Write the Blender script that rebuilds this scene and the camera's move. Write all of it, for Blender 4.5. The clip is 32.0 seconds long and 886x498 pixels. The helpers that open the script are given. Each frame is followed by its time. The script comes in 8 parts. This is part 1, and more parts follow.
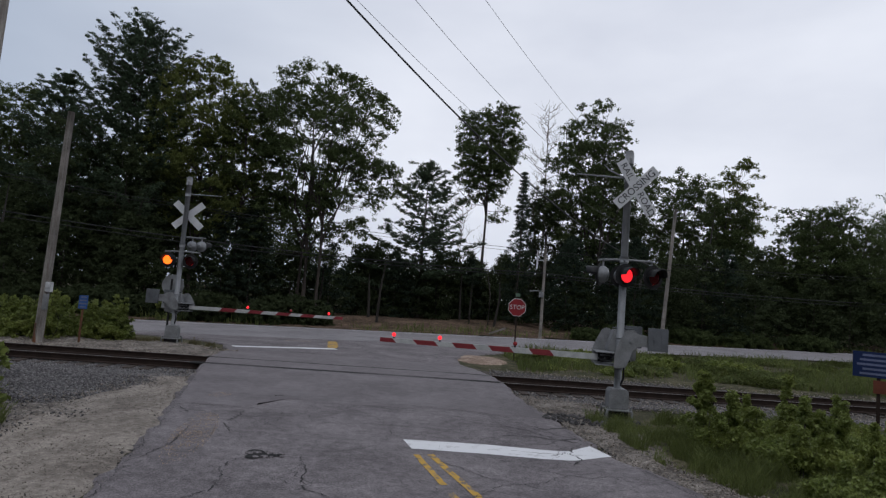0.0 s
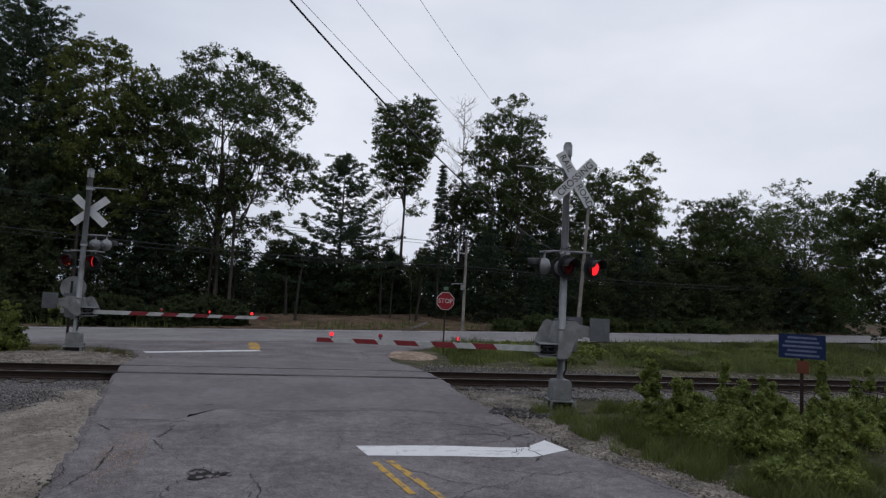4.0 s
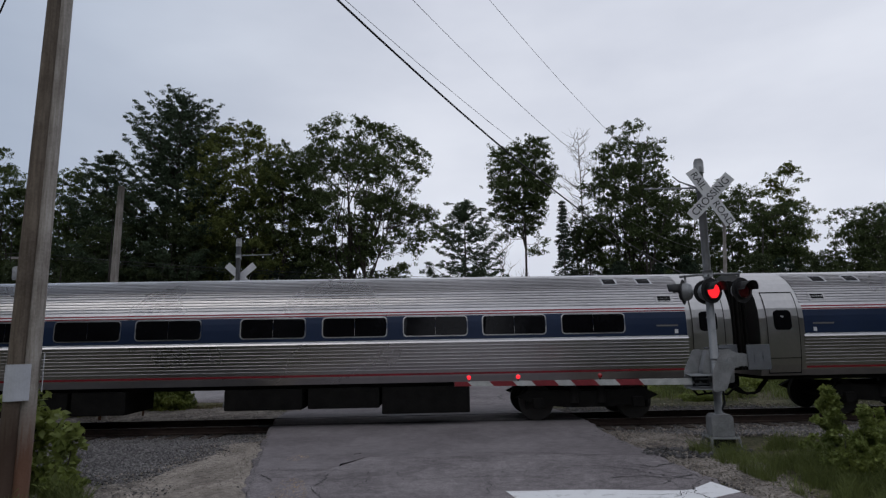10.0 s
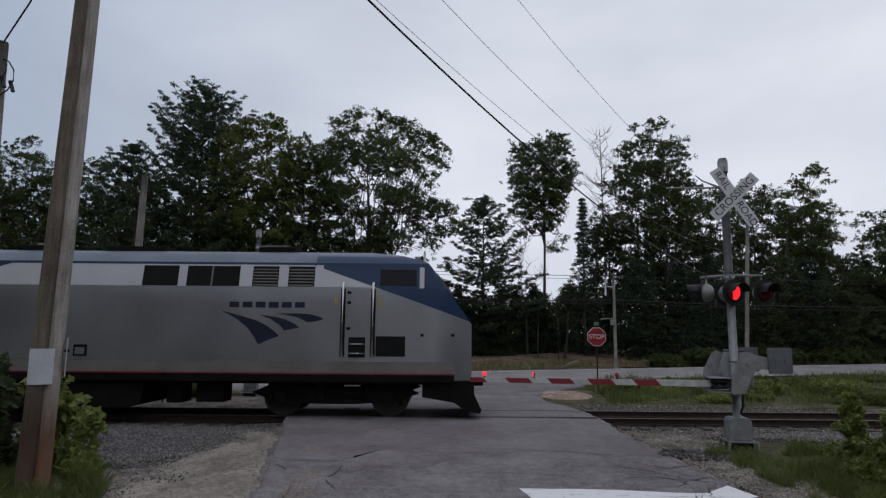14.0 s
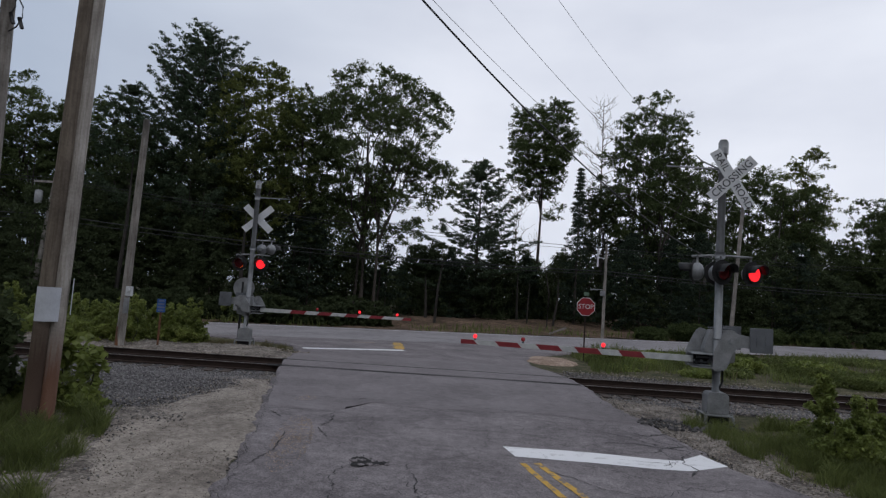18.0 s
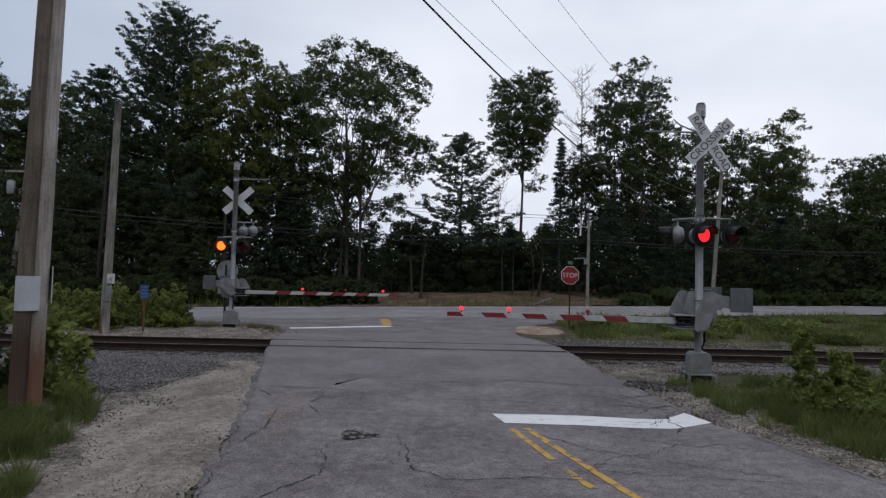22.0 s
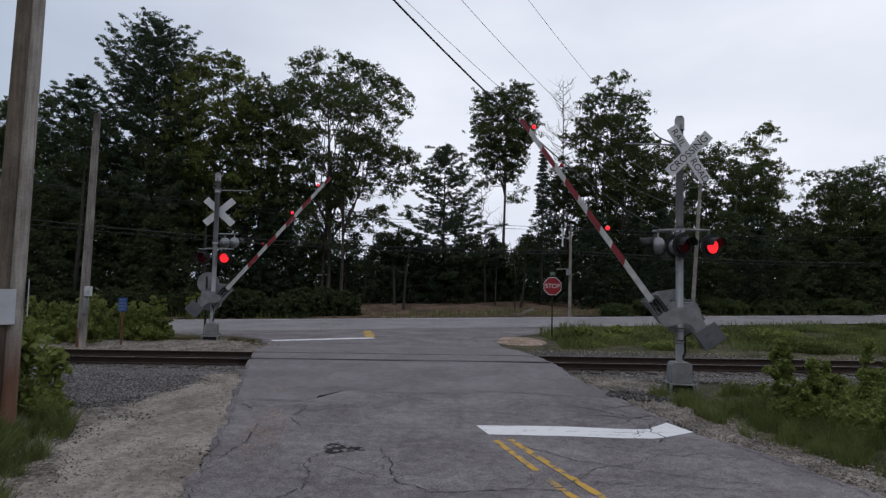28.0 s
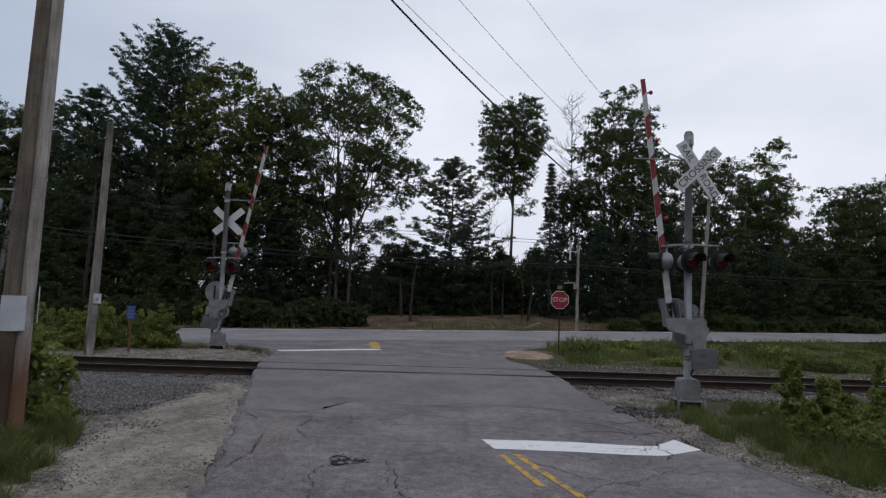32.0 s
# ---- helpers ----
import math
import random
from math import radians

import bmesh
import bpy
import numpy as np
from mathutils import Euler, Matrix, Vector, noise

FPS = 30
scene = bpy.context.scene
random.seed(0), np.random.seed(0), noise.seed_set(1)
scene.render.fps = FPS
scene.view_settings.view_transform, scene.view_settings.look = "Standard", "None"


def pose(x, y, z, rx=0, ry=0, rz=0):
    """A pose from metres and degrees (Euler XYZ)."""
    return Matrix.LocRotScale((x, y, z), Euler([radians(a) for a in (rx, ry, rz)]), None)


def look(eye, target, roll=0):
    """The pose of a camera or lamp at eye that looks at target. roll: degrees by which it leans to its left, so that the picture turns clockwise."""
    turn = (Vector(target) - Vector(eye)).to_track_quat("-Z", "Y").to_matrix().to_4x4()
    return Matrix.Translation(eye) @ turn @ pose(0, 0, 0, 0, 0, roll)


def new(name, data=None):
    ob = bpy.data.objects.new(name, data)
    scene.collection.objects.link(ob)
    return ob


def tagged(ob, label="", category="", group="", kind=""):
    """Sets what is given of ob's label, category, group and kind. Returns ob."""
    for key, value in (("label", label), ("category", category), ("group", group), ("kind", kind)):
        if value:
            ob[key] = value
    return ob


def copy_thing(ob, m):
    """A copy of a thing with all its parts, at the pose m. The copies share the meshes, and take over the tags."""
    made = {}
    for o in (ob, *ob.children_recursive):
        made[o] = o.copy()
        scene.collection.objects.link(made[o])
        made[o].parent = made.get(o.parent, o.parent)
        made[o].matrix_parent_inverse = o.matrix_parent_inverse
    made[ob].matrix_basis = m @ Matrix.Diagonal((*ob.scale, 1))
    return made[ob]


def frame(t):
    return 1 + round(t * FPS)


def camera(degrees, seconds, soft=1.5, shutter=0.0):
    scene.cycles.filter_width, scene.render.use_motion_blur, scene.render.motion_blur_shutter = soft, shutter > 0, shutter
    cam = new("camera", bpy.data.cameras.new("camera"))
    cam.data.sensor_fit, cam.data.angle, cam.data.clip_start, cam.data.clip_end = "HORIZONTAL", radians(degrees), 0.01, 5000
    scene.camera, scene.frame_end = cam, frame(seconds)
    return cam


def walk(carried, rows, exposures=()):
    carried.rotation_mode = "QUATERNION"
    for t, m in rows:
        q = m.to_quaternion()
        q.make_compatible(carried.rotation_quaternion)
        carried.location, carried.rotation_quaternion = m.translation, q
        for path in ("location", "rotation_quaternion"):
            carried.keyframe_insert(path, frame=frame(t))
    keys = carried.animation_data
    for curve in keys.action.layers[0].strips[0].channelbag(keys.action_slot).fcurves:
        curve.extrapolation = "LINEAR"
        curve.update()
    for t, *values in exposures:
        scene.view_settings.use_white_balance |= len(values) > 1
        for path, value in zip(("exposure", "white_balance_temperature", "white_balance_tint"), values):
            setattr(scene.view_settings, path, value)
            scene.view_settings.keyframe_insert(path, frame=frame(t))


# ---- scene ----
cam = camera(72.5, 32.0, soft=1.3)

PATH = [
    (0, (0.759, -0.316, 2.201), (0.757, 1.677, 2.369), 4.5),
    (0.5, (0.537, -0.252, 2.189), (0.52, 1.744, 2.319), 1.8),
    (1, (0.482, -0.146, 2.15), (0.433, 1.849, 2.295), 1.7),
    (1.5, (0.413, 0.028, 2.163), (0.255, 2.015, 2.321), 2.9),
    (2, (0.306, 0.147, 2.152), (0.243, 2.139, 2.325), 2.3),
    (2.5, (0.179, 0.107, 2.205), (0.369, 2.084, 2.44), 1.4),
    (3, (0.178, 0.136, 2.19), (0.384, 2.118, 2.354), 2.5),
    (3.5, (0.172, 0.151, 2.204), (0.464, 2.122, 2.373), 3.0),
    (5.5, (0.181, 0.188, 2.167), (0.405, 2.17, 2.317), 1.2),
    (6, (0.171, 0.213, 2.159), (0.333, 2.2, 2.32), 1.7),
    (6.5, (0.141, 0.232, 2.194), (0.221, 2.222, 2.382), 3.9),
    (7, (0.072, 0.132, 2.186), (0.161, 2.105, 2.501), 4.0),
    (7.5, (0.109, 0.122, 2.184), (0.192, 2.073, 2.617), 0.8),
    (8, (0.095, 0.246, 2.189), (0.052, 2.199, 2.616), 0.4),
    (8.5, (0.054, 0.27, 2.137), (-0.116, 2.244, 2.405), -0.4),
    (9, (0.078, 0.28, 2.14), (-0.002, 2.261, 2.404), 0.9),
    (9.5, (0.045, 0.27, 2.157), (-0.081, 2.243, 2.455), -0.2),
    (10, (0.06, 0.248, 2.135), (-0.057, 2.222, 2.435), -1.0),
    (10.5, (0.055, 0.256, 2.152), (-0.001, 2.23, 2.468), -0.5),
    (11, (0.09, 0.285, 2.156), (0.078, 2.263, 2.454), -0.3),
    (11.5, (0.094, 0.319, 2.139), (0.039, 2.299, 2.42), 0.4),
    (12, (0.091, 0.285, 2.136), (0.033, 2.263, 2.424), -0.2),
    (12.5, (0.086, 0.265, 2.162), (0.032, 2.244, 2.44), -0.4),
    (13, (0.088, 0.29, 2.141), (0.023, 2.272, 2.406), -0.7),
    (13.5, (0.08, 0.275, 2.141), (-0.079, 2.25, 2.413), -0.1),
    (15.5, (0.013, 0.21, 2.153), (-0.162, 2.179, 2.458), 2.0),
    (16, (0.03, 0.145, 2.154), (-0.171, 2.112, 2.451), 3.7),
    (16.5, (0.047, 0.123, 2.178), (-0.106, 2.099, 2.445), 2.3),
    (17, (0.017, 0.067, 2.163), (-0.167, 2.045, 2.391), 3.2),
    (17.5, (-0.004, 0.085, 2.155), (-0.149, 2.072, 2.336), 2.6),
    (18, (-0.01, 0.04, 2.164), (-0.165, 2.028, 2.32), 3.9),
    (18.5, (-0.014, 0.047, 2.141), (-0.168, 2.039, 2.245), 3.9),
    (19, (0.003, 0.032, 2.141), (-0.127, 2.025, 2.24), 2.7),
    (19.5, (-0.005, 0.047, 2.122), (-0.112, 2.044, 2.176), 1.6),
    (20, (-0.003, 0.039, 2.114), (-0.088, 2.037, 2.164), 1.6),
    (20.5, (0.007, 0.019, 2.114), (-0.062, 2.017, 2.178), 1.9),
    (21, (0.001, 0.039, 2.119), (-0.065, 2.037, 2.186), 2.2),
    (21.5, (0.003, 0.043, 2.122), (-0.089, 2.04, 2.186), 2.0),
    (22, (0.009, 0.03, 2.117), (-0.09, 2.026, 2.195), 1.5),
    (22.5, (-0.003, 0.037, 2.123), (-0.1, 2.034, 2.199), 1.3),
    (23, (0.003, 0.026, 2.114), (-0.08, 2.023, 2.192), 1.4),
    (23.5, (0.001, 0.029, 2.116), (-0.078, 2.026, 2.193), 1.5),
    (24, (0.003, 0.018, 2.115), (-0.076, 2.015, 2.184), 1.4),
    (24.5, (0.003, 0.024, 2.116), (-0.074, 2.021, 2.201), 1.3),
    (25, (-0.004, 0.029, 2.117), (-0.079, 2.026, 2.206), 1.6),
    (25.5, (-0.004, 0.023, 2.12), (-0.071, 2.019, 2.221), 1.9),
    (27.5, (0.001, 0.008, 2.114), (-0.053, 2.005, 2.22), 1.3),
    (28, (0.001, 0.016, 2.121), (-0.042, 2.012, 2.237), 1.3),
    (28.5, (-0.003, 0.005, 2.119), (-0.043, 2.001, 2.238), 1.5),
    (29, (0.009, 0.016, 2.126), (-0.05, 2.011, 2.254), 1.5),
    (29.5, (0.002, 0.03, 2.119), (-0.067, 2.024, 2.255), 1.8),
    (30, (-0.003, 0.004, 2.133), (-0.072, 1.997, 2.275), 1.7),
    (30.5, (0.006, 0.01, 2.135), (-0.062, 2.003, 2.285), 1.8),
    (31, (-0.011, 0.012, 2.133), (-0.085, 2.005, 2.279), 1.7),
    (31.5, (-0.01, 0.017, 2.13), (-0.093, 2.01, 2.275), 1.8),
    (32, (-0.008, 0.006, 2.127), (-0.076, 1.999, 2.282), 2.1),
]

walk(cam, [(t, look(eye, target, roll)) for t, eye, target, roll in PATH],
     [(0.0, -0.02), (6.6, -0.02), (7.4, -0.15), (8.2, -0.24), (9.0, -0.12), (13.6, -0.12), (15.2, -0.12), (17.2, -0.12), (18.2, 0.02), (19.5, 0.09), (28.0, 0.07), (32.0, 0.03)])


# ---- world and light: an overcast evening sky ----
world = bpy.data.worlds.new("overcast_sky")
scene.world = world
world.use_nodes = True
wn, wl = world.node_tree.nodes, world.node_tree.links
wn.clear()
w_out = wn.new("ShaderNodeOutputWorld")
w_bg = wn.new("ShaderNodeBackground")
w_sky = wn.new("ShaderNodeTexSky")
w_sky.sky_type = 'NISHITA'
w_sky.sun_disc = False
w_sky.sun_elevation = radians(38)
w_sky.sun_rotation = radians(-40)
w_sky.dust_density = 4.0
w_hsv = wn.new("ShaderNodeHueSaturation")
w_hsv.inputs["Saturation"].default_value = 0.10
w_hsv.inputs["Value"].default_value = 0.05
w_tc = wn.new("ShaderNodeTexCoord")
w_map = wn.new("ShaderNodeMapping")
w_map.inputs["Scale"].default_value = (1.0, 1.0, 2.6)
w_noise = wn.new("ShaderNodeTexNoise")
w_noise.inputs["Scale"].default_value = 1.7
w_noise.inputs["Detail"].default_value = 5.0
w_noise.inputs["Roughness"].default_value = 0.5
w_ramp = wn.new("ShaderNodeValToRGB")
w_ramp.color_ramp.elements[0].position = 0.25
w_ramp.color_ramp.elements[0].color = (0.545, 0.585, 0.70, 1)
w_ramp.color_ramp.elements[1].position = 0.75
w_ramp.color_ramp.elements[1].color = (0.84, 0.875, 0.97, 1)
w_mix = wn.new("ShaderNodeMixRGB")
w_mix.inputs[0].default_value = 0.93
wl.new(w_tc.outputs["Generated"], w_map.inputs["Vector"])
wl.new(w_map.outputs["Vector"], w_noise.inputs["Vector"])
wl.new(w_noise.outputs["Fac"], w_ramp.inputs["Fac"])
wl.new(w_sky.outputs["Color"], w_hsv.inputs["Color"])
wl.new(w_hsv.outputs["Color"], w_mix.inputs[1])
wl.new(w_ramp.outputs["Color"], w_mix.inputs[2])
# a darker bank of cloud stands to the west
w_sep, w_west, w_dim = wn.new("ShaderNodeSeparateXYZ"), wn.new("ShaderNodeMapRange"), wn.new("ShaderNodeMixRGB")
w_west.inputs["From Min"].default_value, w_west.inputs["From Max"].default_value = -0.62, -0.05
w_west.inputs["To Min"].default_value, w_west.inputs["To Max"].default_value = 1.0, 0.0
w_dim.blend_type = "MULTIPLY"
w_dim.inputs[2].default_value = (0.52, 0.58, 0.65, 1)
wl.new(w_tc.outputs["Generated"], w_sep.inputs["Vector"])
wl.new(w_sep.outputs["X"], w_west.inputs["Value"])
wl.new(w_west.outputs["Result"], w_dim.inputs[0])
wl.new(w_mix.outputs["Color"], w_dim.inputs[1])
wl.new(w_dim.outputs["Color"], w_bg.inputs["Color"])
w_bg.inputs["Strength"].default_value = 1.06
wl.new(w_bg.outputs["Background"], w_out.inputs["Surface"])

sun = new("sun", bpy.data.lights.new("sun", "SUN"))
sun.data.energy = 0.5
sun.data.angle = radians(40)
sun.data.color = (1.0, 0.97, 0.93)
sun.matrix_world = look((-12, 4, 30), (0, 20, 0))


# ---- materials ----
def mat(name, col, rough=0.7, metal=0.0, var=0.25, scale=3.0, fine=40.0, bump=0.2, spec=0.4, col2=None, emit=None, coords="Object", rnd=0.0, island=0.0):
    """A surface with variation at two scales, fine relief and uneven gloss."""
    m = bpy.data.materials.new(name)
    m.use_nodes = True
    n, l = m.node_tree.nodes, m.node_tree.links
    b = n["Principled BSDF"]
    b.inputs["Metallic"].default_value = metal
    b.inputs["Specular IOR Level"].default_value = spec
    tc = n.new("ShaderNodeTexCoord")
    big, small = n.new("ShaderNodeTexNoise"), n.new("ShaderNodeTexNoise")
    big.inputs["Scale"].default_value, small.inputs["Scale"].default_value = scale, fine
    big.inputs["Detail"].default_value, small.inputs["Detail"].default_value = 5, 3
    for t in (big, small):
        l.new(tc.outputs[coords], t.inputs["Vector"])
    add = n.new("ShaderNodeMath")
    add.operation = "MULTIPLY_ADD"
    add.inputs[1].default_value = 0.45
    l.new(small.outputs["Fac"], add.inputs[0])
    l.new(big.outputs["Fac"], add.inputs[2])
    ramp = n.new("ShaderNodeValToRGB")
    c = Vector(col[:3])
    d = Vector(col2[:3]) if col2 else c * (1 - var)
    u = c * (1 + var) if not col2 else c
    ramp.color_ramp.elements[0].position, ramp.color_ramp.elements[1].position = 0.5, 0.95
    ramp.color_ramp.elements[0].color, ramp.color_ramp.elements[1].color = (*d, 1), (*u, 1)
    l.new(add.outputs[0], ramp.inputs["Fac"])
    src = ramp.outputs["Color"]
    for amount, kind, out in ((rnd, "ShaderNodeObjectInfo", "Random"), (island, "ShaderNodeNewGeometry", "Random Per Island")):
        if amount:
            info, hsv, mr = n.new(kind), n.new("ShaderNodeHueSaturation"), n.new("ShaderNodeMapRange")
            mr.inputs["To Min"].default_value, mr.inputs["To Max"].default_value = 1 - amount, 1 + amount
            l.new(info.outputs[out], mr.inputs["Value"])
            l.new(mr.outputs["Result"], hsv.inputs["Value"])
            l.new(src, hsv.inputs["Color"])
            src = hsv.outputs["Color"]
    l.new(src, b.inputs["Base Color"])
    rr = n.new("ShaderNodeMapRange")
    rr.inputs["To Min"].default_value, rr.inputs["To Max"].default_value = max(rough - 0.12, 0.02), min(rough + 0.12, 1)
    l.new(big.outputs["Fac"], rr.inputs["Value"])
    l.new(rr.outputs["Result"], b.inputs["Roughness"])
    if bump:
        bp = n.new("ShaderNodeBump")
        bp.inputs["Strength"].default_value = bump
        bp.inputs["Distance"].default_value = 0.02
        l.new(add.outputs[0], bp.inputs["Height"])
        l.new(bp.outputs["Normal"], b.inputs["Normal"])
    if emit:
        b.inputs["Emission Color"].default_value = (*emit[0], 1)
        b.inputs["Emission Strength"].default_value = emit[1]
    return m


def leafmat(name, col, col2, var=0.28, rough=0.8, spec=0.10):
    m = mat(name, col, rough=rough, var=0.3, scale=0.35, fine=2.0, bump=0, spec=spec, col2=col2, island=var)
    n, l = m.node_tree.nodes, m.node_tree.links
    b = n["Principled BSDF"]
    tr, mx = n.new("ShaderNodeBsdfTranslucent"), n.new("ShaderNodeMixShader")
    l.new(b.inputs["Base Color"].links[0].from_socket, tr.inputs["Color"])
    mx.inputs[0].default_value = 0.42
    l.new(b.outputs["BSDF"], mx.inputs[1])
    l.new(tr.outputs["BSDF"], mx.inputs[2])
    l.new(mx.outputs["Shader"], n["Material Output"].inputs["Surface"])
    return m


def earth(name, dark, mid, light, scale=0.8, speck=70.0, amount=0.35, bump=0.6, rough=0.92, stretch=(1, 1, 1), turn=0.0, cracks=0.0, spec=0.2):
    """Ground: blotches and streaks, single grains of their own tone, and hairline cracks where asked for."""
    m = bpy.data.materials.new(name)
    m.use_nodes = True
    n, l = m.node_tree.nodes, m.node_tree.links
    b = n["Principled BSDF"]
    b.inputs["Roughness"].default_value = rough
    b.inputs["Specular IOR Level"].default_value = spec
    tc, mp = n.new("ShaderNodeTexCoord"), n.new("ShaderNodeMapping")
    mp.inputs["Scale"].default_value = stretch
    mp.inputs["Rotation"].default_value = (0, 0, radians(turn))
    l.new(tc.outputs["Object"], mp.inputs["Vector"])
    big, mid_n = n.new("ShaderNodeTexNoise"), n.new("ShaderNodeTexNoise")
    big.inputs["Scale"].default_value, big.inputs["Detail"].default_value, big.inputs["Roughness"].default_value = scale, 9, 0.68
    mid_n.inputs["Scale"].default_value, mid_n.inputs["Detail"].default_value = scale * 9, 4
    l.new(mp.outputs["Vector"], big.inputs["Vector"])
    l.new(tc.outputs["Object"], mid_n.inputs["Vector"])
    mixn = n.new("ShaderNodeMath")
    mixn.operation = "MULTIPLY_ADD"
    mixn.inputs[1].default_value = 0.5
    l.new(mid_n.outputs["Fac"], mixn.inputs[0])
    l.new(big.outputs["Fac"], mixn.inputs[2])
    ramp = n.new("ShaderNodeValToRGB")
    e = ramp.color_ramp.elements
    e[0].position, e[1].position = 0.60, 0.90
    e[0].color, e[1].color = (*dark, 1), (*light, 1)
    e.new(0.74).color = (*mid, 1)
    l.new(mixn.outputs[0], ramp.inputs["Fac"])
    vor, sep, mr, hsv = n.new("ShaderNodeTexVoronoi"), n.new("ShaderNodeSeparateColor"), n.new("ShaderNodeMapRange"), n.new("ShaderNodeHueSaturation")
    vor.inputs["Scale"].default_value = speck
    mr.inputs["To Min"].default_value, mr.inputs["To Max"].default_value = 1 - amount, 1 + amount
    l.new(tc.outputs["Object"], vor.inputs["Vector"])
    l.new(vor.outputs["Color"], sep.inputs["Color"])
    l.new(sep.outputs["Red"], mr.inputs["Value"])
    l.new(mr.outputs["Result"], hsv.inputs["Value"])
    l.new(ramp.outputs["Color"], hsv.inputs["Color"])
    src = hsv.outputs["Color"]
    if cracks:
        warp, wm, vc = n.new("ShaderNodeTexNoise"), n.new("ShaderNodeMixRGB"), n.new("ShaderNodeTexVoronoi")
        warp.inputs["Scale"].default_value, warp.inputs["Detail"].default_value = 2.2, 5
        wm.inputs[0].default_value = 0.16
        l.new(tc.outputs["Object"], warp.inputs["Vector"])
        l.new(tc.outputs["Object"], wm.inputs[1])
        l.new(warp.outputs["Color"], wm.inputs[2])
        vc.feature = 'DISTANCE_TO_EDGE'
        vc.inputs["Scale"].default_value = 1.5
        l.new(wm.outputs["Color"], vc.inputs["Vector"])
        line, zone, mul, dk = n.new("ShaderNodeMapRange"), n.new("ShaderNodeMapRange"), n.new("ShaderNodeMath"), n.new("ShaderNodeMixRGB")
        line.inputs["From Min"].default_value, line.inputs["From Max"].default_value = 0.004, 0.016
        line.inputs["To Min"].default_value, line.inputs["To Max"].default_value = cracks, 0.0
        area = n.new("ShaderNodeTexNoise")
        area.inputs["Scale"].default_value, area.inputs["Detail"].default_value = 0.55, 3
        l.new(tc.outputs["Object"], area.inputs["Vector"])
        zone.inputs["From Min"].default_value, zone.inputs["From Max"].default_value = 0.47, 0.6
        l.new(area.outputs["Fac"], zone.inputs["Value"])
        l.new(vc.outputs["Distance"], line.inputs["Value"])
        mul.operation = "MULTIPLY"
        l.new(line.outputs["Result"], mul.inputs[0])
        l.new(zone.outputs["Result"], mul.inputs[1])
        l.new(mul.outputs[0], dk.inputs[0])
        l.new(src, dk.inputs[1])
        dk.inputs[2].default_value = (0.025, 0.024, 0.024, 1)
        src = dk.outputs["Color"]
    l.new(src, b.inputs["Base Color"])
    h = n.new("ShaderNodeMath")
    h.operation = "MULTIPLY_ADD"
    h.inputs[1].default_value = 0.6
    l.new(sep.outputs["Red"], h.inputs[0])
    l.new(mixn.outputs[0], h.inputs[2])
    bp = n.new("ShaderNodeBump")
    bp.inputs["Strength"].default_value = bump
    bp.inputs["Distance"].default_value = 0.02
    l.new(h.outputs[0], bp.inputs["Height"])
    l.new(bp.outputs["Normal"], b.inputs["Normal"])
    return m


M = {}
M["asphalt"] = earth("asphalt", (0.115, 0.102, 0.106), (0.160, 0.143, 0.148), (0.214, 0.194, 0.198), 0.7, 70, 0.38, 0.5, 0.88, cracks=0.35, spec=0.3)
M["asphalt_chunk"] = mat("broken_asphalt", (0.07, 0.067, 0.067), 0.9, var=0.3, scale=3, fine=55, bump=0.6, spec=0.2, island=0.5)
M["asphalt_far"] = earth("worn_asphalt", (0.172, 0.16, 0.166), (0.213, 0.20, 0.207), (0.26, 0.244, 0.25), 0.4, 40, 0.2, 0.3, 0.85, spec=0.3)
M["crack"] = mat("tar_crack", (0.032, 0.031, 0.032), 0.9, bump=0.3)
M["white_paint"] = mat("white_road_paint", (0.70, 0.70, 0.71), 0.7, scale=5, fine=45, bump=0.3, col2=(0.42, 0.41, 0.41))
M["white_paint"].node_tree.nodes["Color Ramp"].color_ramp.elements[1].position = 0.66
M["yellow_paint"] = mat("yellow_road_paint", (0.50, 0.30, 0.05), 0.75, scale=7, fine=38, bump=0.3, col2=(0.17, 0.14, 0.115))
M["yellow_paint"].node_tree.nodes["Color Ramp"].color_ramp.elements[0].position = 0.62
M["yellow_paint"].node_tree.nodes["Color Ramp"].color_ramp.elements[1].position = 0.70
M["soil"] = earth("grassy_soil", (0.035, 0.038, 0.019), (0.062, 0.06, 0.034), (0.12, 0.105, 0.066), 0.8, 30, 0.35, 0.7, spec=0.1)
M["sand"] = earth("sandy_dirt", (0.135, 0.116, 0.100), (0.208, 0.182, 0.157), (0.30, 0.267, 0.231), 1.1, 60, 0.22, 0.35, stretch=(1.5, 0.6, 1), turn=-14)
M["trodden"] = earth("trodden_gravelly_dirt", (0.070, 0.060, 0.052), (0.150, 0.132, 0.115), (0.25, 0.222, 0.195), 1.9, 34, 0.50, 0.6)
M["rust_sand"] = earth("orange_sand", (0.17, 0.115, 0.085), (0.27, 0.195, 0.15), (0.37, 0.29, 0.235), 1.1, 40, 0.35, 0.7)
M["litter"] = earth("leaf_litter", (0.045, 0.033, 0.023), (0.095, 0.066, 0.046), (0.165, 0.115, 0.082), 0.5, 9, 0.4, 0.9, spec=0.1)
M["gravel"] = earth("grey_ballast_bed", (0.042, 0.041, 0.042), (0.08, 0.078, 0.079), (0.135, 0.13, 0.128), 0.9, 24, 0.55, 1.0)
M["gravel_brown"] = earth("brown_grey_ballast_bed", (0.036, 0.032, 0.029), (0.075, 0.066, 0.058), (0.125, 0.108, 0.094), 0.9, 24, 0.55, 1.0)
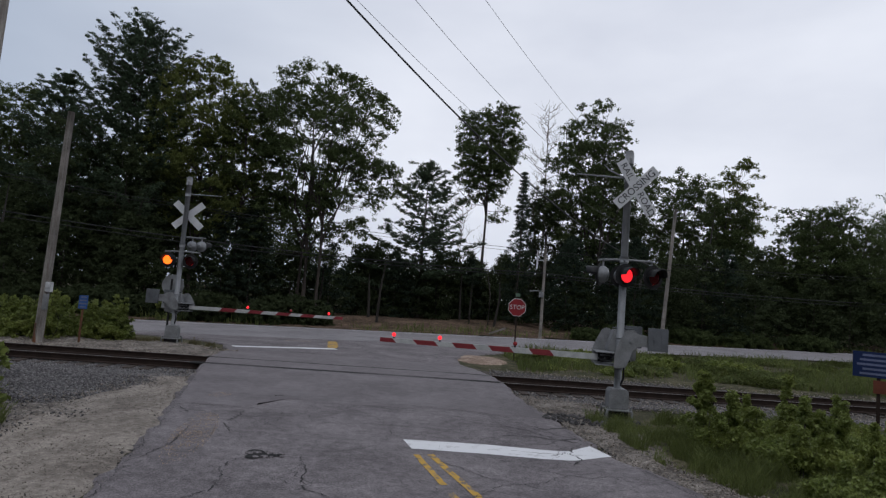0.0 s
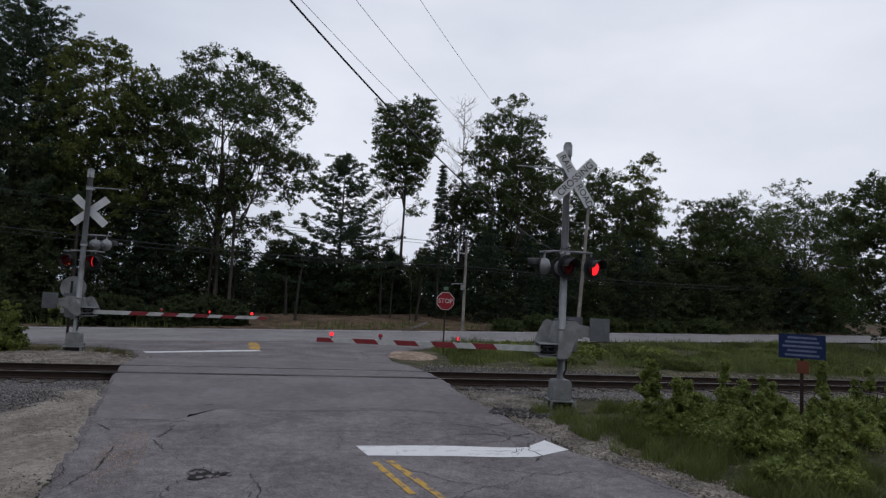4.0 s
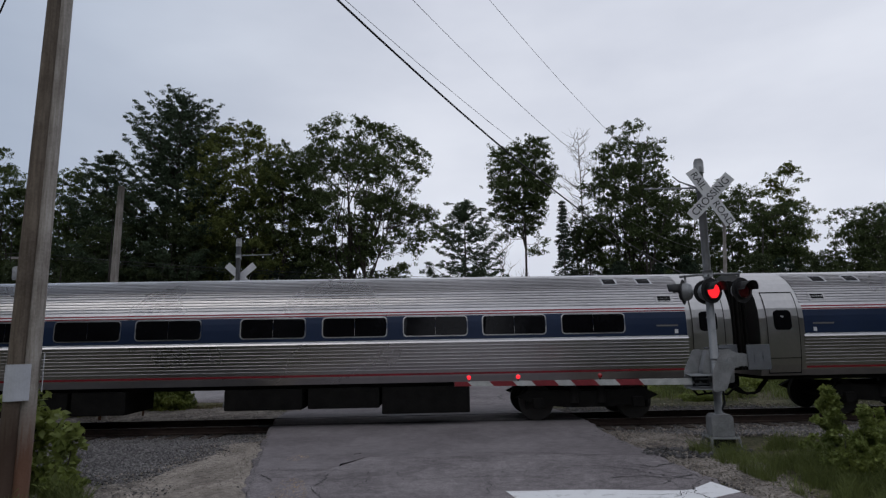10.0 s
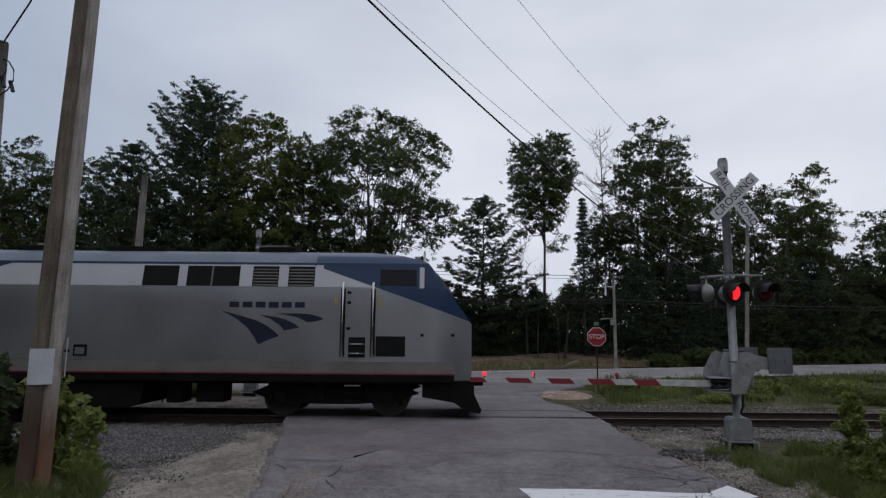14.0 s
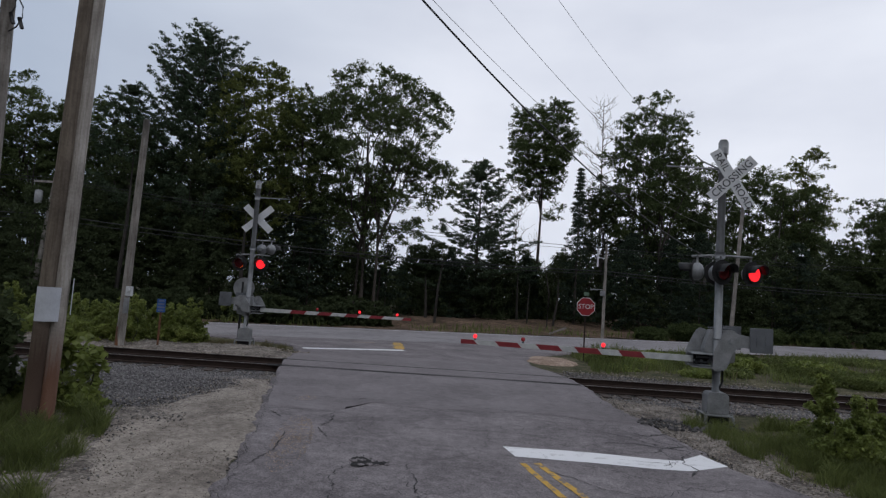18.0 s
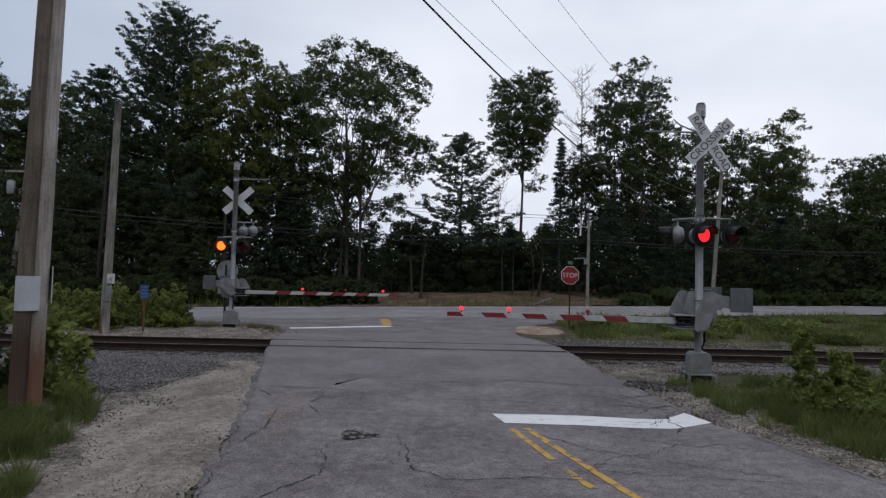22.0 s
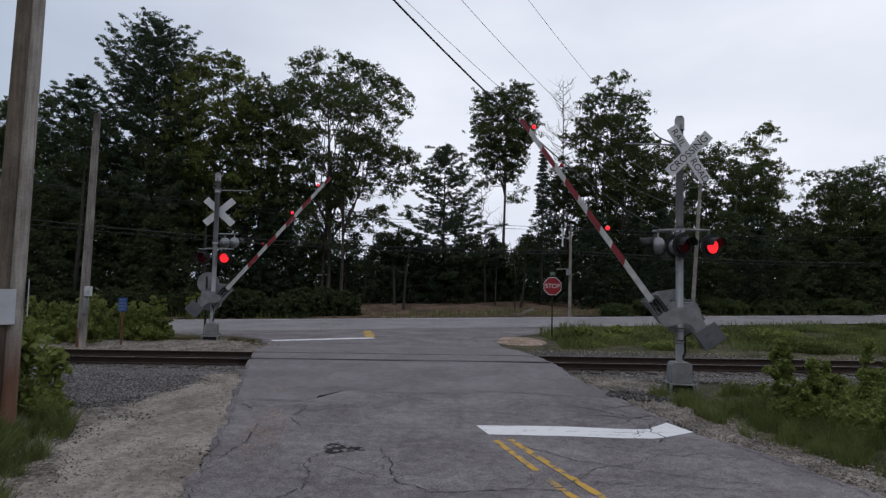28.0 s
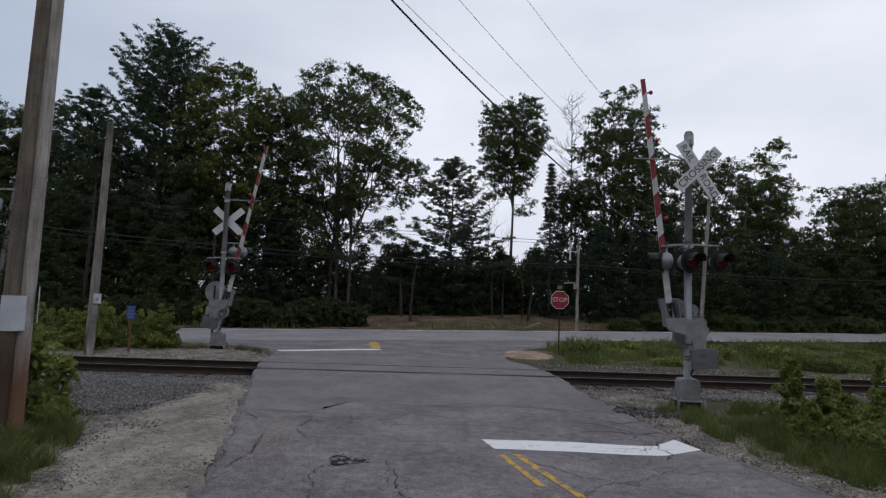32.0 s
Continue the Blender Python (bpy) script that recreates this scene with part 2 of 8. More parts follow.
M["stone_dark"] = mat("ballast_stone", (0.125, 0.118, 0.118), 0.88, scale=9, fine=60, var=0.3, island=0.6)
M["stone_tan"] = mat("tan_stone", (0.215, 0.185, 0.155), 0.88, scale=9, fine=60, var=0.3, island=0.5)
M["rail"] = mat("rusty_rail_steel", (0.034, 0.023, 0.019), 0.88, 0.0, scale=4, fine=40, var=0.35, spec=0.2)
M["railhead"] = mat("worn_rail_head", (0.20, 0.18, 0.17), 0.45, 0.6, scale=2, fine=60, var=0.2, bump=0.05)
M["tie"] = mat("creosoted_tie", (0.055, 0.042, 0.034), 0.9, scale=6, fine=40, bump=0.6)
def polemat(name, light, dark, stain=None, top=0.8):
    """Weathered round timber: grain and checks running up it, and a ragged stain at its foot."""
    m = mat(name, light, 0.9, scale=2.2, fine=30, bump=0.7, col2=dark)
    n, l = m.node_tree.nodes, m.node_tree.links
    b = n["Principled BSDF"]
    src = b.inputs["Base Color"].links[0].from_socket
    tc, mp, ns, mr, mx = n.new("ShaderNodeTexCoord"), n.new("ShaderNodeMapping"), n.new("ShaderNodeTexNoise"), n.new("ShaderNodeMapRange"), n.new("ShaderNodeMixRGB")
    mp.inputs["Scale"].default_value = (1, 1, 0.045)
    ns.inputs["Scale"].default_value, ns.inputs["Detail"].default_value, ns.inputs["Roughness"].default_value = 26, 6, 0.65
    l.new(tc.outputs["Object"], mp.inputs["Vector"])
    l.new(mp.outputs["Vector"], ns.inputs["Vector"])
    mr.inputs["From Min"].default_value, mr.inputs["From Max"].default_value = 0.40, 0.62
    l.new(ns.outputs["Fac"], mr.inputs["Value"])
    mx.blend_type = "MULTIPLY"
    mx.inputs[2].default_value = (0.62, 0.59, 0.56, 1)
    l.new(mr.outputs["Result"], mx.inputs[0])
    l.new(src, mx.inputs[1])
    src = mx.outputs["Color"]
    if stain:
        sep, ad, m2, m3 = n.new("ShaderNodeSeparateXYZ"), n.new("ShaderNodeMath"), n.new("ShaderNodeMapRange"), n.new("ShaderNodeMixRGB")
        l.new(tc.outputs["Object"], sep.inputs["Vector"])
        ad.operation = "MULTIPLY_ADD"
        ad.inputs[1].default_value = 1.7
        l.new(ns.outputs["Fac"], ad.inputs[0])
        l.new(sep.outputs["Z"], ad.inputs[2])
        m2.inputs["From Min"].default_value, m2.inputs["From Max"].default_value = top + 0.45, top + 1.15
        m2.inputs["To Min"].default_value, m2.inputs["To Max"].default_value = 0.9, 0.0
        l.new(ad.outputs[0], m2.inputs["Value"])
        l.new(m2.outputs["Result"], m3.inputs[0])
        l.new(src, m3.inputs[1])
        m3.inputs[2].default_value = (*stain, 1)
        src = m3.outputs["Color"]
    l.new(src, b.inputs["Base Color"])
    return m


M["pole_wood"] = polemat("weathered_pole_wood", (0.34, 0.315, 0.285), (0.17, 0.155, 0.14))
M["pole_grey"] = polemat("weathered_grey_pole", (0.47, 0.44, 0.40), (0.28, 0.255, 0.23), (0.115, 0.046, 0.022), 1.15)
M["pole_dark"] = polemat("brown_pole_wood", (0.20, 0.165, 0.13), (0.10, 0.080, 0.062), (0.050, 0.028, 0.018), 1.3)
M["galv"] = mat("galvanised_steel", (0.225, 0.233, 0.242), 0.5, 0.4, scale=5, fine=50, var=0.18, bump=0.08)
M["grey_paint"] = mat("grey_painted_steel", (0.225, 0.230, 0.235), 0.55, 0.2, scale=4, fine=40, var=0.3, bump=0.12)
M["black"] = mat("black_painted_metal", (0.012, 0.012, 0.013), 0.6, 0.0, scale=6, fine=40, bump=0.08)
M["rubber"] = mat("black_cable_rubber", (0.015, 0.015, 0.016), 0.65, bump=0)
M["white_sign"] = mat("white_sign_sheeting", (0.56, 0.57, 0.58), 0.5, scale=4, fine=60, var=0.1, bump=0.05)
M["sign_back"] = mat("bare_aluminium_sign_back", (0.40, 0.41, 0.42), 0.5, 0.6, var=0.15, bump=0.05)
M["red_sign"] = mat("red_sign_sheeting", (0.25, 0.014, 0.02), 0.45, var=0.15, bump=0.05)
M["red_stripe"] = mat("red_reflective_stripe", (0.19, 0.02, 0.026), 0.5, var=0.25, scale=5, bump=0.05)
M["arm_white"] = mat("dull_white_gate_board", (0.42, 0.43, 0.42), 0.6, var=0.2, scale=6, bump=0.05)
M["blue_sign"] = mat("blue_sign_sheeting", (0.009, 0.020, 0.075), 0.5, var=0.15, bump=0.05, spec=0.25)
M["concrete"] = mat("stained_concrete", (0.15, 0.142, 0.132), 0.9, scale=3, fine=30, bump=0.6, col2=(0.07, 0.065, 0.06))
M["wire"] = mat("weathered_wire", (0.018, 0.018, 0.02), 0.6, bump=0)
M["bark"] = mat("rough_grey_bark", (0.075, 0.062, 0.052), 0.95, scale=2.0, fine=14, bump=1.0, col2=(0.03, 0.025, 0.021))
# darker copy of the bark: the shade inside the woods put into the colour
M["bark_dark"] = mat("bark_with_woods_shade", (0.04, 0.034, 0.029), 0.95, scale=2.0, fine=14, bump=0.8, col2=(0.018, 0.015, 0.013))
M["bark_pale"] = mat("pale_dead_bark", (0.26, 0.24, 0.225), 0.9, scale=3, fine=15, bump=0.5, col2=(0.14, 0.125, 0.115))
M["leaf_oak"] = leafmat("broadleaf_foliage", (0.098, 0.126, 0.050), (0.056, 0.076, 0.031))
M["leaf_maple"] = leafmat("yellow_green_foliage", (0.145, 0.162, 0.048), (0.075, 0.097, 0.032))
M["leaf_pine"] = leafmat("pine_foliage", (0.076, 0.104, 0.060), (0.044, 0.064, 0.038))
M["leaf_spruce"] = leafmat("spruce_foliage", (0.048, 0.067, 0.044), (0.030, 0.044, 0.029))
# darker than the broadleaf green: understory shade is put into this colour
M["leaf_dark"] = leafmat("shade_darkened_foliage", (0.072, 0.092, 0.042), (0.042, 0.055, 0.027))
M["leaf_bush"] = leafmat("bright_shrub_foliage", (0.25, 0.285, 0.075), (0.13, 0.17, 0.045), rough=0.5, spec=0.3)
M["stone_dust"] = mat("dark_debris_chips", (0.075, 0.063, 0.053), 0.9, scale=9, fine=60, var=0.3, island=0.5)
M["stone_rust"] = mat("orange_grit_grains", (0.42, 0.31, 0.21), 0.9, scale=9, fine=60, var=0.3, island=0.4)
M["grass"] = leafmat("grass_blades", (0.175, 0.205, 0.066), (0.095, 0.12, 0.038), rough=0.5, spec=0.25)
M["grass_dry"] = leafmat("dry_grass_blades", (0.19, 0.165, 0.09), (0.10, 0.10, 0.045))


# ---- mesh helpers ----
def part(name, bm, material, parent=None, label="", smooth=False):
    """Links a bmesh as one mesh object under a thing or a part."""
    me = bpy.data.meshes.new(name)
    bm.to_mesh(me)
    bm.free()
    for m in (material if isinstance(material, (list, tuple)) else [material]):
        me.materials.append(m)
    if smooth:
        me.shade_smooth()
    ob = new(name, me)
    if parent is not None:
        ob.parent = parent
    if label:
        tagged(ob, label)
    return ob


def raw(name, verts, faces, material, parent=None, smooth=False):
    me = bpy.data.meshes.new(name)
    verts = np.asarray(verts, dtype=np.float32)
    faces = np.asarray(faces, dtype=np.int32)
    k = faces.shape[1]
    me.vertices.add(len(verts))
    me.vertices.foreach_set("co", verts.ravel())
    me.loops.add(faces.size)
    me.loops.foreach_set("vertex_index", faces.ravel())
    me.polygons.add(len(faces))
    me.polygons.foreach_set("loop_start", np.arange(0, faces.size, k, dtype=np.int32))
    me.update(calc_edges=True)
    me.validate()
    me.materials.append(material)
    if smooth:
        me.shade_smooth()
    ob = new(name, me)
    if parent is not None:
        ob.parent = parent
    return ob


def thing(name, m, label, category, group="", kind=""):
    ob = new(name)
    ob.empty_display_size = 0.2
    ob.matrix_world = m
    return tagged(ob, label, category, group, kind)


def box(bm, cx, cy, cz, sx, sy, sz, m=None, bevel=0.0, mi=0):
    """A box with its centre and full sizes, edges eased by bevel."""
    r = bmesh.ops.create_cube(bm, size=1)
    vs = r["verts"]
    mm = Matrix.Translation((cx, cy, cz)) @ Matrix.Diagonal((sx, sy, sz, 1))
    bmesh.ops.transform(bm, matrix=(m @ mm) if m else mm, verts=vs)
    fs = {f for v in vs for f in v.link_faces}
    if bevel:
        es = list({e for v in vs for e in v.link_edges})
        r2 = bmesh.ops.bevel(bm, geom=es, offset=bevel, segments=2, affect='EDGES', profile=0.7)
        fs = {f for f in fs if f.is_valid} | set(r2["faces"])
    for f in fs:
        f.material_index = mi
    return bm


def tube(bm, pts, radii, seg=10, cap=True, mi=0):
    """A round tapered tube along points."""
    pts = [Vector(p) for p in pts]
    if not isinstance(radii, (list, tuple)):
        radii = [radii] * len(pts)
    rings = []
    up = Vector((0, 0, 1))
    for i, p in enumerate(pts):
        d = (pts[min(i + 1, len(pts) - 1)] - pts[max(i - 1, 0)]).normalized()
        a = d.cross(up)
        if a.length < 1e-3:
            a = d.cross(Vector((1, 0, 0)))
        a.normalize()
        b = d.cross(a).normalized()
        rings.append([bm.verts.new(p + (a * math.cos(2 * math.pi * k / seg) + b * math.sin(2 * math.pi * k / seg)) * radii[i]) for k in range(seg)])
    for r0, r1 in zip(rings, rings[1:]):
        for k in range(seg):
            f = bm.faces.new((r0[k], r0[(k + 1) % seg], r1[(k + 1) % seg], r1[k]))
            f.material_index = mi
            f.smooth = True
    if cap:
        bm.faces.new(rings[0]).material_index = mi
        bm.faces.new(rings[-1][::-1]).material_index = mi
    return bm


def prism(bm, outline, y0, y1, mi=0):
    """A solid from an outline in x and z, between two depths."""
    a = [bm.verts.new((x, y0, z)) for x, z in outline]
    b = [bm.verts.new((x, y1, z)) for x, z in outline]
    n = len(a)
    fs = [bm.faces.new(a), bm.faces.new(b[::-1])]
    for i in range(n):
        fs.append(bm.faces.new((a[i], b[i], b[(i + 1) % n], a[(i + 1) % n])))
    for f in fs:
        f.material_index = mi
    bmesh.ops.recalc_face_normals(bm, faces=fs)
    return bm


def lettering(name, text, size, m, material, parent, depth=0.004, align='CENTER', bold=0.0):
    """Raised letters in the built-in font, facing local -y."""
    cu = bpy.data.curves.new(name, "FONT")
    cu.offset = bold
    cu.body, cu.size, cu.extrude, cu.align_x, cu.align_y = text, size, depth, align, 'CENTER'
    tmp = bpy.data.objects.new(name, cu)
    scene.collection.objects.link(tmp)
    me = bpy.data.meshes.new_from_object(tmp.evaluated_get(bpy.context.evaluated_depsgraph_get()))
    bpy.data.objects.remove(tmp)
    bpy.data.curves.remove(cu)
    me.materials.clear()
    me.materials.append(material)
    ob = new(name, me)
    ob.parent = parent
    ob.matrix_basis = m @ pose(0, 0, 0, 90, 0, 0)
    return ob


def smoothstep(a, b, v):
    t = np.clip((np.asarray(v, float) - a) / (b - a), 0, 1)
    return t * t * (3 - 2 * t)


def lump(x, y, f=1.0, seed=0.0):
    """Cheap smooth unevenness, about -1 to 1."""
    x, y = np.asarray(x, float) * f + seed, np.asarray(y, float) * f - seed * 0.7
    return (np.sin(x * 1.3 + np.sin(y * 0.9) * 1.4) + np.sin(y * 1.7 + np.sin(x * 1.1) * 1.3) + 0.6 * np.sin(x * 3.1 - y * 2.3 + 1.0) + 0.4 * np.sin(x * 5.3 + y * 4.7)) / 3.0

# ---- plan: the track runs almost straight across, the state road slants behind it ----
TA = math.atan(0.0905)                      # turn of the track
TC = Vector((0.0, 17.15, 0.0))              # a point on its centre line
TU, TN = Vector((math.cos(TA), math.sin(TA), 0)), Vector((-math.sin(TA), math.cos(TA), 0))
RAIL_Z = 0.06
TRACK = Matrix.Translation(TC) @ Matrix.Rotation(TA, 4, 'Z')
ROAD_A, ROAD_Y = 0.285, 34.57               # centre line of the state road: y = ROAD_Y + ROAD_A x
ROAD_ANG = math.atan(ROAD_A)


def state_z(x):
    return np.clip(0.0145 * np.asarray(x, float) - 0.03, -0.45, 1.3)


def off_state(x, y):
    return (np.asarray(y, float) - ROAD_Y - ROAD_A * np.asarray(x, float)) * math.cos(ROAD_ANG)


def off_track(x, y):
    return (np.asarray(x, float) * -math.sin(TA) + (np.asarray(y, float) - TC.y) * math.cos(TA))


# the lane's edges, from behind the camera to the junction
LANE_L = [(1.2, -14), (-0.4, -5), (-1.7, 1.5), (-2.5, 5.5), (-2.82, 6.9), (-3.4, 9.2), (-3.95, 10.95), (-4.7, 13.6), (-5.75, 17.6), (-6.15, 20.0), (-7.0, 22.0), (-9.2, 23.3), (-13.5, 25.2), (-20.0, 26.2), (-20.0, 31.2)]
LANE_R = [(11.5, -14), (7.6, -5), (5.6, 2.6), (4.5, 6.8), (4.15, 8.04), (3.6, 9.25), (3.27, 11.64), (2.84, 14.3), (2.68, 16.8), (2.35, 18.6), (1.62, 21.4), (1.62, 23.4), (2.65, 26.1), (6.0, 31.2)]


def lane_x(edge, y):
    return np.interp(y, [p[1] for p in edge], [p[0] for p in edge])


def ground_z(x, y):
    x, y = np.asarray(x, float), np.asarray(y, float)
    d = off_state(x, y)
    z = smoothstep(-9.5, -4.0, d) * state_z(x)
    z = z + 0.55 * smoothstep(5.5, 15, d) + 0.16 * lump(x, y, 0.35) * smoothstep(5, 9, d)
    n = np.abs(off_track(x, y))
    z = z - 0.135 * (1 - smoothstep(1.7, 3.4, n))
    z = z - 0.05 + 0.018 * lump(x, y, 0.9) + 0.010 * lump(x, y, 3.1, 4.0)
    # the verge by the signal rises a little towards the bushes
    z = z + 0.16 * smoothstep(5.4, 8.0, x - lane_x(LANE_R, y) + 4.5 - 4.5 * smoothstep(12, 14, y) * 0) * (1 - smoothstep(12.0, 14.5, y)) * smoothstep(3, 6, x)
    z = z - 0.35 * smoothstep(60, 200, np.hypot(x, y))
    return z


def sheet(name, xs, ys, zfun, material):
    xs, ys = np.asarray(xs, float), np.asarray(ys, float)
    X, Y = np.meshgrid(xs, ys)
    V = np.stack([X, Y, zfun(X, Y)], -1).reshape(-1, 3)
    nx, ny = len(xs), len(ys)
    i = np.arange(nx * ny).reshape(ny, nx)
    F = np.stack([i[:-1, :-1], i[:-1, 1:], i[1:, 1:], i[1:, :-1]], -1).reshape(-1, 4)
    return raw(name, V, F, material, smooth=True)


def graded(lo, hi, fine_lo, fine_hi, step):
    mid = np.arange(fine_lo, fine_hi + 1e-6, step)
    a, b = [], []
    s, v = step, fine_lo
    while v > lo:
        s *= 1.35
        v -= s
        a.append(max(v, lo))
    s, v = step, fine_hi
    while v < hi:
        s *= 1.35
        v += s
        b.append(min(v, hi))
    return np.concatenate([a[::-1], mid, b])


ground = sheet("ground", graded(-2500, 2500, -22, 24, 0.3), graded(-2500, 2500, -4, 46, 0.3), ground_z, M["soil"])
tagged(ground, "uneven grassy soil reaching to the woods", "ground", kind="structure")


def ribbon(name, left, right, zfun, material, cols=14, step=0.35, thick=0.07, rough=0.05, seed=0.0):
    """A paved strip between two edges, with crumbled borders and thickness."""
    ys = np.arange(left[0][1], left[-1][1] + 1e-6, step)
    V, F = [], []
    for y in ys:
        xl, xr = lane_x(left, y), lane_x(right, min(y, right[-1][1]))
        xl += rough * float(lump(y, 1.0, 2.7, seed)) + 0.4 * rough * float(lump(y, 3.0, 8.0, seed))
        xr += rough * float(lump(y, 7.0, 2.5, seed)) + 0.4 * rough * float(lump(y, 5.0, 8.4, seed))
        xs = np.concatenate([[xl - 0.04], np.linspace(xl, xr, cols), [xr + 0.04]])
        zs = zfun(xs, np.full_like(xs, y))
        zs[0] -= thick
        zs[-1] -= thick
        V += [(a, y, b) for a, b in zip(xs, zs)]
    k = cols + 2
    for r in range(len(ys) - 1):
        for c in range(k - 1):
            a = r * k + c
            F.append((a, a + 1, a + 1 + k, a + k))
    return raw(name, V, F, material, smooth=False)


def lane_z(x, y):
    d = off_state(x, y)
    z = smoothstep(-9.5, -4.0, d) * state_z(x)
    hump = RAIL_Z * (1 - smoothstep(0.9, 4.2, np.abs(off_track(x, y))))
    return z + hump + 0.006 * lump(x, y, 1.2, 2.0)


lane = ribbon("road_1", LANE_L, LANE_R, lane_z, M["asphalt"], cols=30, step=0.12, rough=0.09)
tagged(lane, "cracked patched grey asphalt lane over the railway crossing", "road", kind="structure")

# state road: a long slanting strip with shoulders, with a white edge line
X = np.concatenate([np.linspace(-260, -60, 30), np.arange(-58, 70, 2.0), np.linspace(72, 300, 30)])


def strip(name, xs, d0, d1, lift, material, n=4, bend=True):
    V, F = [], []
    ds = np.linspace(d0, d1, n)
    for x in xs:
        for d in ds:
            px, py = x - math.sin(ROAD_ANG) * d, ROAD_Y + ROAD_A * x + math.cos(ROAD_ANG) * d
            V.append((px, py, float(state_z(px)) + lift))
    for r in range(len(xs) - 1):
        for c in range(n - 1):
            a = r * n + c
            F.append((a, a + n, a + n + 1, a + 1))
    return raw(name, V, F, material)


state_road = strip("road_2", X, -4.6, 4.4, 0.012, M["asphalt_far"], 8)
tagged(state_road, "pale worn asphalt state road passing before the woods", "road", kind="structure")
for dd in (3.45, ):
    ob = strip("edge_line", X[20:-20], dd, dd + 0.13, 0.018, M["white_paint"], 2)
    tagged(ob, "thin worn white edge line on the state road", "road marking", kind="structure")

def patch(name, inside, x0, x1, y0, y1, material, rise=0.02, step=0.16, base=ground_z, soft=0.35):
    """A thin layer of another soil over the ground; it sinks away at its uneven border."""
    xs, ys = np.arange(x0, x1, step), np.arange(y0, y1, step)
    X2, Y2 = np.meshgrid(xs, ys)
    s = inside(X2, Y2) + 0.20 * lump(X2, Y2, 1.6, 3.0) + 0.12 * lump(X2, Y2, 4.5, 1.0)
    Z = base(X2, Y2) + np.clip(s / soft, -1, 1) * (rise + 0.02) + 0.008 * lump(X2, Y2, 5.0)
    i = np.arange(X2.size).reshape(X2.shape)
    keep = (s > -0.45)
    q = keep[:-1, :-1] & keep[:-1, 1:] & keep[1:, 1:] & keep[1:, :-1]
    F = np.stack([i[:-1, :-1], i[:-1, 1:], i[1:, 1:], i[1:, :-1]], -1)[q]
    used = np.unique(F)
    remap = np.zeros(X2.size, int)
    remap[used] = np.arange(len(used))
    V = np.stack([X2, Y2, Z], -1).reshape(-1, 3)[used]
    return raw(name, V, remap[F], material, smooth=True)


def gravel_left(x, y):
    n = off_track(x, y)
    e = lane_x(LANE_L, y)
    shoulder = np.interp(y, [9.5, 11.1, 12.8, 14.0, 15.0, 17.0], [2.05, 1.4, 1.1, 0.9, 0.45, 0.3])
    return np.minimum(np.minimum(e - shoulder - x, x + 60), np.minimum(n + np.interp(x, [-30, -9.0, -7.5, -6.1, -5.5, -5.2], [3.6, 5.0, 5.7, 6.8, 7.0, 4.0]), 2.3 - n))


def left_sand(x, y):
    e = lane_x(LANE_L, y)
    far = np.interp(y, [0, 5, 7, 8.5, 9.2, 11.5, 13.5, 15.2], [4.0, 2.2, 2.2, 2.4, 3.6, 4.0, 1.8, 0.8])
    return np.minimum(np.minimum(np.minimum((e - x) + 0.06, x - (e - far)), 15.6 - y), np.minimum(0.12 - gravel_left(x, y), y + 5))


def right_sand(x, y):
    e = lane_x(LANE_R, y)
    wide = np.interp(y, [2, 6, 9, 11, 13, 15, 16.2], [1.4, 1.1, 0.85, 1.5, 2.0, 1.7, 0.6])
    return np.minimum(np.minimum(x - e + 0.06, e + wide - x), np.minimum(16.0 - y, y + 5))


ob = patch("dirt_shoulder", left_sand, -9.5, 2.0, -6.0, 16.2, M["sand"], 0.03)
tagged(ob, "pale trampled sandy dirt beside the lane", "dirt", kind="structure")
ob = patch("dirt_shoulder", right_sand, 1.8, 10.5, -6.0, 16.5, M["trodden"], 0.03)
tagged(ob, "pale sandy dirt strip beside the lane", "dirt", kind="structure")


def trodden(x, y):
    e = lane_x(LANE_L, y)
    path = np.interp(y, [3, 6, 8, 10, 12, 14], [1.5, 1.35, 1.25, 1.2, 1.1, 0.8])
    rough_band = np.minimum(e - path - x + 0.55 * lump(x, y, 1.3, 5.0) + 0.35 * lump(x, y, 3.1, 2.0), x - (e - 4.2))
    return np.minimum(np.minimum(rough_band, left_sand(x, y) + 0.3), np.minimum(y - 4.5, 14.2 - y)) - 0.1


ob = patch("trodden_dirt", trodden, -9.5, -1.5, 4.0, 14.6, M["trodden"], 0.045, 0.14)
tagged(ob, "dark gravelly dirt trodden between ballast and sand", "dirt", kind="structure")


def gravel_right(x, y):
    n = off_track(x, y)
    e = lane_x(LANE_R, y)
    return np.minimum(x - e - 0.15, np.minimum(n + np.interp(x, [3, 5, 8, 14], [2.2, 3.2, 4.2, 3.6]), np.interp(x, [3, 6, 10], [3.0, 2.8, 2.4]) - n))


ob = patch("gravel_bed", gravel_left, -40, -4.0, 8.0, 21.0, M["gravel"], 0.015, 0.2)
tagged(ob, "dark grey crushed stone ballast under the track", "gravel", kind="structure")
ob = patch("gravel_bed", gravel_right, 2.0, 44, 12.0, 24.0, M["gravel_brown"], 0.015, 0.2)
tagged(ob, "dark grey crushed stone ballast under the track", "gravel", kind="structure")


def far_verge(x, y):
    n = off_track(x, y)
    return np.minimum(np.minimum(n - 1.7, np.interp(x, [-13, -8, -6], [3.9, 4.2, 3.2]) - n), np.minimum(x + 15, lane_x(LANE_L, y) + 0.4 - x))


ob = patch("stony_verge", far_verge, -16, -4.5, 17.0, 24.0, M["trodden"], 0.10, 0.16)
tagged(ob, "stony sandy verge heaped behind the rails", "dirt", kind="structure")


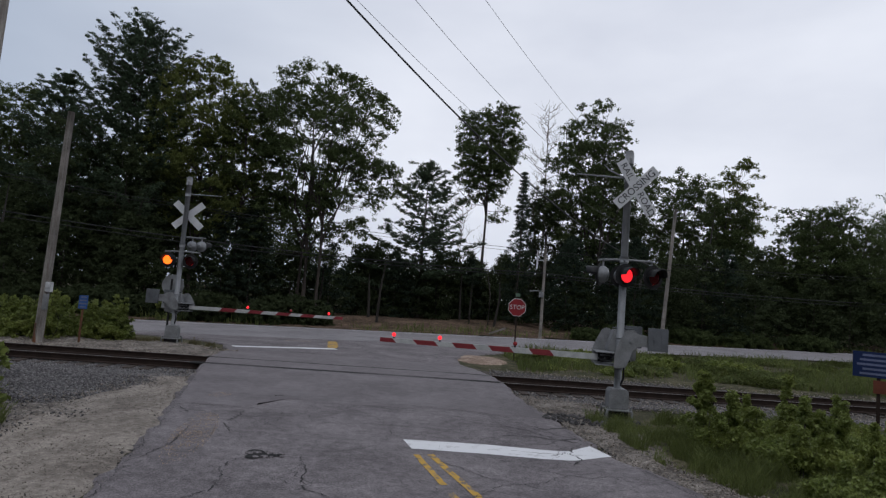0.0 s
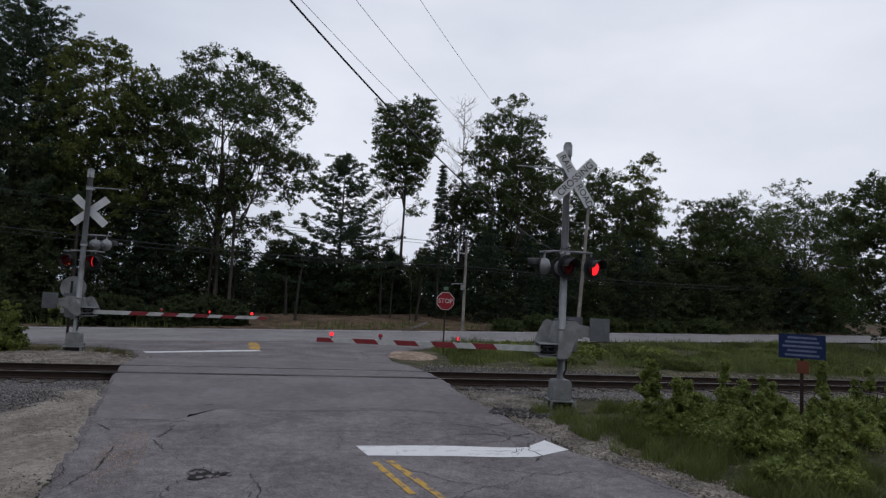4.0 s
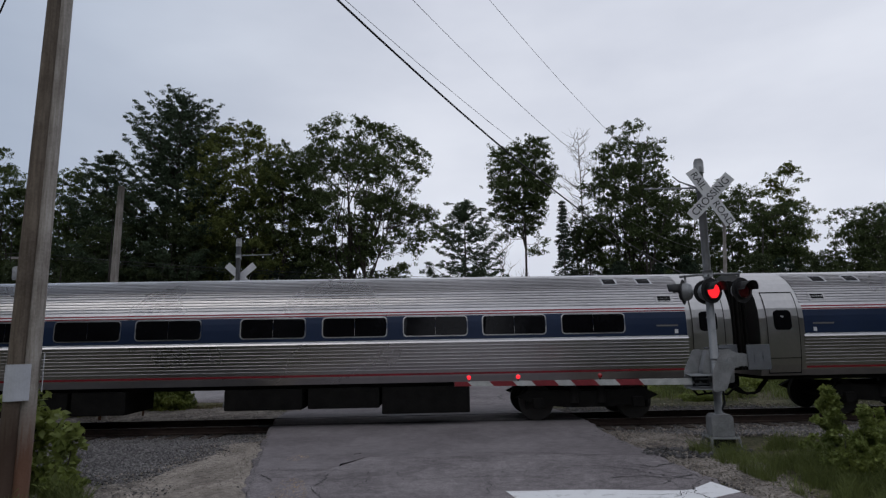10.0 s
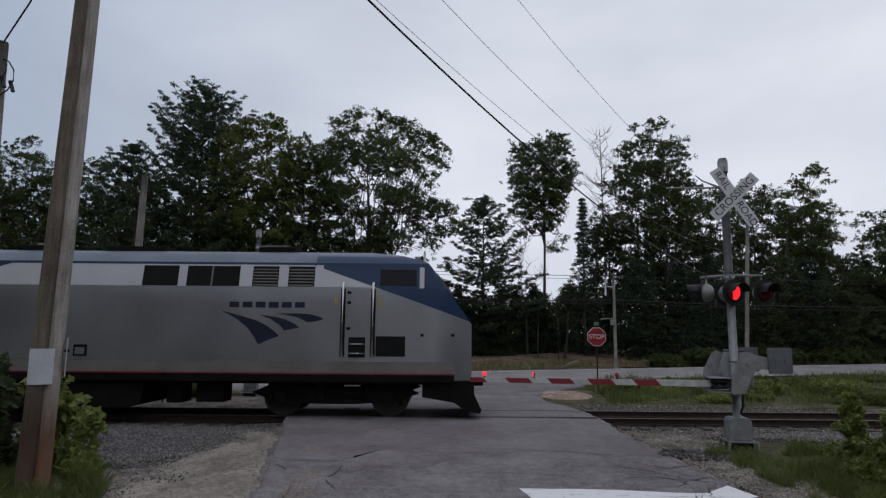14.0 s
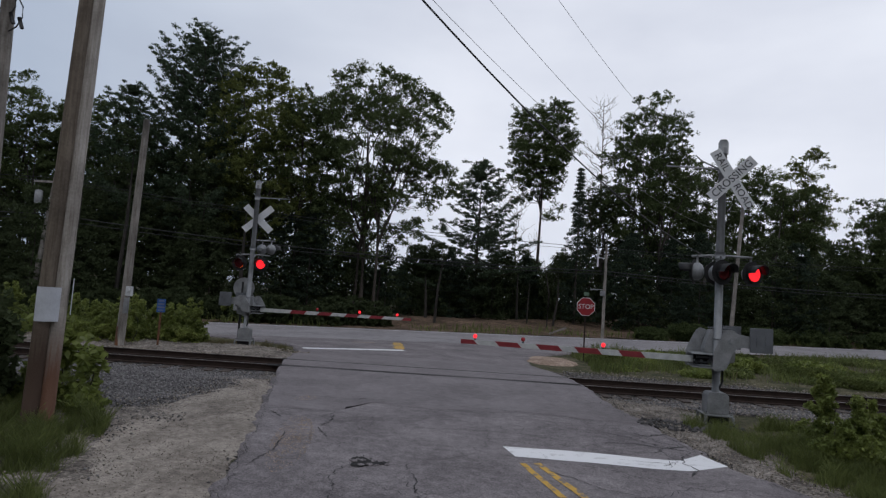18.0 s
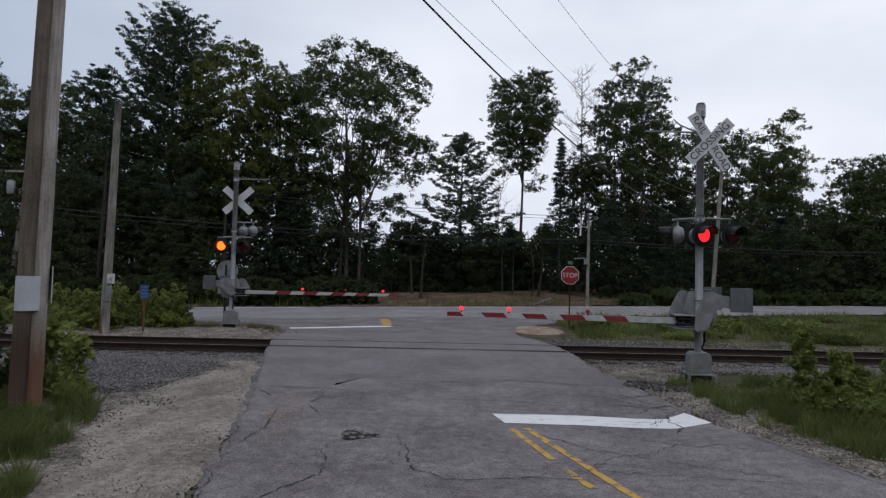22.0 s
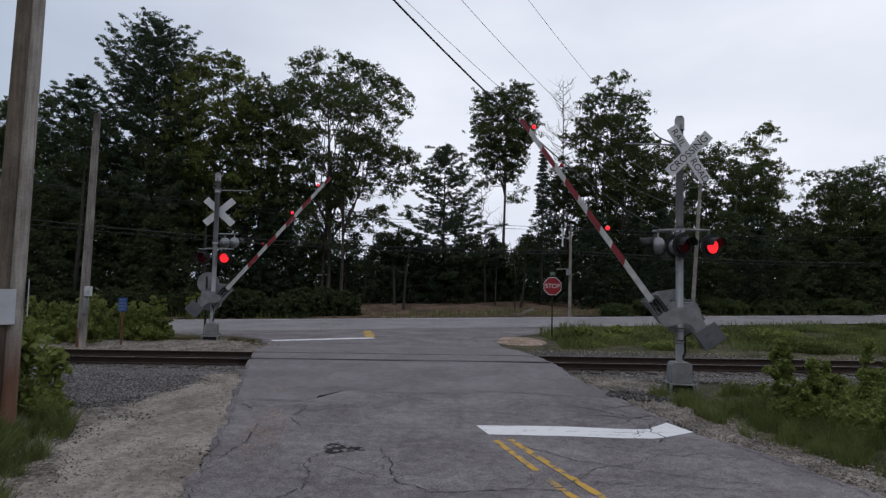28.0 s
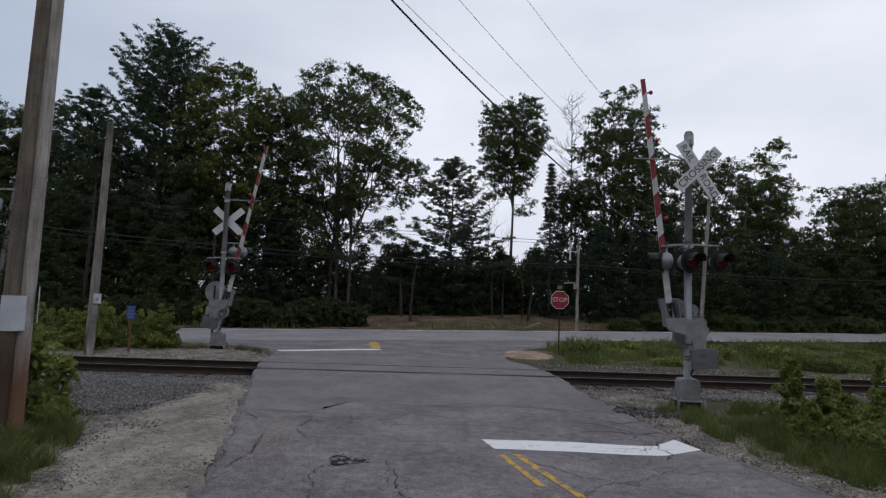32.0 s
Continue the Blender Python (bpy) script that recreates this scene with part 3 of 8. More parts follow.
def island(x, y):
    return 1.25 - np.hypot((x - 2.6) / 0.85, (y - 23.9) / 1.25)


ob = patch("bare_corner", island, 0.5, 6, 21.0, 27.5, M["rust_sand"], 0.05, 0.12)
tagged(ob, "bare orange sand on the corner of the junction", "dirt", kind="structure")


def bank(x, y):
    d = off_state(x, y)
    return np.minimum(np.minimum(d - 5.2, 40 - d), np.minimum(x + 60, 70 - x))


ob = patch("woodland_floor", bank, -62, 72, 15, 90, M["litter"], 0.05, 0.8)
tagged(ob, "woodland floor brown with fallen leaves", "ground", kind="structure")


# ---- rails, ties and the crossing ----
def rail_profile(zt):
    return [(-0.07, zt - 0.17), (0.07, zt - 0.17), (0.07, zt - 0.155), (0.012, zt - 0.13), (0.012, zt - 0.045), (0.036, zt - 0.03), (0.036, zt - 0.004), (0.03, zt), (-0.03, zt), (-0.036, zt - 0.004), (-0.036, zt - 0.03), (-0.012, zt - 0.045), (-0.012, zt - 0.13), (-0.07, zt - 0.155)]


track = thing("railway_track", TRACK, "rusty steel rails on dark wooden ties in stone ballast", "railway track", kind="structure")
for side in (-1, 1):
    bm = bmesh.new()
    n = side * 0.7525
    for s0, s1 in ((-150, 150), ):
        prof = rail_profile(RAIL_Z)
        a = [bm.verts.new((s0, n + x, z)) for x, z in prof]
        b = [bm.verts.new((s1, n + x, z)) for x, z in prof]
        for i in range(len(prof)):
            f = bm.faces.new((a[i], a[(i + 1) % len(prof)], b[(i + 1) % len(prof)], b[i]))
            f.material_index = 1 if i == 7 else 0
    part("rail", bm, [M["rail"], M["railhead"]], track)
# dark gaps beside the rails where they cross the lane
for side in (-1, 1):
    for gap in (-0.075, 0.075):
        if side * gap > 0 and side > 0:
            continue
        bm = bmesh.new()
        box(bm, -1.6, side * 0.7525 + gap, RAIL_Z - 0.005, 8.3, 0.065, 0.03)
        part("flangeway", bm, M["crack"], track, "dark gap beside the rail in the asphalt")
bm0 = bmesh.new()
box(bm0, 0, 0, 0, 0.22, 2.6, 0.16, bevel=0.012)
tie0 = part("tie", bm0, M["tie"], track)
tie0.matrix_basis = pose(-7.2, 0, RAIL_Z - 0.255)
rt = random.Random(3)
for k in range(-60, 74):
    s = k * 0.52
    if -6.6 < s < 2.9 or k == -14:
        continue
    o = tie0.copy()
    scene.collection.objects.link(o)
    o.matrix_basis = pose(s, rt.uniform(-0.05, 0.05), RAIL_Z - 0.255 + rt.uniform(-0.012, 0.008), 0, 0, rt.uniform(-1.5, 1.5))

# ---- crossing signals with gates ----
M["lit_red"] = mat("lit_red_lens", (0.5, 0.02, 0.02), 0.3, emit=((1.0, 0.02, 0.03), 1.3), bump=0)
M["lit_orange"] = mat("lit_orange_red_lens", (0.6, 0.1, 0.02), 0.3, emit=((1.0, 0.11, 0.01), 3.0), bump=0)
M["lit_core"] = mat("lit_lamp_core", (0.5, 0.02, 0.02), 0.3, emit=((1.0, 0.025, 0.04), 1.3), bump=0)
M["dark_lens"] = mat("unlit_red_glass", (0.075, 0.006, 0.009), 0.2, spec=0.5, bump=0)
M["arm_glass"] = mat("red_lamp_glass", (0.30, 0.018, 0.022), 0.2, spec=0.5, bump=0)
M["weight_grey"] = mat("dark_grey_cast_iron", (0.120, 0.127, 0.138), 0.6, 0.2, scale=4, fine=40, var=0.25, bump=0.15)
LENSES = []          # (lens, which side of the flash, always on)


def disc(bm, m, r, th, seg=24, mi=0, dome=0.0):
    """A round plate in the local xz plane, facing -y."""
    rings = []
    for f, y in ((1.0, th), (1.0, 0.0), (0.7, -dome * 0.6), (0.35, -dome * 0.92)):
        rings.append([bm.verts.new(m @ Vector((r * f * math.cos(2 * math.pi * k / seg), y, r * f * math.sin(2 * math.pi * k / seg)))) for k in range(seg)])
    tip = bm.verts.new(m @ Vector((0, -dome, 0)))
    bm.faces.new(rings[0]).material_index = mi
    for a, b in zip(rings, rings[1:]):
        for k in range(seg):
            f = bm.faces.new((a[k], b[k], b[(k + 1) % seg], a[(k + 1) % seg]))
            f.material_index = mi
            f.smooth = dome > 0
    for k in range(seg):
        f = bm.faces.new((rings[-1][k], tip, rings[-1][(k + 1) % seg]))
        f.material_index = mi
        f.smooth = dome > 0
    return bm


def half_shell(bm, r, length, a0, a1, thick=0.006, seg=16, taper=0.0, slope=0.0):
    """A lamp hood: part of a tube, open below, along -y."""
    def ring(y, rr):
        out = []
        for k in range(seg + 1):
            a = radians(a0 + (a1 - a0) * k / seg)
            cut = 1.0 - slope * (0.5 - 0.5 * math.sin(a))
            out.append((rr * math.cos(a), y * cut, rr * math.sin(a)))
        return out
    L = [ring(0, r), ring(-length, r - taper), ring(-length, r - taper - thick), ring(0, r - thick)]
    V = [[bm.verts.new(p) for p in row] for row in L]
    for i in range(4):
        a, b = V[i], V[(i + 1) % 4]
        for k in range(seg):
            bm.faces.new((a[k], a[k + 1], b[k + 1], b[k])).smooth = True
    for k in (0, seg):
        bm.faces.new((V[0][k], V[1][k], V[2][k], V[3][k]))


def lamp(parent, m, phase, lit, r_back=0.255, facing=True):
    """A flashing lamp: black target plate, hood, round housing and a lens that turns its lit side out."""
    bm = bmesh.new()
    disc(bm, Matrix.Identity(4), r_back, 0.012)
    body = part("flashing_lamp", bm, M["black"], parent, "round black target plate of the lamp")
    body.matrix_basis = m
    bm = bmesh.new()
    half_shell(bm, 0.175, 0.30, 2, 178, slope=0.45)
    part("hood", bm, M["black"], body)
    bm = bmesh.new()
    half_shell(bm, 0.166, 0.058, 0, 360, thick=0.009, seg=24)
    part("bezel", bm, M["black"], body)
    bm = bmesh.new()
    tube(bm, [(0, 0.012, 0), (0, 0.10, 0), (0, 0.16, 0), (0, 0.19, 0)], [0.18, 0.18, 0.14, 0.06], 20)
    part("housing", bm, M["galv"], body, "grey metal lamp housing")
    bm = bmesh.new()
    tube(bm, [(0, 0.06, 0.17), (0, 0.06, 0.33)], 0.022, 8)
    part("hanger", bm, M["grey_paint"], body)
    bm = bmesh.new()
    disc(bm, pose(0, -0.012, 0), 0.152, 0.004, mi=0, dome=0.02)
    disc(bm, pose(0, 0.004, 0, 0, 0, 180), 0.152, 0.004, mi=1, dome=0.004)
    lens = part("lens", bm, [M["dark_lens"], lit if facing else M["dark_lens"]], body, "red glass lens")
    lens.matrix_basis = pose(0, -0.035, 0)
    if facing:
        LENSES.append((lens, phase, pose(0, -0.035, 0)))
    return body


def blade(parent, m, length, width, words):
    bm = bmesh.new()
    box(bm, 0, 0, 0, length, 0.006, width, bevel=0.002)
    b = part("crossbuck_blade", bm, M["white_sign"], parent, "white crossbuck blade" + (" with black letters" if words else ", bare back"))
    b.matrix_basis = m
    for text, x, size in words:
        lettering("letters", text, size, pose(x, -0.005, 0), M["black"], b, 0.0015)
    return b


def gate_arm(parent, pivot, length, sign, stripes, lamps, lamp_mat, h0=0.128, h1=0.095, n_off=-0.16, swing=0.0, front_y=-0.42):
    """Striped gate arm with its counterweight; it turns about its own origin. sign: -1 points to -x."""
    bm = bmesh.new()
    z0 = n_off
    out = [(sign * 0.35, z0 - h0 * 0.5), (sign * length, z0 - h1 * 0.5), (sign * length, z0 + h1 * 0.5), (sign * 0.35, z0 + h0 * 0.5)]
    prism(bm, out, -0.022, 0.022)
    arm = part("gate_arm", bm, M["arm_white"], parent, "white gate arm with slanted red stripes")
    arm.matrix_basis = pose(*pivot, 0, 0, swing)
    slant = 0.10 * sign
    for a, b in stripes:
        hh = lambda d: (h0 + (h1 - h0) * (d - 0.35) / (length - 0.35)) * 0.5
        bm = bmesh.new()
        bb = min(b, length - 0.002)
        q = [(sign * a - slant * 0.5, z0 - hh(a)), (sign * bb - (slant * 0.5 if bb < length - 0.01 else 0), z0 - hh(bb)), (sign * bb + (slant * 0.5 if bb < length - 0.15 else 0), z0 + hh(bb)), (sign * a + slant * 0.5, z0 + hh(a))]
        prism(bm, q, -0.0245, 0.0245)
        part("red_stripe", bm, M["red_stripe"], arm, "red reflective stripe")
    for d, phase in lamps:
        bm = bmesh.new()
        zt = z0 + 0.5 * (h0 + (h1 - h0) * d / length)
        tube(bm, [(0, 0, -0.085), (0, 0, -0.05)], 0.02, 8)
        half = bmesh.ops.create_uvsphere(bm, u_segments=14, v_segments=8, radius=0.048)
        for v in half["verts"]:
            v.co.y *= 0.7
        for f in bm.faces:
            c = f.calc_center_median()
            f.material_index = 0 if c.z < -0.05 and abs(c.x) < 0.03 and c.z < -0.055 else (1 if c.y > 0.0 else 2)
            f.smooth = True
        bl = part("arm_lamp", bm, [M["black"], lamp_mat, M["arm_glass"]], arm, "small red lamp on the gate arm")
        home = pose(sign * d, 0, zt + 0.085)
        bl.matrix_basis = home @ pose(0, 0, 0, 0, 0, 180)
        LENSES.append((bl, phase, home))
    # cranked side plates on the shaft: the arm's holder at one end, the weights at the other
    k = -n_off / 0.33
    crank = [(-0.36, -0.47), (-0.11, -0.45), (0.044, -0.14), (0.24, -0.09), (0.33, -0.13), (0.33, 0.12), (0.064, 0.16), (-0.016, 0.23), (-0.136, 0.21), (-0.336, -0.16)]
    for yy, dx in ((front_y, 0.10), (0.34, -0.30)):
        bm = bmesh.new()
        prism(bm, [(-sign * (x + dx), z * (k if z < -0.15 else 1.0)) for x, z in crank], yy - 0.012, yy + 0.012)
        bmesh.ops.bevel(bm, geom=[e for e in bm.edges if abs(e.verts[0].co.y - e.verts[1].co.y) > 0.01], offset=0.03, segments=2, affect='EDGES')
        tube(bm, [(-sign * dx, yy - 0.03, 0.0), (-sign * dx, yy + 0.03, 0.0)], 0.045, 12)
        for bx, bz in ((-0.03, 0.15), (0.22, 0.03), (-0.22, -0.34 * k), (-0.30, -0.27 * k)):
            tube(bm, [(-sign * (bx + dx), yy - 0.026, bz), (-sign * (bx + dx), yy + 0.026, bz)], 0.016, 6)
        part("counterweight_arm", bm, M["grey_paint"], arm, "cranked grey steel side plate")
        bm = bmesh.new()
        for q in range(3):
            box(bm, -sign * (0.50 + dx), yy - 0.06 + 0.055 * q, 0.06 - 0.004 * q, 0.40 - 0.02 * q, 0.05, 0.47, bevel=0.010)
        for q in (-1, 1):
            box(bm, -sign * (0.50 + dx) + 0.08 * q, yy - 0.09, 0.06, 0.025, 0.012, 0.22)
            tube(bm, [(-sign * (0.50 + dx) + 0.08 * q, yy - 0.12, 0.06), (-sign * (0.50 + dx) + 0.08 * q, yy + 0.11, 0.06)], 0.018, 8)
        part("counterweight", bm, M["weight_grey"], arm, "stacked dark grey counterweight plates")
    bm = bmesh.new()
    y0, y1 = front_y, 0.30
    for zz in (-0.13, 0.13):
        box(bm, sign * 0.34, (y0 + y1) / 2, z0 + zz, 0.56, y1 - y0, 0.014, bevel=0.003)
    box(bm, sign * 0.16, (y0 + y1) / 2, z0, 0.02, y1 - y0, 0.25, bevel=0.003)
    part("arm_bracket", bm, M["galv"], arm, "grey steel channel that holds the gate arm")
    bm = bmesh.new()
    for q in range(3):
        tube(bm, [(sign * (0.26 + 0.14 * q), -0.09, z0 - 0.02), (sign * (0.26 + 0.14 * q), 0.09, z0 - 0.02)], 0.022, 8)
    for zz in (-0.05, 0.05):
        tube(bm, [(sign * 0.22, -0.06, z0 + zz), (sign * 0.50, -0.06, z0 + zz)], 0.020, 8)
    part("bracket_bolts", bm, M["galv"], arm, "bright steel bolts and sleeves")
    bm = bmesh.new()
    box(bm, sign * 0.40, 0.0, z0, 0.30, 0.05, 0.20)
    part("clamp_block", bm, M["black"], arm, "dark clamp block at the foot of the arm")
    return arm


def signal(name_label, base, sign, front, arm_len, stripes, lamps, lamp_mat, turn):
    th = thing("crossing_signal", base, name_label, "railway signal", "crossing signals")
    bm = bmesh.new()
    box(bm, 0, 0, -0.10, 0.52, 0.52, 0.20, bevel=0.02)
    part("foundation", bm, M["concrete"], th, "stained concrete footing")
    # a solid black box gives the shade between the legs
    bm = bmesh.new()
    box(bm, 0, 0, 0.08, 0.40, 0.40, 0.20)
    part("dark_core", bm, M["black"], th, "black box standing for the shade under the base plate")
    for lx in (-1, 1):
        for ly in (-1, 1):
            bm = bmesh.new()
            prism(bm, [(0.30 * lx, -0.12), (0.26 * lx, -0.12), (0.235 * lx, 0.17), (0.275 * lx, 0.17)], 0.26 * ly - 0.03, 0.26 * ly + 0.03)
            part("pedestal_leg", bm, M["grey_paint"], th, "splayed steel pedestal leg")
    bm = bmesh.new()
    box(bm, 0, 0, 0.185, 0.55, 0.55, 0.022, bevel=0.005)
    for sx in (-1, 1):
        for sy in (-1, 1):
            tube(bm, [(0.235 * sx, 0.235 * sy, 0.17), (0.235 * sx, 0.235 * sy, 0.27)], 0.018, 8)
            tube(bm, [(0.235 * sx, 0.235 * sy, 0.20), (0.235 * sx, 0.235 * sy, 0.235)], 0.034, 6)
    part("base_plate", bm, M["grey_paint"], th, "bolted steel base plate")
    bm = bmesh.new()
    prism(bm, [(-0.21, 0.2), (0.21, 0.2), (0.205, 0.56), (0.16, 0.62), (-0.16, 0.62), (-0.205, 0.56)], -0.18, 0.18)
    bmesh.ops.bevel(bm, geom=bm.edges[:], offset=0.012, segments=2, affect='EDGES')
    box(bm, 0, -0.178, 0.36, 0.22, 0.012, 0.24, bevel=0.004)
    part("junction_base", bm, M["grey_paint"], th, "cast grey junction box at the foot")
    bm = bmesh.new()
    tube(bm, [(0, 0, 0.6), (0, 0, 5.62)], 0.078, 18)
    part("mast", bm, M["galv"], th, "galvanised steel mast")
    bm = bmesh.new()
    tube(bm, [(0, 0, 5.50), (0, 0, 5.74), (0, 0, 5.80)], [0.098, 0.098, 0.07], 16)
    box(bm, 0.0, -0.10, 5.56, 0.05, 0.012, 0.12)
    part("bell", bm, M["grey_paint"], th, "grey bell on the mast top")
    # rod bracket beside the crossbuck
    bm = bmesh.new()
    tube(bm, [(0, 0, 5.18), (sign * 0.5, 0.02, 5.2), (sign * 1.12, 0.05, 5.22)], [0.022, 0.018, 0.014], 8)
    if front:
        tube(bm, [(sign * 0.1, 0, 5.2), (sign * 0.42, 0.0, 5.34), (sign * 0.55, 0.0, 5.46)], [0.02, 0.016, 0.012], 8)
    part("rod_bracket", bm, M["galv"], th, "thin galvanised rod bracket")
    bm = bmesh.new()
    tube(bm, [(0, 0, 5.28), (0, 0, 5.1)], 0.095, 16)
    part("clamp", bm, M["galv"], th, "steel band clamp")
    bm = bmesh.new()
    tube(bm, [(0, 0, 3.45), (0, 0, 3.32)], 0.10, 16)
    part("clamp", bm, M["galv"], th, "steel band clamp")
    if front:
        blade(th, pose(0.15, -0.115, 4.97) @ pose(0, 0, 0, 0, 58, 0), 1.34, 0.235, [("RAIL", -0.40, 0.20), ("ROAD", 0.42, 0.20)])
        blade(th, pose(0.15, -0.125, 4.97) @ pose(0, 0, 0, 0, -45, 0), 1.18, 0.235, [("CROSSING", 0, 0.215)])
    else:
        blade(th, pose(0.06, 0.11, 4.45) @ pose(0, 0, 0, 0, 42, 0), 1.26, 0.235, [])
        blade(th, pose(0.06, 0.12, 4.45) @ pose(0, 0, 0, 0, -42, 0), 1.26, 0.235, [])
    # lamps on a cross pipe
    bm = bmesh.new()
    zc = 3.37 if front else 3.16
    tube(bm, [(-0.55, 0.02, zc - 0.03), (-0.2, 0, zc), (0.2, 0, zc + 0.01), (0.62, -0.02, zc)], 0.026, 10)
    part("lamp_pipe", bm, M["grey_paint"], th, "grey pipe that carries the lamps")
    if front:
        lamp(th, pose(0.0, -0.18, 3.03, 0, 0, turn), 0, M["lit_red"])
        lamp(th, pose(0.60, -0.13, 3.03, 0, 0, turn), 1, M["lit_red"])
        lamp(th, pose(-0.50, 0.02, 3.03, 0, 0, -118), 0, M["lit_red"], facing=False)
        lamp(th, pose(0.02, 0.22, 3.03, 0, 0, 180), 0, M["lit_red"], facing=False)
    else:
        lamp(th, pose(-0.37, -0.15, 2.84, 0, 0, turn), 0, M["lit_orange"])
        lamp(th, pose(0.36, -0.15, 2.84, 0, 0, turn), 1, M["lit_red"])
        lamp(th, pose(0.28, 0.25, 3.38, 0, 0, 172), 0, M["lit_red"], 0.20, False)
        lamp(th, pose(0.62, 0.22, 3.40, 0, 0, 150), 1, M["lit_red"], 0.20, False)
        bm = bmesh.new()
        tube(bm, [(0, 0.02, 3.68), (0.7, 0.22, 3.70)], 0.024, 8)
        part("lamp_pipe", bm, M["grey_paint"], th, "grey pipe that carries the lamps")
    # gate machine
    px = -sign * 0.10
    pz = 1.66 if front else 1.52
    bm = bmesh.new()
    dz = pz - 1.66
    prism(bm, [(-sign * x, z + dz) for x, z in ((-0.12, 1.86), (0.34, 1.87), (0.40, 1.80), (0.36, 1.22), (0.02, 1.16), (-0.20, 1.30), (-0.24, 1.46))], 0.02, 0.30)
    bmesh.ops.bevel(bm, geom=bm.edges[:], offset=0.014, segments=2, affect='EDGES')
    mach = part("gate_machine", bm, M["grey_paint"], th, "grey cast gate machine case")
    bm = bmesh.new()
    prism(bm, [(-sign * x, z + dz) for x, z in ((-0.06, 1.80), (0.28, 1.81), (0.30, 1.30), (0.04, 1.26), (-0.10, 1.36))], -0.002, 0.015)
    for x, z in ((-0.02, 1.75), (0.24, 1.76), (0.26, 1.36), (0.05, 1.32)):
        tube(bm, [(-sign * x, -0.002, z + dz), (-sign * x, -0.016, z + dz)], 0.014, 6)
    part("cover", bm, M["galv"], mach, "bolted cover plate")
    bm = bmesh.new()
    box(bm, -sign * 0.10, 0.16, 1.895 + dz, 0.42, 0.22, 0.03, bevel=0.008)
    tube(bm, [(-sign * 0.12, 0.10, 1.90 + dz), (-sign * 0.12, 0.10, 1.97 + dz)], 0.03, 8)
    part("lid", bm, M["weight_grey"], mach, "dark hinged lid")
    bm = bmesh.new()
    tube(bm, [(px, -0.46 if front else -0.24, pz), (px, 0.40, pz)], 0.05, 14)
    part("shaft", bm, M["galv"], mach, "steel gate shaft")
    for z in (1.05, 1.30, 1.66):
        bm = bmesh.new()
        tube(bm, [(0, 0, z - 0.03), (0, 0, z + 0.03)], 0.092, 16)
        box(bm, -sign * 0.11, 0.05, z, 0.10, 0.05, 0.05, bevel=0.006)
        part("clamp", bm, M["galv"], th, "steel band clamp")
    bm = bmesh.new()
    tube(bm, [(0.02, -0.02, 0.6), (0.09, -0.1, 0.85), (0.07, -0.12, 1.15), (px + 0.1, -0.1, 1.22)], 0.022, 8)
    part("cable", bm, M["rubber"], th, "black cable loop down the mast")
    arm = gate_arm(th, (px, 0.0, pz), arm_len, sign, stripes, lamps, lamp_mat, n_off=-0.41 if front else -0.25, swing=-8 if front else 0, front_y=-0.44 if front else -0.22)
    return th, arm


near_signal, near_arm = signal("galvanised crossing signal with crossbuck, red flashing lamps and striped gate", pose(4.70, 12.80, 0.0, 0, 0, -2), -1, True, 5.42,
                               [(1.52, 1.98), (2.40, 2.88), (3.22, 3.70), (4.10, 4.60), (5.08, 5.42)], [(5.10, 2), (4.03, 0), (2.33, 1)], M["lit_core"], 24)
far_signal, far_arm = signal("galvanised crossing signal seen from behind with bare crossbuck and gate", pose(-8.28, 20.60, 0.0, 0, 0, 8), 1, False, 5.80,
                             [(1.6, 2.1), (2.55, 3.0), (3.5, 3.95), (4.35, 4.8), (5.5, 5.8)], [(5.3, 2), (3.98, 1), (2.5, 0)], M["lit_core"], -4)


# ---- poles, signs and wires ----
def utility_pole(base, top, r0, r1, mats, label, name="utility_pole", group="utility poles"):
    th = thing(name, pose(*base), label, "pole", group)
    d = Vector(top) - Vector(base)
    bm = bmesh.new()
    n = 9
    tube(bm, [(d.x * i / n, d.y * i / n, -0.3 + (d.z + 0.3) * i / n) for i in range(n + 1)], [r0 + (r1 - r0) * i / n for i in range(n + 1)], 16)
    part("shaft", bm, mats, th, smooth=False)
    return th


pole_a = utility_pole((-6.11, 8.29, 0), (-6.03, 8.36, 11.5), 0.112, 0.092, M["pole_grey"], "weathered grey utility pole with rusty foot beside an older pole")
pole_b = utility_pole((-6.235, 8.15, 0), (-6.10, 8.29, 11.3), 0.112, 0.090, M["pole_dark"], "old brown utility pole standing beside a newer one")
M["rust_stain"] = mat("rust_brown_stained_wood", (0.20, 0.085, 0.04), 0.9, scale=3, fine=25, bump=0.6, col2=(0.085, 0.045, 0.028))
M["plastic_sheet"] = mat("greyish_white_sheet", (0.50, 0.52, 0.56), 0.5, scale=5, fine=40, var=0.1, bump=0.15)
# a pale sheet stapled round the old pole, and one on the newer
sheet_thing = thing("notice_sheet", pose(-6.185, 8.165, 1.44, 0, 0, 37), "pale grey plastic sheet fastened round the twin poles", "sheet")
bm = bmesh.new()
prev = None
for k in range(13):
    a = radians(180 + 25 + 130 * k / 12)
    x, y = 0.02 + 0.165 * math.cos(a), 0.02 + 0.145 * math.sin(a)
    cur = [bm.verts.new((x, y, 0.0)), bm.verts.new((x, y, 0.48)), bm.verts.new((x * 1.0, y + 0.008, 0.48)), bm.verts.new((x, y + 0.008, 0.0))]
    if prev:
        for i in range(4):
            bm.faces.new((prev[i], cur[i], cur[(i + 1) % 4], prev[(i + 1) % 4]))
    else:
        bm.faces.new(cur)
    prev = cur
bm.faces.new(prev[::-1])
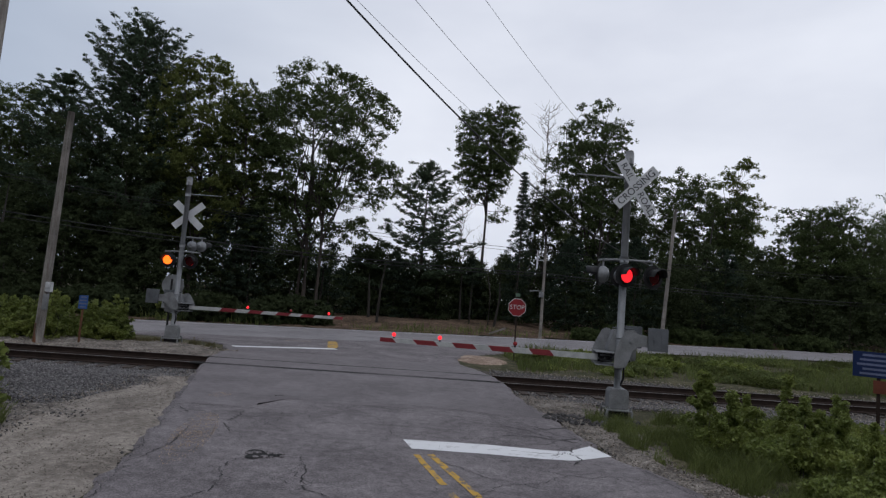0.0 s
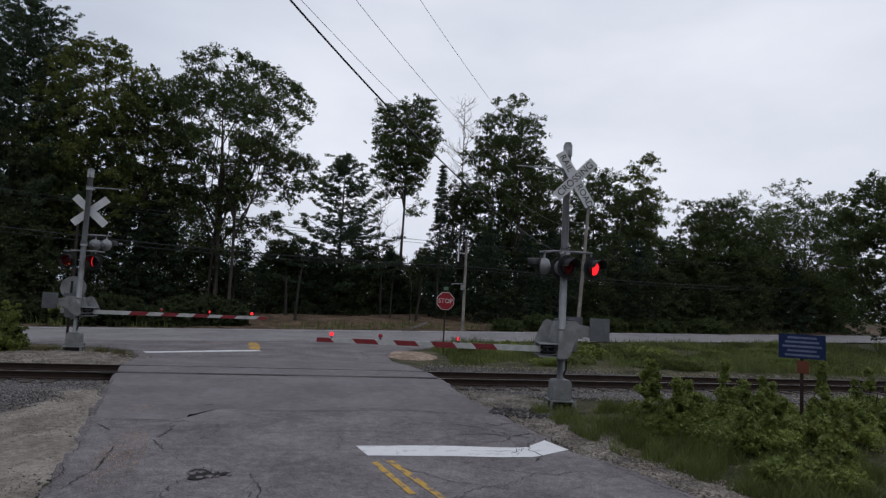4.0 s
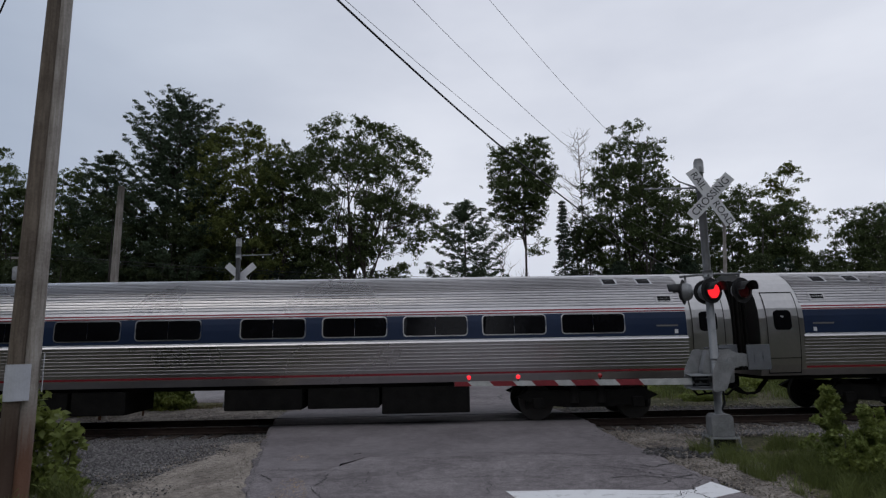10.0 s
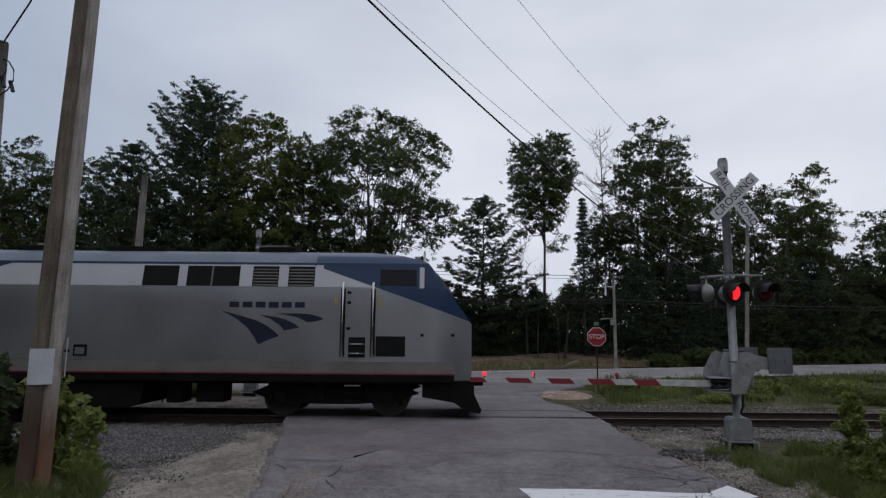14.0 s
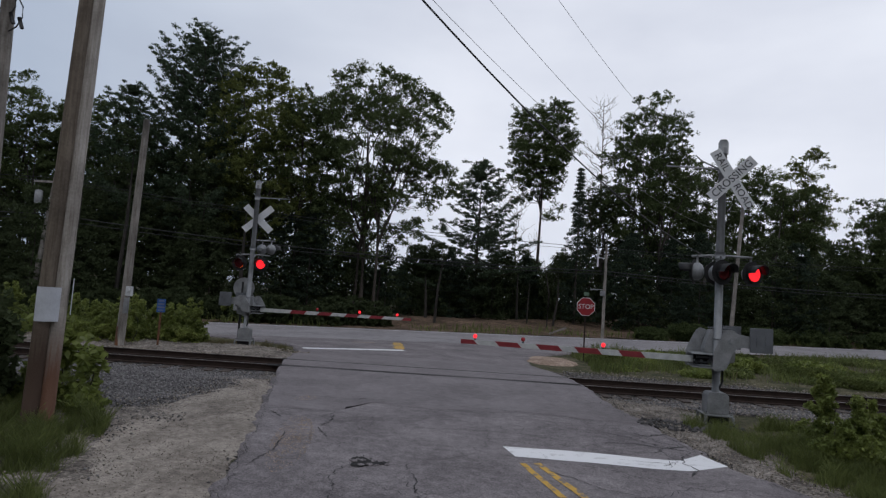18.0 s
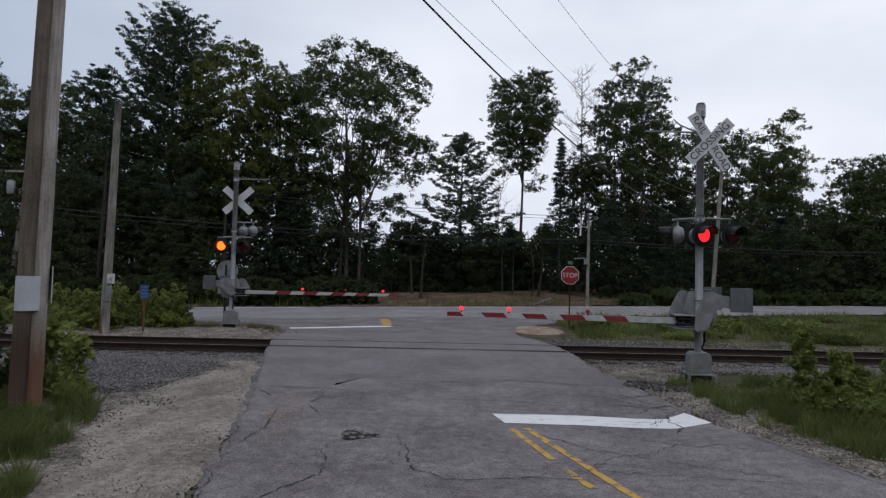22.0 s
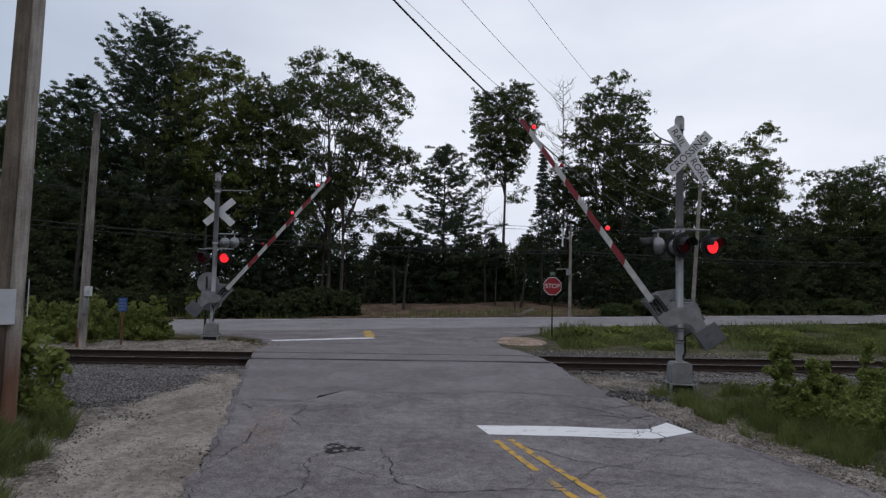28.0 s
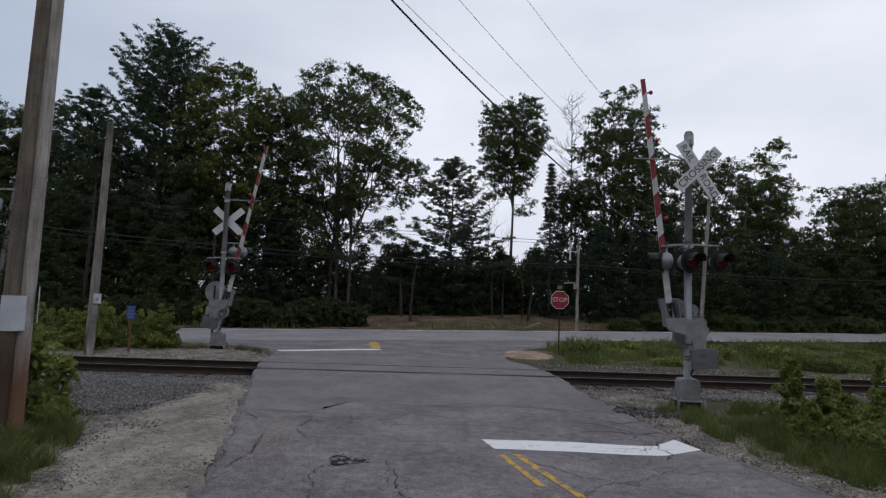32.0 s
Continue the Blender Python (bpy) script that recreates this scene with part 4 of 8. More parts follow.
part("sheet", bm, M["plastic_sheet"], sheet_thing)
bm = bmesh.new()
box(bm, 0.30, 0.03, 0.36, 0.012, 0.10, 0.52, bevel=0.003)
part("sheet", bm, M["plastic_sheet"], sheet_thing)

pole_c = utility_pole((-8.03, 9.18, 0), (-8.15, 9.06, 6.92), 0.115, 0.10, M["pole_wood"], "short grey service pole with looped cables at its top")
for k, (dx, dz, rr) in enumerate(((0.18, -0.2, 0.16), (0.30, -0.35, 0.2), (-0.1, -0.15, 0.12))):
    bm = bmesh.new()
    pts = [(-0.16 + dx * math.sin(a) * 1.2, -0.15, 6.65 + dz * (1 - math.cos(a))) for a in np.linspace(0.2, 6.0, 12)]
    tube(bm, pts, 0.011, 6)
    part("cable_loop", bm, M["rubber"], pole_c)
for k in range(2):
    bm = bmesh.new()
    tube(bm, [(-0.02 + 0.16 * k, -0.15, 6.3 - 0.08 * k), (0.05 + 0.16 * k, -0.15, 6.12 - 0.08 * k)], 0.03, 8)
    part("splice", bm, M["rubber"], pole_c, "black cable splice")

pole_d = utility_pole((-11.40, 18.40, 0), (-11.20, 18.26, 7.15), 0.14, 0.095, M["pole_wood"], "weathered grey pole behind the rails with a meter box")
bm = bmesh.new()
tube(bm, [(0, 0, -0.2), (0.012, -0.008, 0.55)], [0.143, 0.141], 16, cap=False)
part("stained_foot", bm, M["rust_stain"], pole_d, "rust-brown stained lower end")
bm = bmesh.new()
box(bm, 0.20, -0.10, 1.66, 0.17, 0.14, 0.30, bevel=0.012)
tube(bm, [(0.20, -0.17, 1.70), (0.20, -0.21, 1.70)], 0.065, 14)
part("meter_box", bm, M["white_sign"], pole_d, "pale electric meter box")
bm = bmesh.new()
box(bm, 0.14, -0.10, 1.20, 0.13, 0.11, 0.48, bevel=0.012)
tube(bm, [(0.2, -0.1, 1.5), (0.2, -0.1, 1.42)], 0.02, 8)
part("switch_box", bm, M["grey_paint"], pole_d, "grey switch box")

pole_t = utility_pole((-27.9, 35.3, -0.4), (-27.4, 35.6, 8.0), 0.17, 0.12, M["pole_wood"], "grey roadside utility pole with a transformer can")
bm = bmesh.new()
tube(bm, [(0.0, -0.32, 6.6), (0.0, -0.32, 6.68), (0, -0.32, 7.35), (0, -0.32, 7.42)], [0.19, 0.22, 0.22, 0.12], 16)
part("transformer", bm, M["grey_paint"], pole_t, "pale grey transformer can")
bm = bmesh.new()
box(bm, 0.45, 0, 8.0, 2.2, 0.1, 0.12, bevel=0.01)
part("crossarm", bm, M["pole_wood"], pole_t)

pole_s = utility_pole((7.9, 41.9, 0.0), (7.9, 41.8, 6.4), 0.115, 0.085, M["pole_wood"], "thin grey utility pole across the state road with an insulator")
bm = bmesh.new()
tube(bm, [(0, -0.05, 3.35), (-0.5, -0.15, 3.35), (-0.95, -0.2, 3.30)], [0.03, 0.03, 0.05], 8)
box(bm, -0.15, -0.2, 3.1, 0.3, 0.2, 0.35, bevel=0.03)
part("bracket", bm, M["grey_paint"], pole_s, "grey bracket with a small box")
bm = bmesh.new()
tube(bm, [(-0.55, -0.1, 4.9), (-0.55, -0.1, 5.2), (-0.55, -0.1, 6.1)], [0.05, 0.06, 0.04], 8)
tube(bm, [(-0.55, -0.1, 5.5), (0, 0, 5.5)], 0.02, 6)
part("insulator", bm, M["white_sign"], pole_s, "pale ceramic insulator")
pole_r = utility_pole((17.0, 43.9, 0.1), (17.55, 43.6, 10.2), 0.15, 0.11, M["pole_wood"], "leaning grey utility pole across the state road")
pole_e = utility_pole((58.0, 58.0, 0.1), (58.0, 58.0, 9.5), 0.15, 0.11, M["pole_wood"], "distant grey roadside utility pole")


M["wire_grey"] = mat("bare_grey_wire", (0.13, 0.13, 0.135), 0.5, 0.3, bump=0)


def wire(pts, r, label, m="wire"):
    bm = bmesh.new()
    tube(bm, pts, r, 6)
    return tagged(part("wire", bm, M[m]), label, "wire", "overhead wires")


def span(a, b, c, r, label):
    """A sagging wire from the twin poles to the leaning pole; height a + b s + c s s along it."""
    A, B = Vector((-6.1, 8.3, 0)), Vector((17.5, 43.65, 0))
    return wire([(A.x + (B.x - A.x) * s, A.y + (B.y - A.y) * s, a + b * s + c * s * s) for s in np.linspace(0, 1, 26)], r, label, "wire" if r > 0.02 else "wire_grey")


span(11.6, -14.05, 8.06, 0.027, "thick black cable sagging over the lane")
span(11.5, -12.1, 8.6, 0.007, "thin wire high over the lane")
span(13.6, -14.6, 10.5, 0.008, "thin wire high over the lane")
span(16.5, -14.8, 8.5, 0.008, "thin wire high over the lane")
wire([(-8.12, 9.03, 6.85), (-7.4, 8.7, 7.4), (-6.3, 8.25, 9.2)], 0.014, "black service cable rising from the short pole")
for z0, z1, z2, r in ((7.9, 6.2, 8.6, 0.016), (7.7, 6.0, 8.3, 0.012), (5.6, 4.6, 6.0, 0.03), (5.3, 4.4, 5.7, 0.022)):
    P0, P1, P2 = Vector((-27.5, 35.5, z0)), Vector((7.9, 41.8, z1)), Vector((58, 58, z2))
    pts = [P0.lerp(P1, t) - Vector((0, 0, 0.5 * 4 * t * (1 - t))) for t in np.linspace(0, 1, 12)] + [P1.lerp(P2, t) - Vector((0, 0, 0.7 * 4 * t * (1 - t))) for t in np.linspace(0.1, 1, 11)]
    wire(pts, r, "utility wire strung along the state road")
    Q = Vector((-75, 22, z0 + 0.5))
    wire([P0.lerp(Q, t) - Vector((0, 0, 0.6 * 4 * t * (1 - t))) for t in np.linspace(0, 1, 10)], r, "utility wire strung along the state road")

# stop sign
stop = thing("stop_sign", pose(4.05, 25.3, 0.0, 0, 0, 4), "red octagonal stop sign on a thin steel post at the junction", "road sign")
bm = bmesh.new()
prism(bm, [(0.40 * math.cos(radians(22.5 + 45 * k)), 2.14 + 0.40 * math.sin(radians(22.5 + 45 * k))) for k in range(8)], -0.003, 0.003)
board = part("white_border", bm, M["white_sign"], stop, "white rim of the sign")
bm = bmesh.new()
prism(bm, [(0.375 * math.cos(radians(22.5 + 45 * k)), 2.14 + 0.375 * math.sin(radians(22.5 + 45 * k))) for k in range(8)], -0.006, -0.002)
part("red_face", bm, M["red_sign"], stop, "red reflective face")
lettering("letters", "STOP", 0.262, pose(0, -0.008, 2.14), M["white_sign"], stop, 0.001)
bm = bmesh.new()
box(bm, 0, 0.02, 1.28, 0.055, 0.03, 2.7, bevel=0.006)
part("post", bm, M["rail"], stop, "dark steel post")
bm = bmesh.new()
box(bm, 0, 0, 2.66, 0.20, 0.006, 0.14, bevel=0.002)
part("plate", bm, mat("dull_green_plate", (0.10, 0.16, 0.11), 0.5), stop, "small dull green plate")


M["faded_text"] = mat("faded_sign_lettering", (0.13, 0.15, 0.24), 0.6, bump=0.02)


def bar_sign(name, m, w, h, face, rows, label, post, post_mat, zc):
    th = thing(name, m, label, "sign")
    bm = bmesh.new()
    box(bm, 0, 0, zc, w, 0.006, h, bevel=0.002)
    part("panel", bm, face, th)
    for i in range(rows):
        bm = bmesh.new()
        ww = w * (0.62 + 0.22 * ((i * 7) % 3) / 2)
        box(bm, 0, -0.005, zc + h * (0.36 - 0.72 * i / max(rows - 1, 1)), ww, 0.003, h * 0.42 / rows)
        part("text_bar", bm, M["faded_text"], th, "pale bar of small writing")
    bm = bmesh.new()
    box(bm, 0, 0.025, (zc + h * 0.4) / 2 - 0.1, post, 0.03, zc + h * 0.4 + 0.2, bevel=0.005)
    part("post", bm, post_mat, th)
    return th


M["blue_faded"] = mat("faded_blue_panel", (0.03, 0.09, 0.26), 0.5, bump=0.05)
big_blue = bar_sign("blue_notice_sign", pose(8.95, 10.95, 0.1, 0, 0, -34), 0.80, 0.47, M["blue_sign"], 5, "dark blue railway notice sign with faded lines of text", 0.06, M["rail"], 1.53)
bm = bmesh.new()
box(bm, 0.02, -0.004, 1.13, 0.20, 0.006, 0.24, bevel=0.003)
part("tag", bm, mat("orange_red_tag", (0.13, 0.035, 0.018), 0.6), big_blue, "small orange-red tag")
bar_sign("blue_notice_sign", pose(-10.36, 18.74, 0.0, 0, 0, 12), 0.26, 0.42, M["blue_faded"], 4, "small blue railway notice sign on a rusty post", 0.06, M["rust_stain"], 1.26)

# round road sign seen from behind
rs = thing("round_sign", pose(-8.85, 21.4, 0.0, 0, 0, 8), "round railway warning sign seen from behind on a dark post", "road sign")
bm = bmesh.new()
disc(bm, pose(0.05, 0, 1.98), 0.38, 0.006)
part("disc", bm, M["grey_paint"], rs, "dull grey round sign back")
bm = bmesh.new()
box(bm, -0.05, -0.01, 1.30, 0.42, 0.006, 0.30, bevel=0.003)
part("plate", bm, M["sign_back"], rs, "pale small plate")
bm = bmesh.new()
box(bm, 0, 0.01, 1.0, 0.07, 0.04, 2.4, bevel=0.006)
part("post", bm, M["black"], rs)

# ---- the passenger train ----
M["loco_silver"] = mat("silver_grey_loco_paint", (0.31, 0.315, 0.33), 0.40, 0.75, scale=0.8, fine=18, var=0.10, bump=0.04)
M["loco_pale"] = mat("pale_silver_paint", (0.46, 0.465, 0.49), 0.45, 0.2, scale=0.8, fine=18, var=0.08, bump=0.04)
M["loco_skirt"] = mat("dusty_grey_skirt_paint", (0.15, 0.142, 0.136), 0.65, 0.1, scale=1.2, fine=20, var=0.2, bump=0.06)
# the sky's sheen is partly painted in as a pale base colour
M["windshield"] = mat("windshield_painted_pale", (0.10, 0.115, 0.12), 0.08, spec=0.8, bump=0)
M["loco_blue"] = mat("deep_blue_train_paint", (0.013, 0.036, 0.088), 0.42, 0.1, scale=0.8, fine=18, var=0.15, bump=0.03)
M["loco_roof"] = mat("grimy_roof_paint", (0.13, 0.15, 0.19), 0.5, 0.2, scale=1.0, fine=15, var=0.25, bump=0.1)
M["navy"] = mat("navy_marking", (0.008, 0.012, 0.030), 0.5, bump=0.02)
M["train_red"] = mat("red_train_stripe", (0.22, 0.018, 0.026), 0.45, var=0.15, bump=0.02)
M["train_white"] = mat("white_train_marking", (0.68, 0.69, 0.71), 0.45, var=0.08, bump=0.02)
M["train_glass"] = mat("dark_tinted_glass", (0.004, 0.004, 0.005), 0.1, spec=0.18, bump=0)
M["grille"] = mat("black_louvre_metal", (0.010, 0.010, 0.011), 0.7, 0.0, spec=0.12, bump=0.1)
M["under"] = mat("black_underframe_grime", (0.009, 0.0085, 0.008), 0.85, 0.0, spec=0.1, scale=3, fine=25, var=0.4, bump=0.3)
M["wheel_steel"] = mat("dark_wheel_steel", (0.03, 0.027, 0.025), 0.6, 0.3, scale=4, fine=25, bump=0.1)
M["stainless"] = mat("fluted_stainless_steel", (0.50, 0.485, 0.49), 0.30, 1.0, scale=0.35, fine=6, var=0.14, bump=0.0)
M["stainless_plain"] = mat("plain_stainless_steel", (0.46, 0.45, 0.445), 0.34, 1.0, scale=0.6, fine=10, var=0.12, bump=0.03)
M["coach_blue"] = mat("blue_window_band", (0.007, 0.019, 0.055), 0.45, 0.1, scale=0.7, fine=15, var=0.12, bump=0.02)
M["headlight"] = mat("lit_headlight", (0.9, 0.85, 0.7), 0.3, emit=((1.0, 0.80, 0.58), 4.0), bump=0)
M["yellow_tag"] = mat("faded_yellow_marking", (0.45, 0.33, 0.04), 0.5, bump=0)


def interp(pairs, z):
    return float(np.interp(z, [p[0] for p in pairs], [p[1] for p in pairs]))


LOCO_HW = [(0.9, 1.50), (1.1, 1.525), (3.25, 1.525), (3.9, 1.42), (4.1, 1.20), (4.25, 0.8), (4.32, 0.0)]
COACH_HW = [(1.05, 1.40), (1.2, 1.455), (1.5, 1.50), (2.1, 1.535), (2.5, 1.53), (2.75, 1.495), (3.0, 1.41), (3.2, 1.29), (3.4, 1.11), (3.55, 0.92), (3.68, 0.68), (3.78, 0.38), (3.82, 0.0)]


def flat_panel(name, outline, hw, material, parent, sx=1, off=0.004, thick=0.003, label=""):
    """A thin panel that follows the near side of a vehicle. outline in x and z."""
    bm = bmesh.new()
    pts = [(x * sx, z) for x, z in outline]
    a = [bm.verts.new((x, -interp(hw, z) - off, z)) for x, z in pts]
    b = [bm.verts.new((x, -interp(hw, z) - off + thick + 0.012, z)) for x, z in pts]
    n = len(a)
    bm.faces.new(a)
    bm.faces.new(b[::-1])
    for i in range(n):
        bm.faces.new((a[i], b[i], b[(i + 1) % n], a[(i + 1) % n]))
    bmesh.ops.recalc_face_normals(bm, faces=bm.faces[:])
    return part(name, bm, material, parent, label)


def rounded(x0, x1, z0, z1, r, corners=(0, 1, 2, 3)):
    """Outline of a panel whose named corners are round."""
    out = []
    for k, (cx, cz, a0) in enumerate(((x0 + r, z0 + r, 180), (x1 - r, z0 + r, 270), (x1 - r, z1 - r, 0), (x0 + r, z1 - r, 90))):
        if k in corners:
            out += [(cx + r * math.cos(radians(a0 + 22.5 * i)), cz + r * math.sin(radians(a0 + 22.5 * i))) for i in range(5)]
        else:
            out.append(((x0, z0), (x1, z0), (x1, z1), (x0, z1))[k])
    return out


def side_band(name, x0, x1, z0, z1, hw, material, parent, sx=1, off=0.004, steps=4, label=""):
    """A band along the side, bent to its curve."""
    bm = bmesh.new()
    rows = []
    for k in range(steps + 1):
        z = z0 + (z1 - z0) * k / steps
        y = -interp(hw, z) - off
        rows.append([bm.verts.new((x0 * sx, y, z)), bm.verts.new((x1 * sx, y, z))])
    back = [bm.verts.new((x * sx, -interp(hw, z) + 0.01, z)) for x, z in ((x0, z0), (x1, z0), (x1, z1), (x0, z1))]
    for r0, r1 in zip(rows, rows[1:]):
        bm.faces.new((r0[0], r0[1], r1[1], r1[0]))
    bm.faces.new((back[0], back[1], rows[0][1], rows[0][0]))
    bm.faces.new((rows[-1][0], rows[-1][1], back[2], back[3]))
    bmesh.ops.recalc_face_normals(bm, faces=bm.faces[:])
    return part(name, bm, material, parent, label)


def bogie(parent, x, base, r, sx=1, heavy=False):
    bm = bmesh.new()
    L = base / 2 + (0.75 if heavy else 0.55)
    for y in (-1.02, 1.02):
        prism(bm, [(x * sx - L, 0.62), (x * sx - L * 0.75, 0.42), (x * sx - 0.5, 0.34), (x * sx + 0.5, 0.34), (x * sx + L * 0.75, 0.42), (x * sx + L, 0.62), (x * sx + L * 0.8, 0.80), (x * sx, 0.72), (x * sx - L * 0.8, 0.80)], y - 0.09, y + 0.09)
    box(bm, x * sx, 0, 0.62, 0.6, 2.0, 0.3, bevel=0.03)
    for k in (-1, 1):
        tube(bm, [(x * sx + k * 0.35, -1.1, 0.45), (x * sx + k * 0.35, -1.1, 0.85)], 0.11, 10)
        box(bm, x * sx + k * base / 2, -1.14, r, 0.28, 0.14, 0.26, bevel=0.02)
        tube(bm, [(x * sx + k * (base / 2 + 0.28), -1.0, 0.3), (x * sx + k * (base / 2 + 0.28), -1.0, 0.95)], 0.045, 8)
    bg = part("bogie", bm, M["under"], parent, "grimy black bogie frame")
    for k in (-1, 1):
        bm = bmesh.new()
        for y in (-0.78, 0.78):
            tube(bm, [(0, y - 0.065, 0), (0, y - 0.03, 0), (0, y + 0.03, 0), (0, y + 0.065, 0)], [r * 0.98, r, r, r * 0.98], 28)
        tube(bm, [(0, -1.05, 0), (0, 1.05, 0)], 0.09, 10)
        w = part("wheelset", bm, M["wheel_steel"], bg, "dark steel wheelset")
        w.matrix_basis = pose(x * sx + k * base / 2, 0, r)
    return bg


SWOOSH = [
    [(0.00, 0.66), (0.10, 0.72), (0.30, 0.775), (0.55, 0.80), (1.00, 0.80), (1.22, 0.785), (0.95, 0.765), (0.70, 0.71), (0.55, 0.655), (0.42, 0.58), (0.20, 0.60)],
    [(0.60, 0.44), (0.75, 0.55), (0.95, 0.64), (1.20, 0.705), (1.62, 0.765), (1.35, 0.66), (1.10, 0.50), (0.98, 0.36), (0.80, 0.40)],
    [(1.10, 0.22), (1.25, 0.36), (1.45, 0.50), (1.70, 0.62), (2.05, 0.72), (2.58, 0.86), (2.20, 0.66), (1.90, 0.42), (1.72, 0.18), (1.62, 0.00), (1.38, 0.12)],
]


def logo(parent, x0, z0, w, h, hw, material, sx=1, flip=False, off=0.006):
    """Three sweeping bands and a row of plain blocks above."""
    for poly in SWOOSH:
        pts = [(x0 + (w * (1 - p / 2.58) if flip else w * p / 2.58), z0 + h * q / 0.86) for p, q in poly]
        flat_panel("sweep_mark", pts, hw, material, parent, sx, off, label="sweeping band of the emblem")
    for k in range(6):
        a = x0 + w * (0.19 + 0.128 * k)
        flat_panel("name_block", [(a, z0 + h * 1.10), (a + w * 0.095, z0 + h * 1.10), (a + w * 0.095, z0 + h * 1.27), (a, z0 + h * 1.27)], hw, material, parent, sx, off, label="plain block in place of the name")


def locomotive(number, sx, label):
    th = thing("locomotive", TRACK @ pose(400, 0, RAIL_Z), label, "locomotive", "train vehicles")
    HW = LOCO_HW
    xs = [0.0, 0.03, 0.06, 0.15, 0.25, 0.37, 0.5, 0.62, 0.75, 0.85, 0.95, 1.04, 1.12, 1.3, 1.8, 2.6, 3.2, 4, 8, 12, 16, 19, 19.3, 19.5, 19.6]

    def top(x):
        return interp([(0, 2.36), (0.06, 2.46), (1.12, 3.93), (1.4, 4.06), (2.2, 4.25), (3, 4.32), (19, 4.32), (19.6, 4.2)], x)

    zs = [0.95, 1.1, 1.45, 2.0, 2.36, 2.8, 3.25, 3.6, 3.9, 4.0, 4.1, 4.18, 4.25, 4.29, 4.32]
    bm = bmesh.new()
    rings = []
    for x in xs:
        taper = 0.42 * max(0, 1 - x / 1.0) ** 1.6
        ring = []
        pts = [(-interp(HW, z), z) for z in zs] + [(interp(HW, z), z) for z in zs[-2::-1]]
        for y, z in pts:
            zz = min(z, top(x))
            ring.append(bm.verts.new((x * sx, y * (1 - taper / 1.5), zz)))
        rings.append(ring)
    for a, b in zip(rings, rings[1:]):
        for k in range(len(a) - 1):
            bm.faces.new((a[k], a[k + 1], b[k + 1], b[k]))
    bm.faces.new(rings[0])
    bm.faces.new(rings[-1][::-1])
    bmesh.ops.remove_doubles(bm, verts=bm.verts, dist=0.0005)
    bmesh.ops.dissolve_degenerate(bm, dist=0.0005, edges=bm.edges[:])
    # the paint's border climbs from the nose tip to the roof
    bmesh.ops.bisect_plane(bm, geom=bm.verts[:] + bm.edges[:] + bm.faces[:], plane_co=(0, 0, 2.42), plane_no=(-0.35 * sx, 0, 1.0))
    bmesh.ops.recalc_face_normals(bm, faces=bm.faces[:])
    for f in bm.faces:
        c = f.calc_center_median()
        xm = abs(c.x)
        f.material_index = 1 if xm < 4.1 and c.z > 2.42 + 0.35 * xm and c.z < 4.13 else (2 if c.z > 3.92 else 0)
        f.smooth = True
    for e in bm.edges:
        e.smooth = e.is_manifold and e.calc_face_angle(0.0) < 0.42
    body = part("body", bm, [M["loco_silver"], M["loco_blue"], M["loco_roof"]], th, "silver-grey streamlined body with sloped blue nose")

    def P(name, x0, x1, z0, z1, m, off=0.004, label="", parent=None):
        return flat_panel(name, [(x0, z0), (x1, z0), (x1, z1), (x0, z1)], HW, m, parent or th, sx, off, label=label)

    P("lower_band", 0.45, 19.55, 1.12, 1.42, M["loco_skirt"], 0.004, "dusty grey lower band")
    P("sill", 0.45, 19.58, 0.92, 1.105, M["under"], 0.006, "black sill below the body")
    P("red_line", 0.45, 19.58, 1.11, 1.14, M["train_red"], 0.007, "thin red line along the sill")
    flat_panel("upper_band", [(2.50, 3.275), (19.3, 3.275), (19.45, 3.90), (4.22, 3.90)], HW, M["loco_pale"], th, sx, 0.004, label="pale upper band")
    P("roof_line", 1.5, 19.5, 3.84, 3.90, M["loco_blue"], 0.009, "blue line under the roof")
    arc = [(11.7 + 7.4 * t, 3.86 - 0.47 * math.sin(math.pi * t ** 0.9) ** 0.85) for t in np.linspace(0, 1, 15)]
    flat_panel("blue_sweep", arc + [(19.1, 3.895), (11.7, 3.895)], HW, M["loco_blue"], th, sx, 0.007, label="blue curved sweep")
    # cab window, doors, rails
    w = P("cab_window", 1.42, 2.34, 3.32, 3.74, M["train_glass"], 0.010, "dark cab side window")
    P("pillar", 1.22, 1.34, 3.26, 3.80, M["loco_pale"], 0.012, "pale window pillar", w)
    P("door", 2.58, 3.16, 1.50, 3.24, M["loco_silver"], 0.010, "flush cab door")
    P("step_well", 2.68, 3.10, 1.52, 2.02, M["grille"], 0.014, "dark step well in the side")
    for x in (2.50, 3.26):
        bm = bmesh.new()
        tube(bm, [(x * sx, -1.53, 1.56), (x * sx, -1.60, 1.60), (x * sx, -1.60, 3.34), (x * sx, -1.50, 3.38)], 0.028, 8)
        part("grab_rail", bm, M["stainless_plain"], th, "steel grab rail")
        P("rail_recess", x - 0.06, x + 0.06, 1.54, 3.24, M["grille"], 0.008, "dark recess behind the rail")
    for z in (2.2, 2.85, 3.1):
        P("latch", 3.06, 3.16, z, z + 0.07, M["grille"], 0.016)
    for z in (1.62, 1.85):
        bm = bmesh.new()
        tube(bm, [(2.70 * sx, -1.56, z), (3.08 * sx, -1.56, z)], 0.018, 6)
        part("rung", bm, M["stainless_plain"], th)
    for k in range(5):
        bm = bmesh.new()
        box(bm, 2.98 * sx, -1.44, 1.02 - 0.19 * k, 0.40, 0.12, 0.025)
